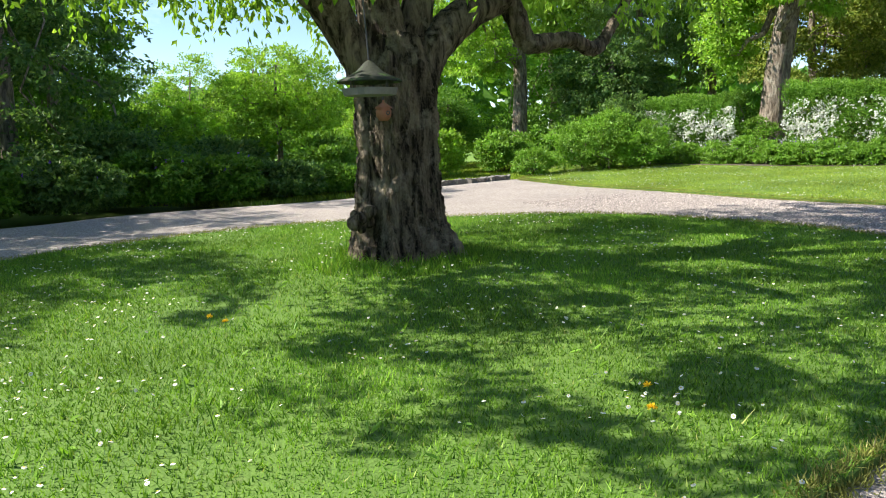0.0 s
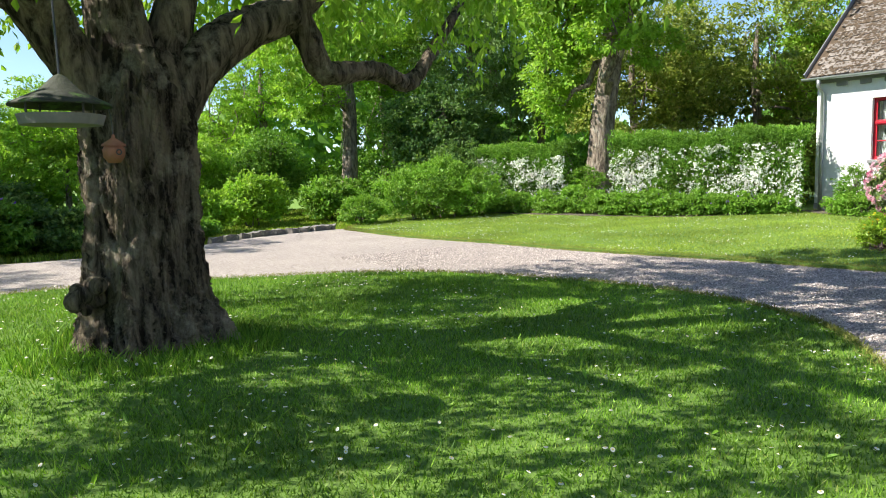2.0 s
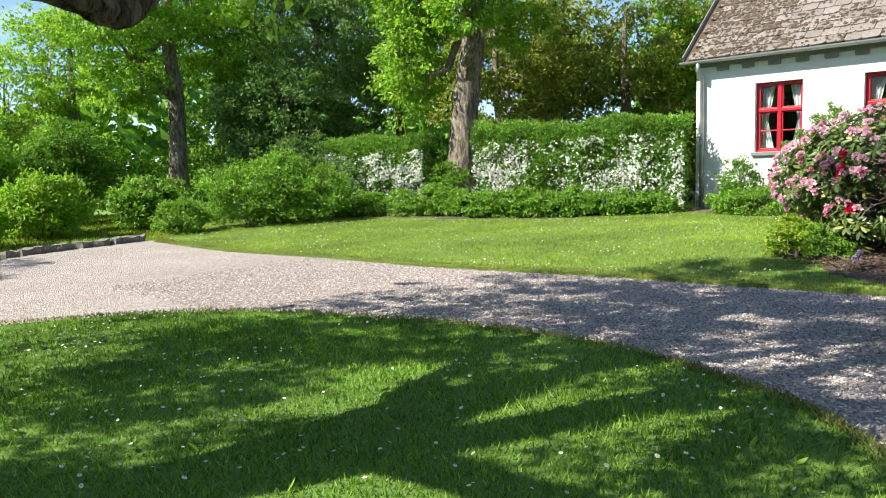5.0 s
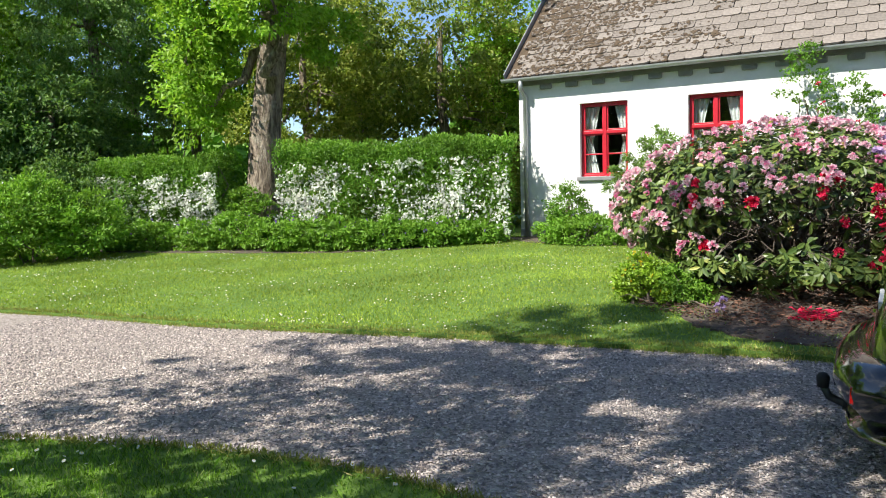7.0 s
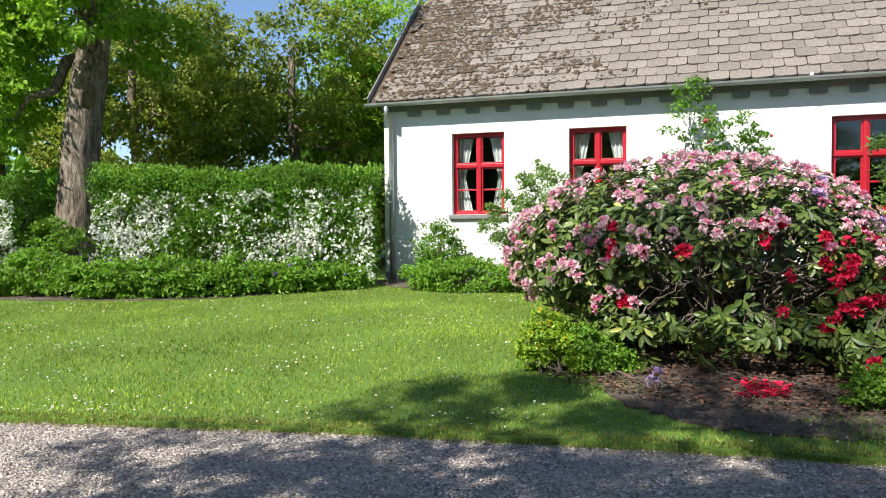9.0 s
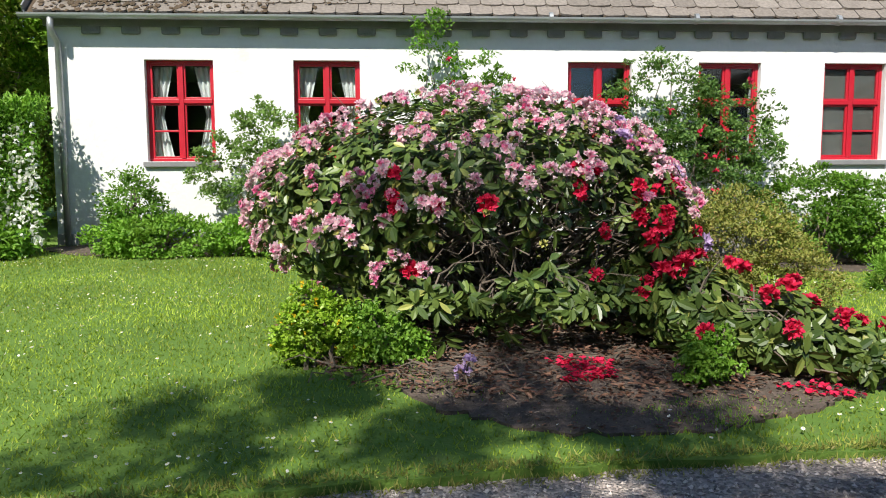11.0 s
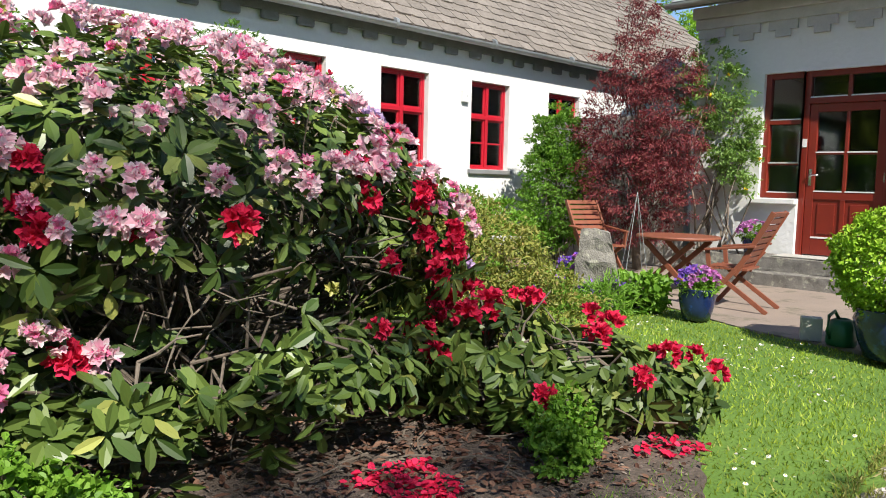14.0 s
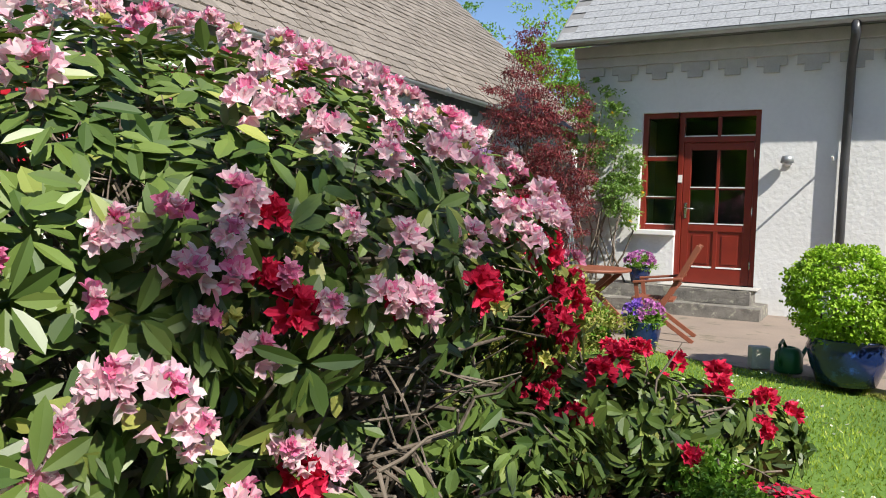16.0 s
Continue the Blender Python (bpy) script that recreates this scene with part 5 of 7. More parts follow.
wood = [
    # (-4.8, 16.9) is an unseen tree, added to shade the gravel.
    (25.5, 16.5, 6.8, 2.6, M_OLIVE), (27.3, 13.9, 7.7, 2.3, M_LIME), (23.5, 20.0, 7.2, 2.5, M_OLIVE), (-0.9, 20.3, 9.0, 2.7, M_DEEP), (-4.8, 16.9, 7.6, 2.3, M_DEEP), (30.0, 16.5, 6.6, 3.0, M_MID), (27.0, 21.0, 7.8, 3.0, M_OLIVE), (23.2, 24.5, 8.5, 3.0, M_MID),
    (24.5, 29.0, 9.5, 3.4, M_DEEP), (19.0, 29.5, 8.5, 3.0, M_MID), (14.5, 31.5, 7.5, 2.6, M_LIME), (24.5, -19.5, 9.5, 3.0, M_LIME), (20.5, -22.0, 9.0, 3.0, M_MID), (29.0, -18.0, 10.0, 3.2, M_MID), (17.8, 23.5, 4.2, 1.9, M_DEEP),
    (-4.0, 23.5, 7.6, 2.8, M_MID), (-0.2, 25.0, 7.8, 2.6, M_MID), (-7.5, 19.0, 7.5, 3.0, M_DEEP), (-12.5, 17.0, 8.0, 3.2, M_DEEP), (-1.0, 27.5, 8.5, 3.2, M_MID),
]
for k, (x, y, h, rad, m) in enumerate(wood):
    rr = np.random.default_rng(k + 40)
    blobs = [(rr.normal(0, rad * 0.2), rr.normal(0, rad * 0.2), h * 0.72, rad, rad, h * 0.28)]
    for q in range(3):
        a = rr.uniform(0, 6.28)
        blobs.append((rad * 0.7 * math.cos(a), rad * 0.7 * math.sin(a), 1.1, rad * 0.6, rad * 0.6, 1.1))
    for q in range(5):
        a = rr.uniform(0, 6.28)
        blobs.append((rad * 0.6 * math.cos(a), rad * 0.6 * math.sin(a), h * rr.uniform(0.2, 0.75), rad * 0.6, rad * 0.6, h * 0.17))
    tree("woodland_tree", "leafy tree at the edge of the wood", x, y, [(0, 0, 0), (0.1, 0, h * 0.3), (0, 0.1, h * 0.55), (0.1, 0.1, h * 0.85)], [0.2, 0.16, 0.12, 0.04], blobs, 400, 58, 0.18, m, 0.56, seed=k + 10, shell=0.35, group="trees of the wood")
small = [(5.6, 22.5, 4.2, 1.6, M_LIME), (7.8, 27.5, 4.4, 1.7, M_LIME), (4.2, 31.0, 4.8, 2.0, M_LIME), (11.9, 24.8, 3.0, 1.1, M_MID), (9.4, 24.6, 2.8, 1.1, M_LIME), (12.5, 32.0, 6.0, 2.2, M_LIME), (8.0, 34.0, 5.5, 2.4, M_LIME), (1.5, 33.0, 5.0, 2.2, M_MID)]
for k, (x, y, h, rad, m) in enumerate(small):
    blobs = [(0, 0, h * 0.7, rad * 0.8, rad * 0.8, h * 0.26), (rad * 0.5, 0, h * 0.5, rad * 0.6, rad * 0.6, h * 0.16), (-rad * 0.5, 0.2, h * 0.55, rad * 0.65, rad * 0.6, h * 0.18), (0, -0.4, h * 0.38, rad * 0.5, rad * 0.5, h * 0.12)]
    tree("small_tree", "small light green garden tree", x, y, [(0, 0, 0), (0.05, 0, h * 0.25), (0, 0.05, h * 0.5), (0.05, 0, h * 0.8)], [0.09, 0.07, 0.05, 0.02], blobs, 230, 50, 0.12, m, 0.36, seed=k + 70, group="small garden trees")
# Unseen tree, added so its shadow falls on the drive and lawn.
tree("woodland_tree", "unseen leafy tree added beyond the drive for shade", -6.0, 14.6, [(0, 0, 0), (0.1, 0, 2), (0, 0.1, 4), (0.1, 0.1, 6)], [0.22, 0.18, 0.13, 0.05],
     [(0.3, -0.8, 5.2, 2.6, 2.6, 1.5), (1.2, -2.0, 4.4, 1.6, 1.5, 0.9), (-0.8, -2.6, 4.8, 1.6, 1.5, 0.9), (1.5, -3.2, 5.2, 1.9, 1.5, 0.8), (-0.2, -4.6, 5.4, 1.9, 1.6, 0.8)], 330, 60, 0.17, M_DEEP, 0.5, seed=95, shell=0.35, group="trees of the wood")
# unseen trees added behind the walker, west and south, as dark window reflections
for k, (x, y, h, rad) in enumerate([(-15, 9, 8, 3), (-17, 1, 8, 3), (-14, -8, 8, 3), (-6, -14, 8, 3), (3, -16, 8, 3)]):
    blobs = [(0, 0, h * 0.65, rad, rad, h * 0.33), (1, 0.5, h * 0.35, rad * 0.7, rad * 0.7, h * 0.2)]
    tree("woodland_tree", "unseen leafy tree added to darken reflections", x, y, [(0, 0, 0), (0.1, 0, h * 0.3), (0, 0.1, h * 0.55), (0.1, 0.1, h * 0.85)], [0.2, 0.16, 0.12, 0.04], blobs, 150, 40, 0.28, M_DEEP, 0.7, seed=k + 90, shell=0.35, group="trees of the wood")

# far wood, a soft band of leaves round the garden
fw = Geo()
n = 26000
a = rng.uniform(0, 6.283, n)
d = rng.uniform(52, 66, n)
hmax = 6.5 + 2.5 * np.sin(a * 7) + 1.5 * np.sin(a * 17 + 1)
z = hmax * rng.uniform(0, 1, n) ** 0.8
fw.leaves(np.stack([8 + d * np.cos(a), 8 + d * np.sin(a), z], 1), rng.normal(size=(n, 3)), 1.5, 1.0)
tagged(part("far_wood", fw, M_MID), "distant green wood round the garden", "wood", kind="stuff")

# hedge with white blossom


def hedge_piece(x0, y0, x1, y1, h, seed, white, label, deep=0.75):
    """A clipped hedge: a soft-edged block of leaves, blossom on its sunny face."""
    r = np.random.default_rng(seed)
    a, b = np.array((x0, y0)), np.array((x1, y1))
    L = np.linalg.norm(b - a)
    al = (b - a) / L
    ac = np.array((-al[1], al[0]))
    if ac[0] > 0:
        ac = -ac
    base = (a + b) / 2
    z0 = float(ground_z(base[0], base[1])) - 0.05
    t = thing("flowering_hedge", label, "hedge", (base[0], base[1], z0), group="hedge pieces")

    def at(n, push, top):
        u = r.uniform(-L / 2, L / 2, n)
        z = h * r.uniform(0.08, 1.0, n) ** 0.8
        w = deep / 2 * np.ones(n)
        on_top = r.uniform(size=n) < top
        w[on_top] = r.uniform(-deep / 2, deep / 2, on_top.sum())
        z[on_top] = h
        wav = 0.16 * bumps(u, z, 3.0, seed) + 0.12 * bumps(u, z, 8.0, seed + 1)
        out = np.stack([ac[0] * ~on_top, ac[1] * ~on_top, on_top * 1.0], 1)
        q = np.stack([al[0] * u + ac[0] * w, al[1] * u + ac[1] * w, z], 1) + out * (wav + push)[:, None]
        return q, out, u, z

    n = int(L * 900)
    p, o, u, z = at(n, r.uniform(-0.25, 0.03, n), 0.3)
    k = np.repeat(np.arange(n), 9)
    q = p[k] + r.normal(0, 0.055, (len(k), 3))
    part("leaves", Geo().leaves(q, o[k] * 0.6 + r.normal(size=q.shape) * 0.7 + [0, 0, 0.2], 0.06 * r.uniform(0.6, 1.3, len(k)), 0.034, r=r, side=o[k] * 0.8 + r.normal(size=q.shape) * 0.6 + [0, 0, 0.5]), M_MID, t)
    st = Geo()
    for e in range(24):
        uu = r.uniform(-L / 2, L / 2)
        c = al * uu
        st.tube(limb_path((c[0], c[1], 0), (c[0] + ac[0] * r.uniform(-0.2, 0.3), c[1] + ac[1] * r.uniform(-0.2, 0.3), h * 0.95), 6, 0.06, r), np.linspace(0.03, 0.008, 6), 6, seed=e)
    tagged(part("stem_thicket", st, M_TWIG, t), kind="stuff")
    shoots, o2, u2, z2 = at(int(L * 130), np.full(int(L * 130), 0.0), 1.0)
    kk = np.repeat(np.arange(len(shoots)), 5)
    part("shoot_fringe", Geo().leaves(shoots[kk] + np.stack([0 * kk, 0 * kk, r.uniform(0, 0.16, len(kk))], 1), r.normal(0, 0.5, (len(kk), 3)) + [0, 0, 0.7], 0.07, 0.035, r=r), M_HERB, t, "fresh bright shoots on top")
    m = int(white * 4)
    p, o, u, z = at(m, r.uniform(0.0, 0.07, m), 0.03)
    dens = 0.9 * bumps(u, z * 1.3, 2.3, seed + 2) + 0.3 * bumps(u, z, 9.0, seed + 3) + 0.25 * (u / L + 0.1) - 0.5 * np.abs(z / h - 0.5) + r.normal(0, 0.35, m) - 0.1
    ok = (dens > 0.0) & (z < h * 0.86)
    p, o = p[ok][:white], o[ok][:white]
    fl = Geo()
    for e in range(3):
        fl.leaves(p + r.normal(0, 0.02, p.shape), r.normal(size=p.shape) * 0.8 + o * 0.6, 0.056 * r.uniform(0.6, 1.4, len(p)), 0.05, True, 0.12, r)
    part("blossom", fl, M_WHITEPET, t, "clusters of white blossom")


hedge_piece(18.3, 16.2, 19.28, 11.3, 1.93, 41, 1600, "clipped green hedge with masses of white blossom")
hedge_piece(17.3, 20.8, 17.95, 17.5, 1.85, 42, 1000, "green hedge with white blossom beside the tree")
bush("shrub", "large rounded light green shrub at the drive", 14.6, 19.6, [(0, 0, 0.8, 1.0, 1.0, 0.8), (-0.7, 0.6, 0.75, 0.8, 0.8, 0.75), (0.8, -0.7, 0.7, 0.85, 0.85, 0.68), (0.2, -0.2, 1.2, 0.7, 0.7, 0.5)], 420, 45, 0.09, 0.045, M_HERB, 0.22, "shrub", seed=51)
bush("shrub", "dark green shrub between hedge and lawn", 16.7, 21.0, [(0, 0, 0.8, 1.0, 1.0, 0.8), (0.6, -0.8, 0.8, 0.8, 0.9, 0.75), (0.2, 0.5, 1.5, 0.9, 0.9, 0.7)], 330, 45, 0.09, 0.05, M_DEEP, 0.24, "shrub", seed=52)
bush("shrub", "small bright green shrub by the stone edging", 12.6, 20.3, [(0, 0, 0.35, 0.6, 0.5, 0.4)], 110, 40, 0.08, 0.045, M_HERB, 0.16, "shrub", seed=53)
# herb border before the hedge
for k, (x, y, sx, sy, h) in enumerate([(18.15, 12.75, 0.3, 0.5, 0.36), (17.6, 13.5, 0.35, 0.5, 0.42), (17.3, 14.4, 0.35, 0.55, 0.48), (17.1, 15.4, 0.35, 0.55, 0.46), (17.1, 16.4, 0.4, 0.6, 0.62), (17.75, 16.75, 0.4, 0.6, 1.0), (16.9, 17.4, 0.35, 0.6, 0.5), (16.7, 18.5, 0.35, 0.6, 0.5), (16.5, 19.4, 0.35, 0.5, 0.45), (18.4, 12.25, 0.3, 0.42, 0.42), (18.75, 11.75, 0.3, 0.35, 0.34), (17.9, 13.1, 0.3, 0.45, 0.45), (17.45, 13.95, 0.35, 0.5, 0.5), (17.2, 14.9, 0.35, 0.5, 0.5)]):
    bush("border_plant", "leafy green border plant with small blue flowers", x, y, [(0, 0, h * 0.55, sx, sy, h * 0.62), (0.1, sy * 0.5, h * 0.7, sx * 0.6, sy * 0.5, h * 0.6), (0.05, -sy * 0.5, h * 0.5, sx * 0.6, sy * 0.5, h * 0.6)], 130, 26, 0.08, 0.045, M_HERB, 0.13, "plant", [(14, 0.03, M_BLUEPET, 0.2, 0.7)], 5, seed=60 + k, group="plants before the hedge")
# shrubs beyond the drive
for k, (x, y, s, h, m) in enumerate([(-5.2, 15.6, 1.2, 1.1, M_DEEP), (-3.2, 16.0, 1.1, 1.0, M_MID), (-1.4, 16.4, 1.0, 1.1, M_MID), (0.3, 16.9, 0.95, 1.0, M_DEEP), (1.9, 17.7, 0.9, 1.1, M_MID), (3.3, 18.1, 0.9, 1.0, M_MID), (4.7, 18.2, 0.85, 0.75, M_DEEP), (6.1, 18.7, 0.8, 0.6, M_MID), (7.4, 19.5, 0.7, 0.4, M_MID), (1.0, 19.0, 1.2, 1.7, M_DEEP), (-2.0, 18.2, 1.2, 1.7, M_DEEP), (3.6, 20.0, 1.1, 1.4, M_DEEP)]):
    bush("shrub", "leafy shrub in the border beyond the drive", x, y, [(0, 0, h * 0.45, s, s * 0.8, h * 0.5), (s * 0.4, -0.2, h * 0.5, s * 0.6, s * 0.6, h * 0.45)], 210, 42, 0.11, 0.065, m, 0.22, "shrub", [(16, 0.05, M_BLUEPET, h * 0.5, h * 1.2)] if k in (0, 3, 4, 5) else None, 6, seed=80 + k, group="shrubs beyond the drive")
for k, (x, y, s, h, m) in enumerate([(6.6, 21.3, 0.9, 1.3, M_HERB), (8.4, 21.2, 0.8, 1.0, M_LIME), (10.4, 22.6, 0.9, 1.4, M_LIME), (4.6, 23.6, 1.1, 1.8, M_LIME), (7.2, 24.2, 1.0, 1.6, M_HERB), (12.8, 27.6, 1.3, 2.2, M_LIME), (9.8, 28.5, 1.3, 2.2, M_HERB), (13.2, 23.2, 0.9, 1.3, M_HERB), (2.6, 25.5, 1.3, 2.4, M_LIME)]):
    bush("shrub", "bright green shrub in the sunny far garden", x, y, [(0, 0, h * 0.5, s, s, h * 0.5), (s * 0.5, 0.2, h * 0.55, s * 0.6, s * 0.6, h * 0.4), (-s * 0.5, -0.2, h * 0.4, s * 0.6, s * 0.6, h * 0.38)], 150, 42, 0.12, 0.07, m, 0.26, "shrub", None, 6, seed=180 + k, group="shrubs in the far garden", shell=0.4)
# meadow tufts beyond
mx, my = scatter([(4, 17), (12, 19.8), (17, 24), (14, 34), (0, 34), (-2, 22)], 60000, rng)
mz = ground_z(mx, my) - 0.16
mm = Geo().leaves(np.stack([mx, my, mz], 1), rng.normal(0, 0.4, (60000, 3)) + np.array([0, 0, 1]), 0.16, 0.03)
tagged(part("meadow_grass", mm, M_BLADE_SUN), "rough sunny grass beyond the drive", "grass", kind="stuff")
# edging stones
er = np.random.default_rng(3)
pl = [(7.6, 17.75), (8.7, 18.6), (9.6, 19.0), (10.6, 19.35), (11.3, 19.6)]
for k in range(11):
    t = k / 10 * 3.999
    i = int(t)
    x, y = np.array(pl[i]) + (np.array(pl[i + 1]) - np.array(pl[i])) * (t - i)
    s = er.uniform(0.26, 0.42)
    o = part("edging_stone", rough_block(s, 0.18, 0.2, k, 0.04, 3), M_STONE)
    o.matrix_basis = pose(x, y, -0.02, 0, 0, er.uniform(0, 50))
    tagged(o, "rough brown edging stone along the drive", "stone", "edging stones")


# ---- rhododendron bed ----
def rhodo_branches(g, root, tips, r, rad=0.022):
    for k, e in enumerate(tips):
        p = limb_path(np.array(root) + r.normal(0, 0.14, 3) * [1, 1, 0.1], e, 8, 0.10, r, 0.05)
        g.tube(p, np.linspace(rad * r.uniform(0.6, 1.2), 0.005, 8), 6, 0.06, seed=k)
        for q in range(2):
            i = r.integers(3, 7)
            d = in_ball(1, r)[0] * 0.3
            g.tube(limb_path(p[i], p[i] + d, 4, 0.15, r), np.linspace(0.007, 0.003, 4), 5, seed=k + q)


def whorls(centres, outs, r, per=9, size=0.115):
    """Rosettes of long leathery leaves."""
    n = len(centres)
    k = np.repeat(np.arange(n), per)
    o = outs[k]
    side = r.normal(size=(n * per, 3))
    side -= o * (side * o).sum(1)[:, None]
    side /= np.linalg.norm(side, axis=1)[:, None]
    lift = r.uniform(-0.15, 0.55, (n * per, 1))
    ax = side + o * lift
    ax[:, 2] -= 0.25
    p = centres[k] + o * r.uniform(-0.05, 0.015, (n * per, 1)) + side * 0.01
    return Geo().leaves(p, ax, size * r.uniform(0.65, 1.25, n * per), size * 0.41 * r.uniform(0.8, 1.2, n * per), True, 0.12, r, side=o + r.normal(0, 0.25, o.shape))


def trusses(centres, outs, r, florets=9, size=0.05, head=0.05):
    """Rounded heads of open five-petalled flowers."""
    g = Geo()
    n = len(centres)
    k = np.repeat(np.arange(n), florets)
    d = r.normal(size=(n * florets, 3)) * 0.75 + outs[k] * 0.9
    d /= np.linalg.norm(d, axis=1)[:, None]
    base = centres[k] + d * head * r.uniform(0.4, 1.0, (len(k), 1))
    t1 = np.cross(d, r.normal(size=d.shape))
    t1 /= np.linalg.norm(t1, axis=1)[:, None]
    t2 = np.cross(d, t1)
    for q in range(5):
        a = q * 2 * math.pi / 5
        s = t1 * math.cos(a) + t2 * math.sin(a)
        g.leaves(base, s * 0.72 + d * 0.9 + r.normal(0, 0.12, s.shape), size * r.uniform(0.8, 1.25, len(k)), size * 0.6, True, 0.2, r, side=d)
    return g


def surface(blobs, n, r, low, face=None):
    """Places on the outside of the rounded masses, with the way out."""
    b = np.array(blobs, float)
    w = b[:, 3] * b[:, 4]
    q = r.choice(len(b), n * 6, p=w / w.sum())
    d = r.normal(size=(n * 6, 3))
    d /= np.linalg.norm(d, axis=1)[:, None]
    p = b[q, :3] + d * b[q, 3:]
    keep = p[:, 2] > low
    for x, y, z, rx, ry, rz in blobs:
        keep &= (((p - [x, y, z]) / [rx, ry, rz]) ** 2).sum(1) > 0.93
    p, d = p[keep][:n], d[keep][:n]
    d = d / b[q[keep][:n], 3:]
    d /= np.linalg.norm(d, axis=1)[:, None]
    return p, d


r = np.random.default_rng(77)
RX, RY = 15.35, 6.1
rz0 = float(ground_z(RX, RY)) + 0.02
rhodo = thing("rhododendron", "great rhododendron with pink and red flower heads", "bush", (RX, RY, rz0))
RB = [(-1.0, -0.4, 0.24, 0.45, 0.78, 0.24), (-0.94, 0.5, 0.25, 0.42, 0.5, 0.24), (-0.78, -0.25, 0.40, 0.5, 1.0, 0.33), (-0.6, 0.75, 0.42, 0.5, 0.55, 0.33), (0.1, 0.1, 0.94, 1.3, 1.62, 0.77), (-0.3, -0.05, 0.5, 0.85, 1.35, 0.36), (-0.5, -0.1, 0.82, 0.85, 1.3, 0.68), (0.0, 1.0, 0.82, 0.95, 0.85, 0.6), (-0.6, -0.95, 0.7, 0.6, 0.5, 0.46), (0.35, -0.9, 0.85, 0.95, 0.75, 0.6), (-0.55, 0.95, 0.62, 0.55, 0.55, 0.42)]
wood_g = Geo()
p, d = surface(RB, 260, r, 0.15)
rhodo_branches(wood_g, (0.1, -0.1, -0.05), p * 0.98, r)
twiglets = in_ball(900, r) * [1.2, 1.5, 0.75] + [0.0, 0.0, 0.75]
for k, e in enumerate(twiglets):
    wood_g.tube(limb_path(e, e + r.normal(0, 0.16, 3) + [0, 0, 0.06], 4, 0.15, r), [0.005, 0.004, 0.003, 0.002], 4, seed=k, caps=False)
part("branch_tangle", wood_g, M_TWIG, rhodo, "tangle of bare grey-brown branches")
p, d = surface(RB, 1700, r, 0.07)
p = p + d * r.uniform(-0.22, 0.05, (len(p), 1))
p += r.normal(0, 0.04, p.shape)
hollow = (p[:, 0] < -0.25) & (p[:, 1] < 0.62) & (p[:, 1] > -0.95) & (p[:, 2] < 0.98 + 0.12 * np.sin(p[:, 1] * 7))
keep = ~hollow | (r.uniform(size=len(p)) < np.where(p[:, 2] < 0.42, 0.9, 0.22))
p[hollow] -= d[hollow] * r.uniform(0.0, 0.3, (hollow.sum(), 1)) * (p[hollow, 2:] > 0.38)
p, d = p[keep], d[keep]
part("leaves", whorls(p, d, r, 8, 0.102), M_RHODO, rhodo, "long leathery dark green leaves")
inner, d2 = surface([(x, y, z, a * 0.72, b * 0.72, c * 0.72) for x, y, z, a, b, c in RB], 260, r, 0.35)
part("inner_leaves", whorls(inner, d2, r, 7, 0.11), M_RHODO, rhodo)


def head_meshes(name, material, count, size, head, florets, seed, inner=None):
    out = []
    for k in range(count):
        q = np.random.default_rng(seed + k)
        g = trusses(np.zeros((1, 3)), np.array([[0, 0, 1.0]]), q, florets, size, head)
        outer = sum(len(f) for f in g.f)
        if inner:
            core = trusses(np.array([[0, 0, head * 0.55]]), np.array([[0, 0, 2.6]]), q, 4, size * 0.7, head * 0.6)
            base = g.n
            g.v.extend(core.v)
            g.f.extend(f + base for f in core.f)
            g.n += core.n
        me = g.mesh(name)
        me.materials.append(material)
        if inner:
            me.materials.append(inner)
            for poly in me.polygons[outer:]:
                poly.material_index = 1
        out.append(me)
    return out


def flower_heads(owner, blobs, n, pick, meshes, label, out=0.05, seed=1, low=0.35, leafy=False):
    rr = np.random.default_rng(seed)
    p, d = surface(blobs, n * 8, rr, low)
    k = pick(p, d, rr)
    p, d = p[k], d[k]
    chosen = []
    for i in range(len(p)):
        if len(chosen) == n:
            break
        if all((p[i] - p[j]) @ (p[i] - p[j]) > 0.0065 for j in chosen):
            chosen.append(i)
    if leafy:
        tagged(part("rosette_foliage", whorls(p[chosen] + d[chosen] * (out - 0.05), d[chosen] * 0.6 + np.array([0, 0, 0.5]), rr, 7, 0.1), M_RHODO, owner), kind="stuff")
    for i in chosen:
        up = Vector(d[i]) + Vector((0, 0, 0.55))
        m = up.to_track_quat("Z", "Y").to_matrix().to_4x4() @ pose(0, 0, 0, 0, 0, rr.uniform(0, 360)) @ Matrix.Diagonal((*[rr.uniform(0.75, 1.2)] * 3, 1))
        m.translation = p[i] + d[i] * out
        o = new("flower_head", meshes[rr.integers(len(meshes))])
        o.parent = owner
        o.matrix_basis = m
        o["label"] = label


PINKS = head_meshes("flower_head", M_PINK, 8, 0.036, 0.046, 15, 10, M_ROSE)
BUDS = head_meshes("flower_head", M_ROSE, 4, 0.032, 0.028, 7, 30, M_PINK)
LILACS = head_meshes("flower_head", M_LILAC, 3, 0.042, 0.055, 13, 50)
REDS = head_meshes("flower_head", M_REDPET, 5, 0.042, 0.046, 13, 70)
flower_heads(rhodo, RB, 265, lambda p, d, q: (p[:, 2] > 0.95) | ((p[:, 1] > 0.45) & (p[:, 2] > 0.45)) | ((p[:, 1] < -0.9) & (p[:, 2] > 0.8)), PINKS, "pale pink flower head", 0.06, 5, leafy=True)
flower_heads(rhodo, RB, 95, lambda p, d, q: (p[:, 2] > 0.85) | (p[:, 1] > 0.7), BUDS, "deep pink opening bud", 0.07, 6, leafy=True)
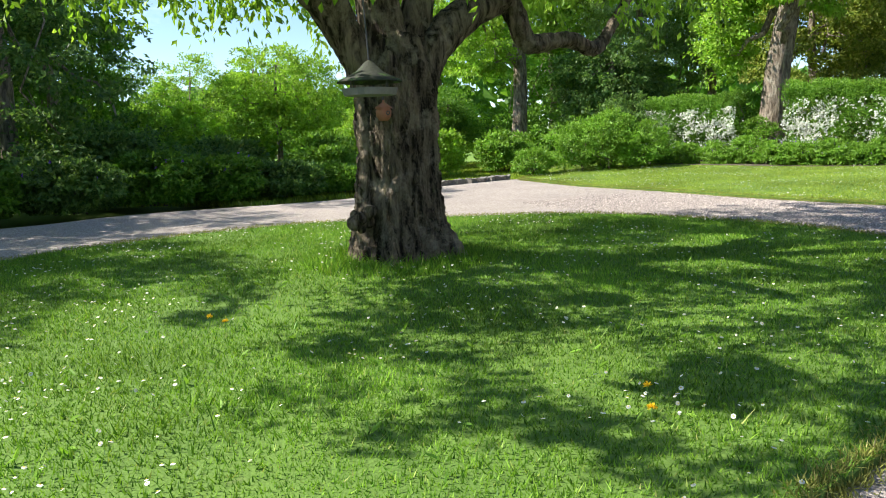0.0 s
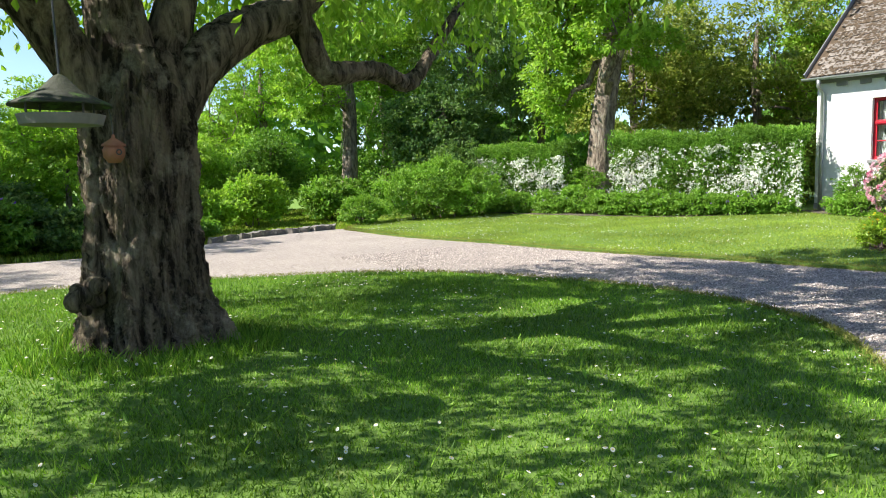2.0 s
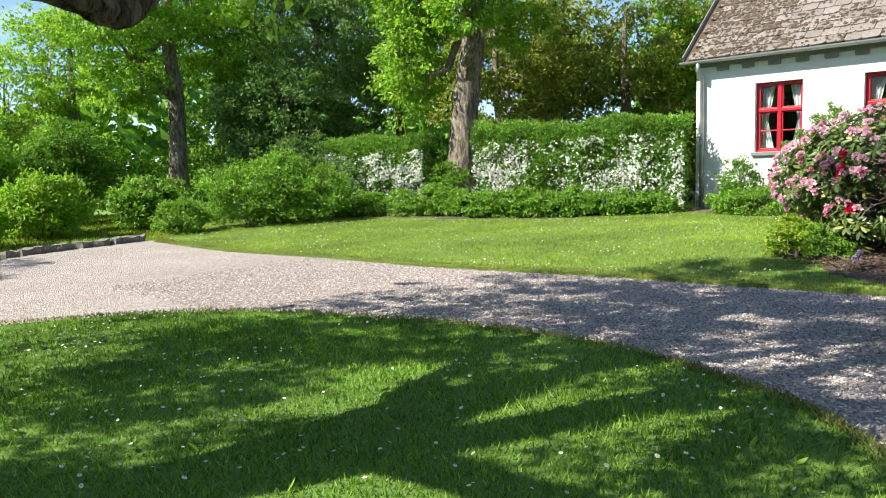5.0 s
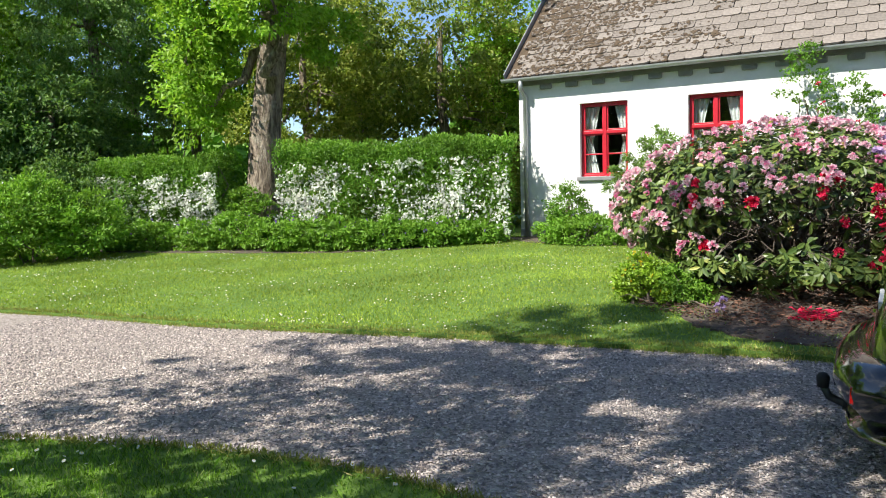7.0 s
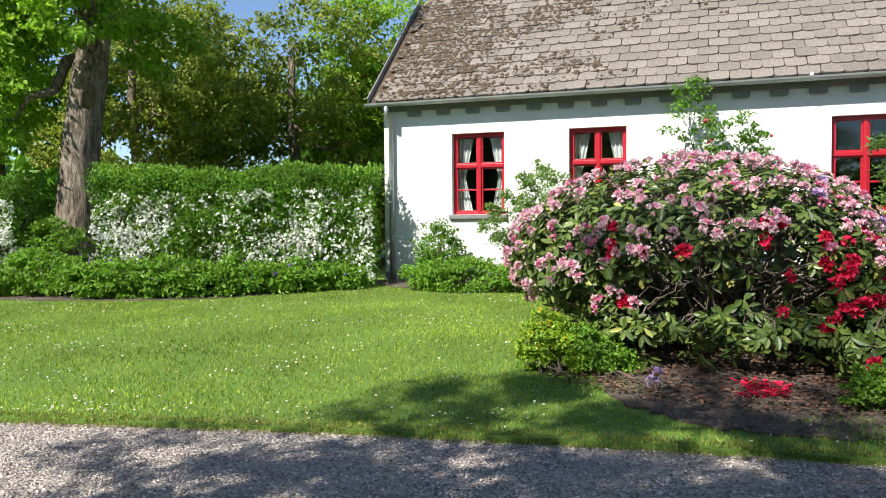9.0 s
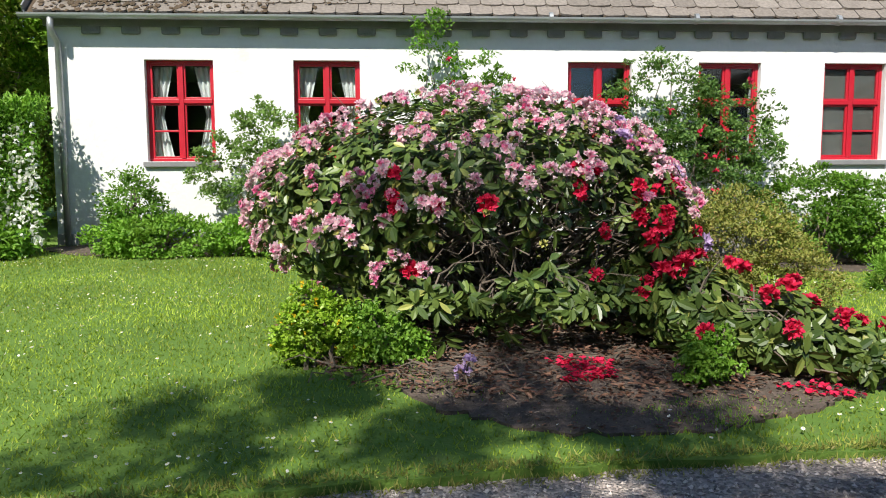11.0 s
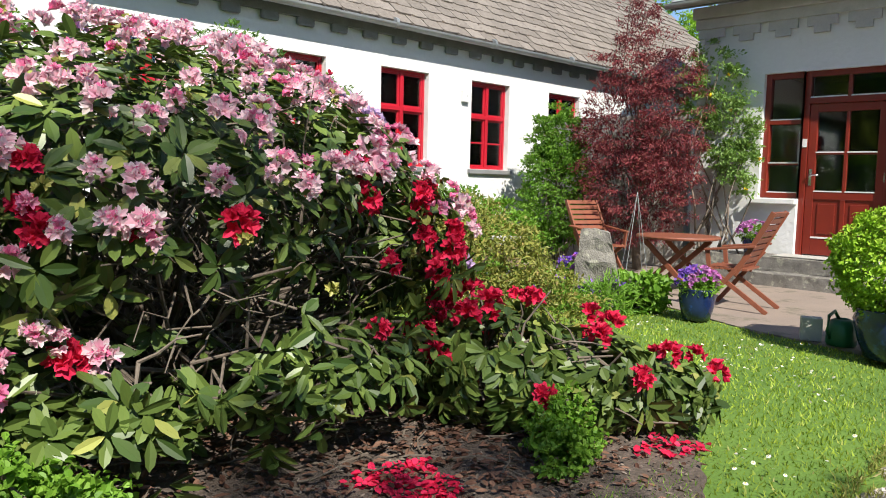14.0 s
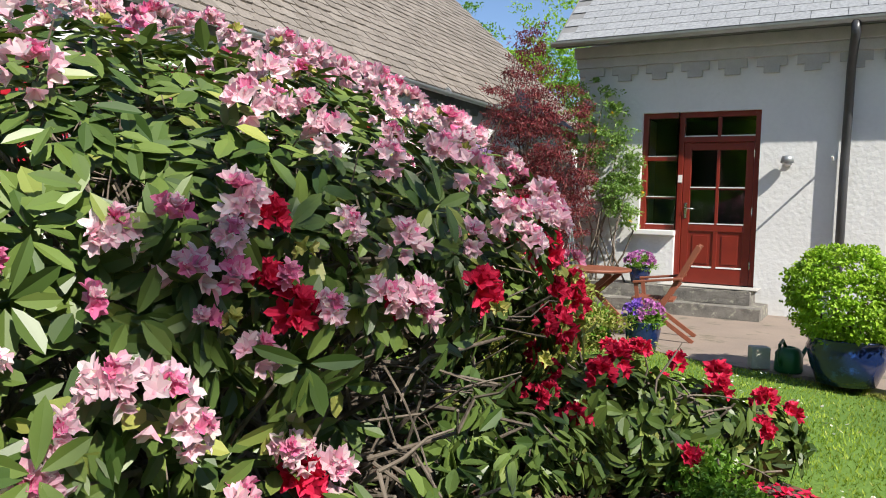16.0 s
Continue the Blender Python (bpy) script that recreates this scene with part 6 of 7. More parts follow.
flower_heads(rhodo, RB, 8, lambda p, d, q: (p[:, 2] > 0.6) & (p[:, 1] < 0.2), LILACS, "lilac flower head", 0.05, 7)
flower_heads(rhodo, RB, 32, lambda p, d, q: (p[:, 1] < -0.2) & (p[:, 1] > -1.1) & (p[:, 0] < 0.2) & (p[:, 2] < 1.25), REDS, "crimson flower head", -0.03, 8)
flower_heads(rhodo, RB, 18, lambda p, d, q: (p[:, 1] < 0.8) & (p[:, 0] < -0.4) & (p[:, 2] < 1.2), REDS, "crimson flower head", 0.0, 9)
p, d = surface(RB, 60, r, 0.6)
part("bud", trusses(p + d * 0.07, d, r, 4, 0.026, 0.012), M_BUD, rhodo, "yellow-green leaf buds")

# low red rhododendron
low = thing("low_rhododendron", "low spreading rhododendron with bright red flowers", "bush", (13.95, 4.5, float(ground_z(13.95, 4.5))))
LB = [(-0.42, -0.42, 0.15, 0.26, 0.26, 0.19), (-0.12, -0.08, 0.24, 0.36, 0.36, 0.27), (0.15, 0.3, 0.32, 0.4, 0.36, 0.32), (-0.25, -0.22, 0.2, 0.3, 0.33, 0.22)]
wg = Geo()
p, d = surface(LB, 40, r, 0.05)
rhodo_branches(wg, (0.2, 0.2, -0.03), p, r, 0.014)
part("branch_tangle", wg, M_TWIG, low)
p, d = surface(LB, 210, r, 0.06)
part("leaves", whorls(p - d * 0.03, d, r, 9, 0.11), M_RHODO, low, "leathery green leaves")
flower_heads(low, LB, 24, lambda p, d, q: p[:, 0] < 0.6, REDS, "bright red flower head", 0.045, 12, 0.22)

bush("golden_shrub", "dense golden-green small-leaved shrub beside the rhododendron", 14.95, 4.1, [(0, 0, 0.55, 0.55, 0.5, 0.5), (-0.15, 0.2, 0.7, 0.42, 0.42, 0.38), (-0.42, -0.15, 0.35, 0.4, 0.38, 0.34)], 430, 40, 0.035, 0.016, M_GOLD, 0.10, "shrub", seed=101)
bush("yellow_herb", "fresh yellow-green herb with small yellow flowers", 14.12, 7.3, [(0, 0, 0.24, 0.2, 0.22, 0.22), (-0.06, 0.2, 0.2, 0.17, 0.16, 0.2), (0.08, 0.12, 0.38, 0.13, 0.14, 0.14), (-0.05, -0.2, 0.14, 0.16, 0.16, 0.14)], 300, 24, 0.027, 0.022, M_BOX, 0.06, "herb", [(60, 0.02, M_YELLOW, 0.12, 0.7)], 14, seed=102, oval=True, shell=0.3)
bush("green_herb", "leafy green herb beside the yellow-green one", 14.0, 6.92, [(0, 0, 0.17, 0.2, 0.2, 0.17), (0.1, -0.16, 0.13, 0.16, 0.16, 0.13), (0.05, 0.12, 0.28, 0.12, 0.14, 0.13)], 170, 22, 0.031, 0.025, M_HERB, 0.065, "herb", None, 10, seed=104, oval=True, shell=0.3)
bush("green_herb", "small soft green herb in the soil bed", 13.55, 4.95, [(0, 0, 0.15, 0.17, 0.18, 0.15), (-0.08, 0.1, 0.12, 0.12, 0.12, 0.12), (0.05, -0.06, 0.26, 0.09, 0.1, 0.1)], 110, 20, 0.028, 0.022, M_HERB, 0.05, "herb", None, 9, seed=103, oval=True, shell=0.3)
lf = thing("fallen_truss", "pale lilac flower head low over the soil", "flower", (13.5, 6.42, float(ground_z(13.5, 6.42)) + 0.02))
part("stem", Geo().tube([(0, 0, 0), (0.02, 0.02, 0.08), (0.0, 0.0, 0.15)], 0.006, 6), M_TWIG, lf)
part("petals", trusses(np.array([[0, 0, 0.15], [0.03, 0.04, 0.08]]), np.tile([0, 0, 1.0], (2, 1)), r, 9, 0.032, 0.04), M_LILAC, lf)

# leaf litter, fallen petals and dead sticks on the soil
def strewn(poly, n, size, lift, seed, flat=0.15, broad=0.4):
    q = np.random.default_rng(seed)
    x, y = scatter(poly, n, q)
    z = ground_z(x, y) + 0.03 + q.uniform(0, lift, n)
    ax = q.normal(size=(n, 3)) * [1, 1, flat]
    return Geo().leaves(np.stack([x, y, z], 1), ax, size * q.uniform(0.5, 1.3, n), size * broad, True, 0.15, q, side=np.tile([0, 0, 1.0], (n, 1)) + q.normal(0, 0.3, (n, 3)))


UNDER = [(13.6, 7.2), (13.3, 6.4), (13.2, 5.4), (13.4, 4.6), (14.2, 4.2), (16, 4.6), (16.3, 7), (15, 7.8)]
tagged(part("leaf_litter", strewn(UNDER, 4200, 0.055, 0.03, 5), M_LITTER), "brown dead leaves on the soil", "dead leaves", kind="stuff")
tagged(part("leaf_litter", strewn(BED, 1800, 0.05, 0.006, 6), M_LITTER), "brown dead leaves on the soil", "dead leaves", kind="stuff")
tagged(part("bark_chips", strewn(BED, 9000, 0.022, 0.008, 16, 0.3, 0.45), M_CHIPS), "small pale bits of bark and husk on the soil", "litter", kind="stuff")
tagged(part("fallen_petals", strewn([(13.5, 5.9), (13.6, 5.5), (13.9, 5.45), (13.95, 5.9), (13.7, 5.75)], 260, 0.038, 0.022, 7, 0.3, 0.8), M_REDPET), "fallen red petals on the soil", "petals", kind="stuff")
tagged(part("fallen_petals", strewn([(13.2, 4.35), (13.25, 4.15), (13.5, 4.3), (13.4, 4.6)], 60, 0.042, 0.02, 8, 0.15, 0.8), M_REDPET), "fallen red petals on the soil", "petals", kind="stuff")
sx, sy = scatter(UNDER, 170, r)
sg = Geo()
for x, y in zip(sx, sy):
    a, L = r.uniform(0, 6.28), r.uniform(0.12, 0.5)
    z = float(ground_z(x, y)) + 0.035
    sg.tube(limb_path((x, y, z), (x + L * math.cos(a), y + L * math.sin(a), z + r.uniform(0, 0.06)), 5, 0.1, r), np.linspace(0.006, 0.003, 5), 5)
tagged(part("dead_sticks", sg, M_TWIG), "thin dead sticks lying under the rhododendron", "sticks", kind="stuff")

# ---- plants at the house wall ----
wallp = [
    ("climbing_rose", "tall rose against the white wall with red blooms", 19.35, 6.0, [(0, 0.3, 2.1, 0.16, 0.3, 0.85), (0, -0.3, 1.6, 0.2, 0.4, 0.8), (0, 0, 1.0, 0.25, 0.6, 0.6)], 120, M_MID, [(10, 0.05, M_REDPET, 1.0, 3)]),
    ("climbing_rose", "broad rose bush against the wall with red blooms", 19.15, 2.9, [(0, 0.4, 1.9, 0.3, 0.6, 0.6), (0, -0.4, 1.6, 0.3, 0.7, 0.6), (-0.1, 0, 1.0, 0.45, 1.1, 0.7)], 260, M_DEEP, [(14, 0.06, M_REDPET, 0.8, 3)]),
    ("climbing_rose", "grey-green rose under the window", 19.25, 8.6, [(0, 0.2, 0.9, 0.3, 0.55, 0.55), (0, -0.1, 1.35, 0.2, 0.35, 0.45), (0, -0.9, 0.8, 0.25, 0.3, 0.5)], 130, M_BIRCH, None),
    ("wall_plant", "feathery green plant by the wall", 19.2, 10.2, [(0, 0, 0.5, 0.25, 0.3, 0.45)], 60, M_MID, None),
    ("wall_plant", "low grey-green herbs along the wall", 18.85, 9.7, [(0, 0, 0.2, 0.35, 0.8, 0.25)], 120, M_HERB, None),
    ("wall_plant", "low green herbs along the wall", 18.8, 8.0, [(0, 0, 0.25, 0.35, 0.9, 0.28)], 130, M_HERB, None),
    ("wall_shrub", "dense green shrub under the windows", 19.0, 0.9, [(0, 0.3, 0.7, 0.45, 0.7, 0.55), (0, -0.6, 0.6, 0.45, 0.7, 0.5)], 240, M_MID, None),
    ("wall_shrub", "bright green leafy plants by the terrace", 18.6, -0.4, [(0, 0, 0.5, 0.4, 0.6, 0.45), (-0.2, 0.6, 0.4, 0.4, 0.4, 0.35)], 170, M_HERB, None),
    ("wall_shrub", "tall green climber before the fence", 18.7, -1.9, [(0, 0, 1.0, 0.4, 0.6, 0.8), (0.1, -0.1, 1.75, 0.3, 0.4, 0.5)], 240, M_MID, None),
    ("climbing_rose", "pale leafy rose on the white wall beside the door", 16.75, -2.75, [(-0.35, 0, 1.9, 0.3, 0.18, 0.6), (0.0, 0, 2.5, 0.35, 0.18, 0.6), (-0.5, 0.05, 1.5, 0.25, 0.18, 0.4)], 90, M_BIRCH, [(8, 0.04, M_YELLOW, 1, 3)]),
]
for k, (nm, lb, x, y, bl, c, m, fl) in enumerate(wallp):
    bl = [(a, b, c_ * 1.06, d_ * 1.15, e_ * 1.2, f_ * 1.1) for a, b, c_, d_, e_, f_ in bl]
    bush(nm, lb, x, y, bl, int(c * 1.8), 32, 0.06, 0.036, m, 0.13, "rose" if "rose" in nm else "shrub", fl, 12, seed=120 + k, z=0.075 if y < 0.2 else None)
maple = thing("red_maple", "feathery dark red Japanese maple by the terrace", "tree", (17.5, -2.3, 0.07))
mr = np.random.default_rng(9)
part("trunk", Geo().tube([(0, 0, 0), (0.05, 0, 0.5), (0, 0.05, 1.1), (0.1, 0, 2.0), (0.05, 0, 3.0)], [0.07, 0.06, 0.05, 0.035, 0.012], 9), M_TWIG, maple, smooth=True)
MB = [(0, 0.2, 1.15, 0.95, 0.8, 0.8), (0.25, 0.15, 2.1, 0.8, 0.65, 0.75), (0.1, 0.1, 3.0, 0.6, 0.5, 0.7), (-0.6, 0.3, 1.8, 0.6, 0.55, 0.65), (0.1, 0, 3.75, 0.3, 0.3, 0.4), (-0.4, 0.2, 2.7, 0.5, 0.4, 0.5)]
for k in range(26):
    b = MB[k % len(MB)]
    lg = Geo()
    lg.tube(limb_path((0.03, 0, mr.uniform(0.3, 1.8)), np.array(b[:3]) + in_ball(1, mr)[0] * np.array(b[3:]), 6, 0.1, mr), np.linspace(0.018, 0.004, 6), 5, seed=k)
    part("limb", lg, M_TWIG, maple)
part("crown", foliage(MB, 700, 45, 0.055, 0.018, 0.16, 0.5, mr, shell=0.35), M_MAPLE, maple)


# ---- terrace things ----
def glazed_pot(name, label, loc, rim, base, h, group=""):
    t = thing(name, label, "plant pot", loc, group=group)
    part("pot", Geo().lathe([(0, 0), (base, 0), (base + (rim - base) * 0.55, h * 0.35), (rim * 0.99, h * 0.75), (rim * 0.93, h * 0.9), (rim, h * 0.96), (rim, h), (rim * 0.9, h), (rim * 0.88, h * 0.85)], 32), M_GLAZE, t, smooth=True)
    part("soil", Geo().lathe([(0, h * 0.86), (rim * 0.89, h * 0.86)], 24), M_SOIL, t)
    return t


def pansies(loc, rad, h, mats, seed, label):
    r = np.random.default_rng(seed)
    b = thing("pansies", label, "flowers", loc)
    part("leaves", foliage([(0, 0, h * 0.3, rad, rad, h * 0.45)], 60, 20, 0.05, 0.02, 0.06, 0, r), M_HERB, b)
    for m, sg in mats:
        n = 26
        d = r.normal(size=(n, 3))
        d[:, 2] = abs(d[:, 2])
        d[:, 0] = sg * abs(d[:, 0]) if sg else d[:, 0]
        d /= np.linalg.norm(d, axis=1)[:, None]
        p = d * [rad * 1.1, rad * 1.1, h * 0.6] + [0, 0, h * 0.4]
        part("blossom", trusses(p, d, r, 3, 0.035, 0.02), m, b)


glazed_pot("glazed_pot", "blue glazed pot on the terrace edge", (14.9, 1.02, 0.09), 0.17, 0.12, 0.29, "blue glazed pots")
pansies((14.9, 1.02, 0.34), 0.16, 0.22, ((M_BLUEPET, 1), (M_MAGENTA, -1)), 1, "violet and pink pansies in a blue pot")
glazed_pot("glazed_pot", "blue glazed pot behind the standing stone", (16.35, 0.85, 0.09), 0.2, 0.14, 0.24, "blue glazed pots")
pansies((16.35, 0.85, 0.3), 0.2, 0.24, ((M_BLUEPET, 1), (M_MAGENTA, -1)), 2, "violet pansies in a blue pot")
glazed_pot("glazed_pot", "dark pot on the entrance step", (15.9, -2.55, 0.43), 0.15, 0.11, 0.22, "blue glazed pots")
pansies((15.9, -2.55, 0.62), 0.18, 0.24, ((M_MAGENTA, 0), (M_MAGENTA, 0)), 3, "magenta flowers in a dark pot")
big = glazed_pot("glazed_pot", "large blue glazed tub on the terrace", (13.18, 1.3, 0.08), 0.31, 0.22, 0.37, "blue glazed pots")
bush("box_ball", "large clipped ball of bright green box in a tub", 13.2, 1.3, [(0, 0, 0.36, 0.42, 0.42, 0.38), (0.04, 0.03, 0.42, 0.39, 0.39, 0.36), (-0.04, 0, 0.26, 0.41, 0.41, 0.28)], 520, 24, 0.034, 0.024, M_BOX, 0.075, "bush", seed=140, oval=True, shell=0.85, z=0.40)

table = thing("garden_table", "round reddish hardwood folding garden table", "table", (15.95, -0.55, 0.075))
part("tabletop", Geo().lathe([(0, 0.63), (0.44, 0.63), (0.47, 0.64), (0.475, 0.655), (0.465, 0.668), (0, 0.67)], 40), M_TEAK, table, smooth=False)
for sy in (-0.24, 0.24):
    part("leg", Geo().bar((-0.36, sy, 0.02), (0.3, sy, 0.615), 0.03, 0.06), M_TEAK, table, bevel=0.005)
    part("leg", Geo().bar((0.36, sy * 0.85, 0.02), (-0.3, sy * 0.85, 0.615), 0.03, 0.06), M_TEAK, table, bevel=0.005)
for x, w in ((-0.33, 0.45), (0.33, 0.38)):
    part("stretcher", Geo().box(x - 0.02, x + 0.02, -w / 2, w / 2, 0.04, 0.09), M_TEAK, table)


def folding_chair(label, loc, rz):
    c = thing("garden_chair", label, "chair", loc, rz, "chairs round the garden table")
    for s in (-0.26, 0.26):
        part("back_post", Geo().bar((-0.02, s, 0.36), (-0.36, s, 1.0), 0.028, 0.05), M_TEAK, c, bevel=0.004)
        part("leg", Geo().bar((0.3, s * 1.02, 0.0), (-0.16, s * 1.02, 0.58), 0.026, 0.045), M_TEAK, c, bevel=0.004)
        part("leg", Geo().bar((-0.34, s * 0.9, 0.0), (0.26, s * 0.9, 0.42), 0.026, 0.045), M_TEAK, c, bevel=0.004)
        part("armrest", Geo().bar((-0.22, s * 1.13, 0.66), (0.28, s * 1.13, 0.60), 0.055, 0.025), M_TEAK, c, bevel=0.008)
        part("arm_post", Geo().bar((0.22, s * 1.1, 0.38), (0.25, s * 1.1, 0.6), 0.026, 0.04), M_TEAK, c)
    for k in range(8):
        x = -0.13 + k * 0.055
        part("seat_slat", Geo().box(x, x + 0.045, -0.23, 0.23, 0.405, 0.425), M_TEAK, c)
    for k in range(9):
        t = 0.12 + k * 0.105
        o = part("back_slat", Geo().box(-0.01, 0.01, -0.245, 0.245, -0.026, 0.026), M_TEAK, c)
        o.matrix_basis = pose(-0.02 - 0.34 * t, 0, 0.36 + 0.64 * t, 0, -28, 0)
    return c


folding_chair("reddish folding garden chair facing the round table", (14.98, -0.05, 0.08), 8)
folding_chair("reddish folding garden chair behind the standing stone", (17.45, -1.15, 0.08), 165)

st = part("standing_stone", rough_block(0.44, 0.22, 0.8, 7, 0.05, 7), M_STONE)
st.matrix_basis = pose(15.85, 1.25, 0.47, 3, 4, 30)
for v in st.data.vertices:
    k = max(0.0, v.co.z + 0.1)
    v.co.x *= 1 - 0.75 * k
    v.co.z += 0.09 * v.co.x - 2.2 * (v.co.x - 0.03) ** 2 * max(0.0, v.co.z + 0.15)
tagged(st, "grey rough standing stone at the lawn edge", "stone")
bowl = thing("hanging_bowl", "shallow plant bowl hung on thin wires", "plant bowl", (15.75, 0.72, 0.09))
part("bowl", Geo().lathe([(0, 0.0), (0.12, 0.0), (0.18, 0.08), (0.2, 0.14), (0.18, 0.14), (0.16, 0.09), (0, 0.08)], 24), M_CONCRETE, bowl, smooth=True)
for k in range(4):
    a = k * 1.571
    part("wire", Geo().tube([(0.19 * math.cos(a), 0.19 * math.sin(a), 0.14), (0, 0, 1.15)], 0.003, 5), M_ZINC, bowl)
logs = [(17.15, 1.1, 0.12, 0.46), (16.95, 1.28, 0.11, 0.42), (17.0, 0.9, 0.1, 0.3)]
for x, y, rad, h in logs:
    o = part("log_stump", Geo().lathe([(0, 0), (rad * 1.05, 0), (rad, h * 0.3), (rad * 0.97, h * 0.8), (rad, h), (0, h)], 18), M_LOG, smooth=False)
    o.location = (x, y, 0.09)
    tagged(o, "upright weathered log used as plant stand", "log", "upright logs")
bw = thing("stone_bowl", "pale stone bowl standing on a log", "bowl", (17.15, 1.1, 0.552))
part("bowl", Geo().lathe([(0, 0), (0.1, 0), (0.16, 0.06), (0.19, 0.15), (0.17, 0.15), (0.14, 0.08), (0, 0.07)], 24), M_CONCRETE, bw, smooth=True)
part("soil", Geo().lathe([(0, 0.12), (0.165, 0.12)], 20), M_SOIL, bw)
crate = thing("wooden_basket", "low slatted wooden planter on the terrace", "planter", (16.75, 0.95, 0.09))
for k in range(4):
    part("slat", Geo().box(-0.16, 0.16, -0.125, -0.11, 0.01 + k * 0.055, 0.055 + k * 0.055), M_TEAK, crate)
    part("slat", Geo().box(-0.16, 0.16, 0.11, 0.125, 0.01 + k * 0.055, 0.055 + k * 0.055), M_TEAK, crate)
for sx in (-0.16, 0.145):
    part("end_board", Geo().box(sx, sx + 0.015, -0.109, 0.109, 0.0, 0.22), M_TEAK, crate)
can = thing("watering_can", "green plastic watering can on the terrace", "watering can", (13.62, 1.12, 0.08), 60)
part("body", Geo().lathe([(0, 0), (0.105, 0), (0.115, 0.02), (0.11, 0.16), (0.085, 0.2), (0.05, 0.215), (0.04, 0.2)], 20), M_GREENPL, can, smooth=True)
part("handle", Geo().tube([(0.0, -0.03, 0.2), (0.05, -0.03, 0.27), (0.13, 0, 0.24), (0.14, 0, 0.12), (0.11, 0, 0.06)], 0.014, 8), M_GREENPL, can, smooth=True)
part("spout", Geo().tube([(-0.1, 0, 0.05), (-0.2, 0, 0.15), (-0.28, 0, 0.24)], [0.025, 0.018, 0.014], 10), M_GREENPL, can, smooth=True)
tub = part("plastic_box", Geo().box(-0.08, 0.08, -0.06, 0.06, 0, 0.19), M_CONCRETE, bevel=0.012)
tub.matrix_basis = pose(13.86, 1.1, 0.08, 0, 0, 25)
tagged(tub, "pale grey box beside the watering can", "box")
bush("border_plant", "bright green tuft of leaves by the standing stone", 15.5, 1.0, [(0, 0, 0.18, 0.25, 0.22, 0.2)], 60, 24, 0.07, 0.045, M_HERB, 0.08, "plant", None, 5, seed=150, oval=True)
for k, (x, y) in enumerate([(15.95, 1.7), (16.3, 1.5), (15.6, 1.4), (16.7, 1.7)]):
    bush("border_plant", "grassy border plant with violet flowers", x, y, [(0, 0, 0.16, 0.26, 0.2, 0.18)], 50, 26, 0.11, 0.014, M_HERB, 0.09, "plant", [(7, 0.04, M_BLUEPET, 0.15, 0.5)], 4, seed=160 + k, group="plants round the standing stone")

# ---- parked car ----
car = thing("car", "shiny black car parked on the gravel", "car", (10.62, 3.0, -0.065))
prof = [(-2.12, 0.42), (-2.13, 0.62), (-2.0, 0.78), (-1.0, 0.98), (-0.35, 1.38), (0.5, 1.46), (1.4, 1.40), (1.85, 1.08), (2.05, 0.92), (2.14, 0.62), (2.12, 0.36), (1.9, 0.24), (-1.9, 0.22)]
P = smooth_closed(prof, 5)
g = Geo()
n = len(P)
cols = []
for k, u in enumerate(np.linspace(-1, 1, 13)):
    inset = 1 - 0.10 * abs(u) ** 5
    wid = 0.86 * np.sign(u) * (1 - (1 - abs(u)) ** 1.0)
    tum = np.where(P[:, 1] > 0.95, 1 - 0.26 * (P[:, 1] - 0.95) / 0.5, 1.0)
    cols.append(np.column_stack([wid * tum, P[:, 0] * inset, 0.8 + (P[:, 1] - 0.8) * (1 - 0.03 * abs(u) ** 6)]))
V = np.concatenate(cols)
F = [(k * n + i, k * n + (i + 1) % n, (k + 1) * n + (i + 1) % n, (k + 1) * n + i) for k in range(12) for i in range(n)]
g.add(V, np.array(F))
g.f.append(np.arange(n)[None])
g.f.append((np.arange(n) + 12 * n)[None, ::-1])
body = part("body", g, M_CARBODY, car, smooth=True)
part("bumper", Geo().tube([(-0.84, 1.85, 0.5), (-0.74, 2.06, 0.49), (-0.4, 2.15, 0.48), (0, 2.17, 0.48), (0.4, 2.15, 0.48), (0.74, 2.06, 0.49), (0.84, 1.85, 0.5)], 0.14, 14), M_CARBODY, car, "black plastic rear bumper", smooth=True)
part("rear_window", Geo().add([(-0.56, 1.52, 1.33), (0.56, 1.52, 1.33), (0.66, 1.86, 1.06), (-0.66, 1.86, 1.06), (-0.56, 1.56, 1.35), (0.56, 1.56, 1.35), (0.66, 1.9, 1.08), (-0.66, 1.9, 1.08)], [(0, 1, 2, 3), (7, 6, 5, 4), (0, 4, 5, 1), (1, 5, 6, 2), (2, 6, 7, 3), (3, 7, 4, 0)]), M_CARGLASS, car, "dark rear window")
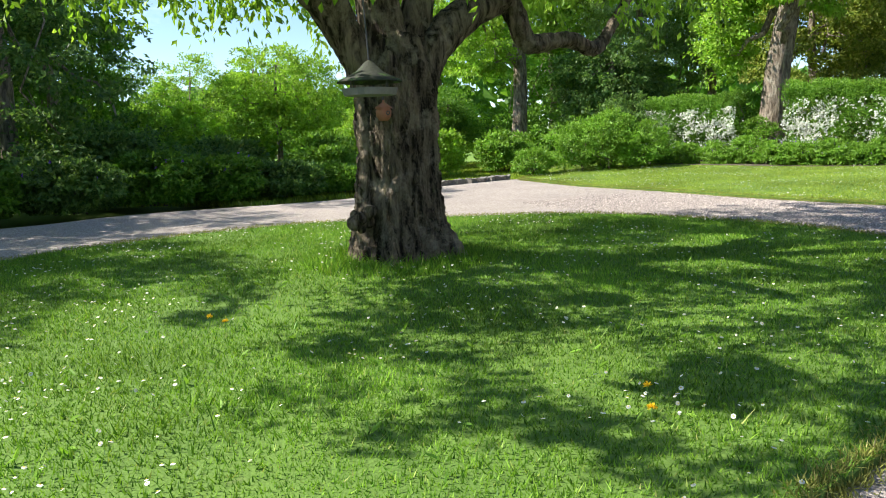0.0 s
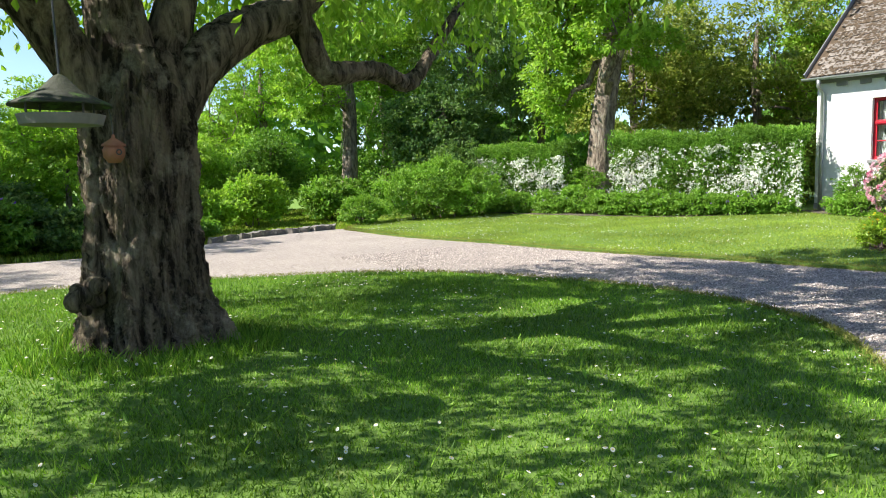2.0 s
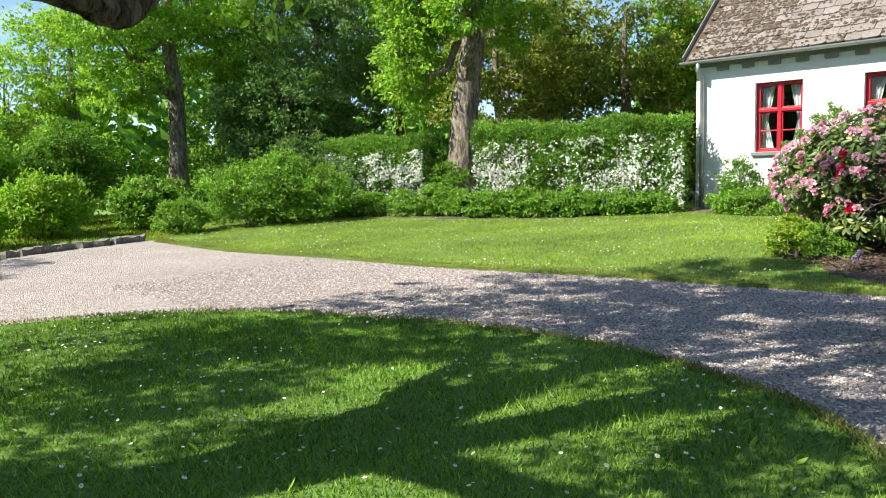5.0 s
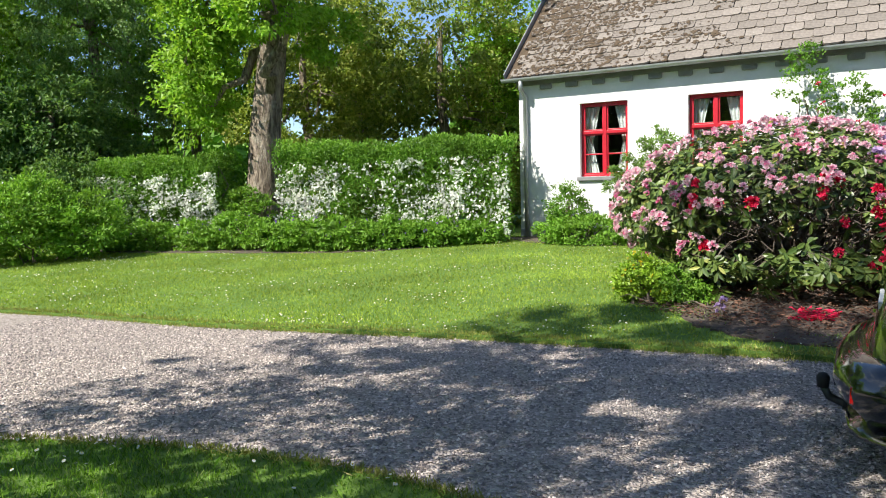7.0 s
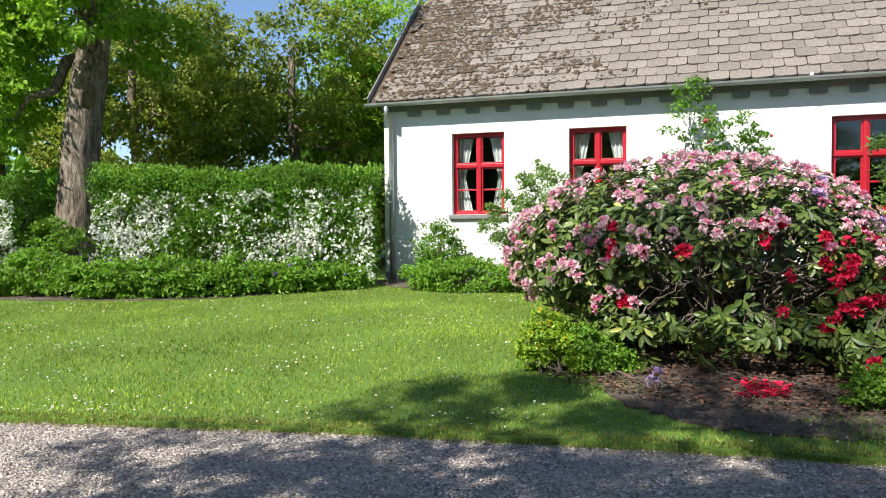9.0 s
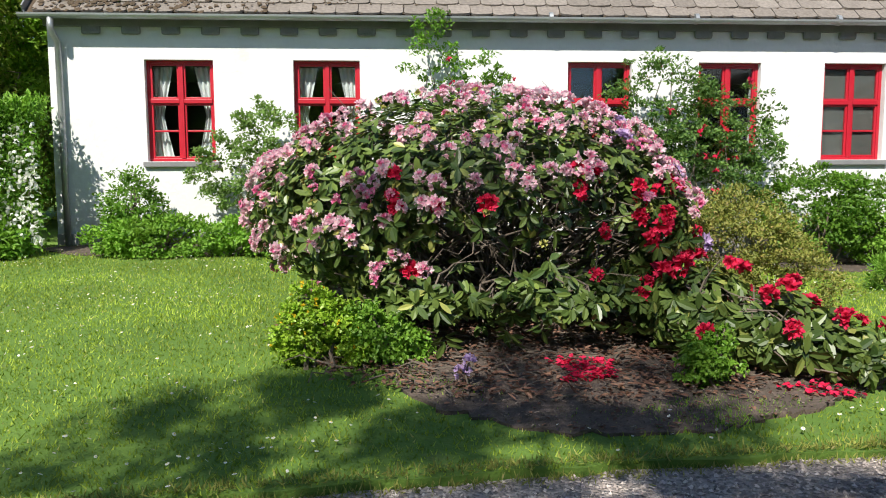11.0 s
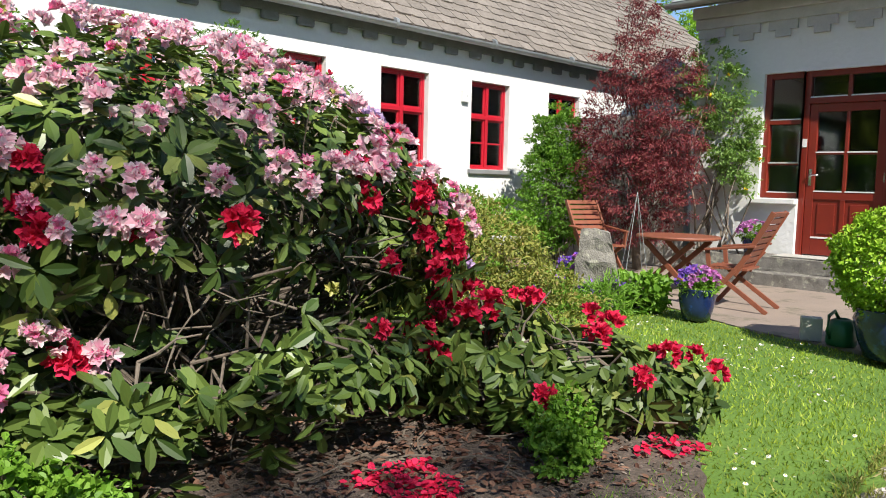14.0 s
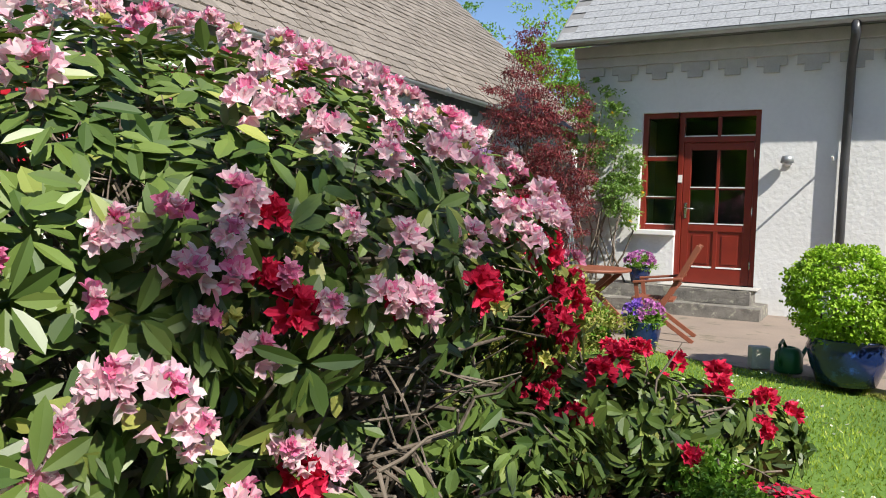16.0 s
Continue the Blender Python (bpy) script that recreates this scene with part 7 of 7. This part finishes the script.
for s in (-1, 1):
    part("tail_lamp", Geo().tube([(s * 0.79, 1.80, 1.02), (s * 0.785, 1.88, 0.95), (s * 0.775, 1.96, 0.86), (s * 0.765, 2.0, 0.76)], [0.03, 0.052, 0.056, 0.03], 12), M_TAIL, car, "red and amber tail lamp", smooth=True)
    part("lamp_lens", Geo().tube([(s * 0.80, 1.90, 0.95), (s * 0.79, 1.975, 0.86), (s * 0.78, 2.005, 0.80)], [0.02, 0.04, 0.02], 12), M_STEEL, car, "clear lens in the tail lamp", smooth=True)
    part("reflector", Geo().box(s * 0.66 - 0.1, s * 0.66 + 0.1, 2.17, 2.2, 0.44, 0.52), M_TAIL, car, "red reflector in the bumper", bevel=0.01)
    part("side_window", Geo().add([(s * 0.80, -0.75, 1.0), (s * 0.80, 1.45, 1.04), (s * 0.66, 1.2, 1.33), (s * 0.66, -0.3, 1.34)], [(0, 1, 2, 3)]), M_CARGLASS, car, "dark side glass")
    for yy in (-1.3, 1.3):
        w = part("wheel", Geo().tube([(s * 0.66, yy, 0.31), (s * 0.885, yy, 0.31)], 0.3, 24), M_RUBBER, car, "black tyre")
        part("rim", Geo().tube([(s * 0.80, yy, 0.31), (s * 0.892, yy, 0.31)], 0.2, 18), M_ALLOY, w, "alloy rim")
hitch = part("tow_bar", Geo().tube([(0, 2.10, 0.25), (0, 2.25, 0.235), (0, 2.33, 0.27), (0, 2.36, 0.33)], 0.022, 10), M_BLACKPIPE, car, "black tow bar", smooth=True)
part("ball_cap", Geo().lathe([(0, 0.31), (0.03, 0.32), (0.034, 0.375), (0.02, 0.395), (0, 0.397)], 14, (0, 2.36)), M_RUBBER, hitch, "black tow ball cap", smooth=True)
part("number_plate", Geo().box(-0.26, 0.26, 2.09, 2.105, 0.72, 0.83), M_WHITE, car, "white plate")

# ---- small flowers in the grass ----
def daisies(poly, n, seed, size=0.0105, clump=0.0, spots=None):
    q = np.random.default_rng(seed)
    x, y = scatter(poly, n * 3, q)
    k = (bumps(x, y, 2.4, seed) + q.normal(0, 0.2, len(x)) > 0.12) & not_beds(x, y, q)
    x, y = x[k][:n], y[k][:n]
    n = len(x)
    z = ground_z(x, y) + q.uniform(0.03, 0.06, n)
    up = np.tile([0, 0, 1.0], (n, 1)) + q.normal(0, 0.35, (n, 3))
    up /= np.linalg.norm(up, axis=1)[:, None]
    t1 = np.cross(up, q.normal(size=(n, 3)))
    t1 /= np.linalg.norm(t1, axis=1)[:, None]
    t2 = np.cross(up, t1)
    c = np.stack([x, y, z], 1)
    a = np.linspace(0, 6.283, 8, endpoint=False)
    s = size * q.uniform(0.7, 1.2, (n, 1, 1))
    rim = c[:, None] + s * (np.cos(a)[None, :, None] * t1[:, None] + np.sin(a)[None, :, None] * t2[:, None]) + up[:, None] * 0.003
    petals = Geo().add(rim.reshape(-1, 3), np.arange(n * 8).reshape(-1, 8))
    eye = c[:, None] + s * 0.36 * (np.cos(a[::2])[None, :, None] * t1[:, None] + np.sin(a[::2])[None, :, None] * t2[:, None]) + up[:, None] * 0.008
    eyes = Geo().add(eye.reshape(-1, 3), np.arange(n * 4).reshape(-1, 4))
    return petals, eyes


for poly, n, seed in ((ISLAND, 2300, 14), (EAST_LAWN, 4200, 15)):
    pe, ey = daisies(poly, n, seed)
    d = tagged(part("daisies", pe, M_WHITEPET), "small white daisies scattered in the grass", "daisies", kind="stuff")
    part("daisy_centres", ey, M_YELLOW, d)
for k, (x, y) in enumerate([(1.68, 5.95), (1.6, 6.15), (3.27, 3.54), (3.1, 3.3)]):
    dn = thing("dandelion", "yellow dandelion in the lawn", "flower", (x, y, float(ground_z(x, y))), group="dandelions")
    part("stem", Geo().tube([(0, 0, 0), (0.005, 0, 0.075)], 0.002, 5), M_STEM, dn)
    q = np.random.default_rng(k)
    ax = q.normal(size=(40, 3)) * [1, 1, 0.35]
    ax[:, 2] += 0.4
    part("blossom", Geo().leaves(np.tile([0.005, 0, 0.075], (40, 1)), ax, 0.026, 0.008, r=q), M_YELLOW, dn)
# broad weed leaves in the grass
x, y = scatter(ISLAND, 900, rng)
ax = rng.normal(size=(900, 3)) * [1, 1, 0.3] + np.array([0, 0, 0.6])
tagged(part("weed_leaves", Geo().leaves(np.stack([x, y, ground_z(x, y)], 1), ax, 0.075, 0.022, True, 0.2), M_HERB), "broad weed leaves in the lawn", "weeds", kind="stuff")

# ---- gravel stones ----
gr = np.random.default_rng(8)
near = np.array([(8.0, 3.2), (12.6, 3.2), (12.6, 9.5), (12.0, 13.5), (8.0, 13.2)])
x, y = scatter(near, 62000, gr)
k = ~(inside(ISLAND, x, y) | inside(EAST_LAWN, x, y))
x, y = x[k], y[k]
n = len(x)
s = gr.uniform(0.006, 0.014, (n, 1, 1))
octa = np.array([(1, 0, 0), (0, 1, 0), (-1, 0, 0), (0, -1, 0), (0, 0, 0.8), (0, 0, -0.6)])
an = gr.uniform(0, 6.283, n)
rot = np.stack([np.stack([np.cos(an), -np.sin(an), 0 * an], -1), np.stack([np.sin(an), np.cos(an), 0 * an], -1), np.stack([0 * an, 0 * an, 1 + 0 * an], -1)], 1)
v = np.einsum("nij,kj->nki", rot, octa) * s * gr.uniform(0.6, 1.3, (n, 1, 3)) + gr.normal(0, 0.15, (n, 6, 3)) * s
v += np.stack([x, y, gravel_z(x, y) + 0.004], 1)[:, None]
fc = np.array([(0, 1, 4), (1, 2, 4), (2, 3, 4), (3, 0, 4)])
st = Geo().add(v.reshape(-1, 3), (np.arange(n)[:, None, None] * 6 + fc).reshape(-1, 3))
tagged(part("gravel_stones", st, M_PEBBLE), "loose grey and pink gravel stones", "gravel", kind="stuff")

# ---- roof tiles ----
tr = np.random.default_rng(2)
su = Vector((RIDGE_X - EX, 0, RIDGE_Z - EAVE)).normalized()
sn = Vector((-su.z, 0, su.x))
TW, TH = 0.30, 0.235
low = [(0.27, 0.1455), (0.035, 0.1455), (0.008, 0.122), (-0.004, 0.085), (0.0, -0.08), (0.012, -0.124), (0.04, -0.1455), (0.27, -0.1455)]
tile = Geo()
top = [(a, b, 0.03) for a, b in low]
bot = [(a, b, 0.0) for a, b in low]
TILE_F = [tuple(range(8))[::-1], *[(i, i + 1, i + 9, i + 8) for i in range(7)]]
tile.add(top + bot, TILE_F)
tile_me = tile.mesh("tile")
tile_me.materials.append(M_TILE)
rest = Geo()
count = 0
rows = int(math.hypot(RIDGE_X - EX, RIDGE_Z - EAVE) / TH)
tilt = Matrix((su, Vector((0, 1, 0)), sn)).transposed().to_4x4()
tm = np.array([v.co for v in tile_me.vertices])
moss = Geo()
for i in range(rows):
    zc = EAVE + i * TH * su.z
    top_y = YN if zc < HIPZ else YN - (zc - HIPZ) / (RIDGE_Z - HIPZ) * HIPRUN
    y = YS + 0.15 + (0.15 if i % 2 else 0)
    while y + 0.15 < top_y + 0.05:
        p = Vector(hl(EX, y, EAVE)) + su * (i * TH - 0.03) + sn * (0.018 + tr.uniform(0, 0.012))
        m = Matrix.Translation(p) @ tilt @ pose(0, 0, 0, tr.normal(0, 0.9), 4.2, tr.normal(0, 1.3))
        if count < 300 and y > 5.0:
            o = new("tile", tile_me)
            o.parent = roof
            o.matrix_basis = m
            count += 1
        else:
            a = np.array(m)
            rest.add(tm @ a[:3, :3].T + a[:3, 3], TILE_F)
        # cushions of moss, thick towards the gable
        wy = (y - 8.0) / 3.5
        patch = noise.noise(Vector((y * 0.9, i * 0.25, 3.0))) + 0.6 * noise.noise(Vector((y * 2.7, i * 0.8, 9.0)))
        cnt = tr.poisson(34 * max(0.0, min(1.0, 0.75 * wy + 0.9 * patch + 0.02 * i))) if y > 5.0 else 0
        seams = tr.poisson(2.2)
        for q in range(cnt + seams):
            if q < cnt:
                b = 0.012 + 0.034 * tr.uniform() ** 2
                c = np.array(p + su * tr.uniform(-0.02, 0.2) + Vector((0, tr.uniform(-0.15, 0.15), 0)) + sn * 0.036)
            else:
                b = tr.uniform(0.006, 0.018)
                c = np.array(p + su * tr.uniform(-0.03, 0.2) * (q % 2) + Vector((0, 0.15 if q % 2 else tr.uniform(-0.15, 0.15), 0)) + sn * 0.024)
            an = tr.uniform(0, 6.28) + np.linspace(0, 6.283, 6, endpoint=False)
            rr = b * tr.uniform(0.6, 1.3, 6)
            ringv = c + np.outer(np.cos(an) * rr, np.array(su)) + np.outer(np.sin(an) * rr, (0, 1, 0))
            moss.add(np.concatenate([ringv, [c + np.array(sn) * b * 0.4]]), np.array([(k, (k + 1) % 6, 6) for k in range(6)]))
        y += TW
tagged(part("tiles_far", rest, M_TILE_REST, roof), "scalloped grey-brown roof tiles", kind="stuff")
tagged(part("moss", moss, M_MOSS, roof, smooth=True), "brown cushions of moss on the tiles", kind="stuff")
part("ridge_capping", Geo().tube([hl(RIDGE_X, YS, RIDGE_Z + 0.03), hl(RIDGE_X, YN - HIPRUN, RIDGE_Z + 0.03)], 0.12, 10), M_TILE_REST, roof)
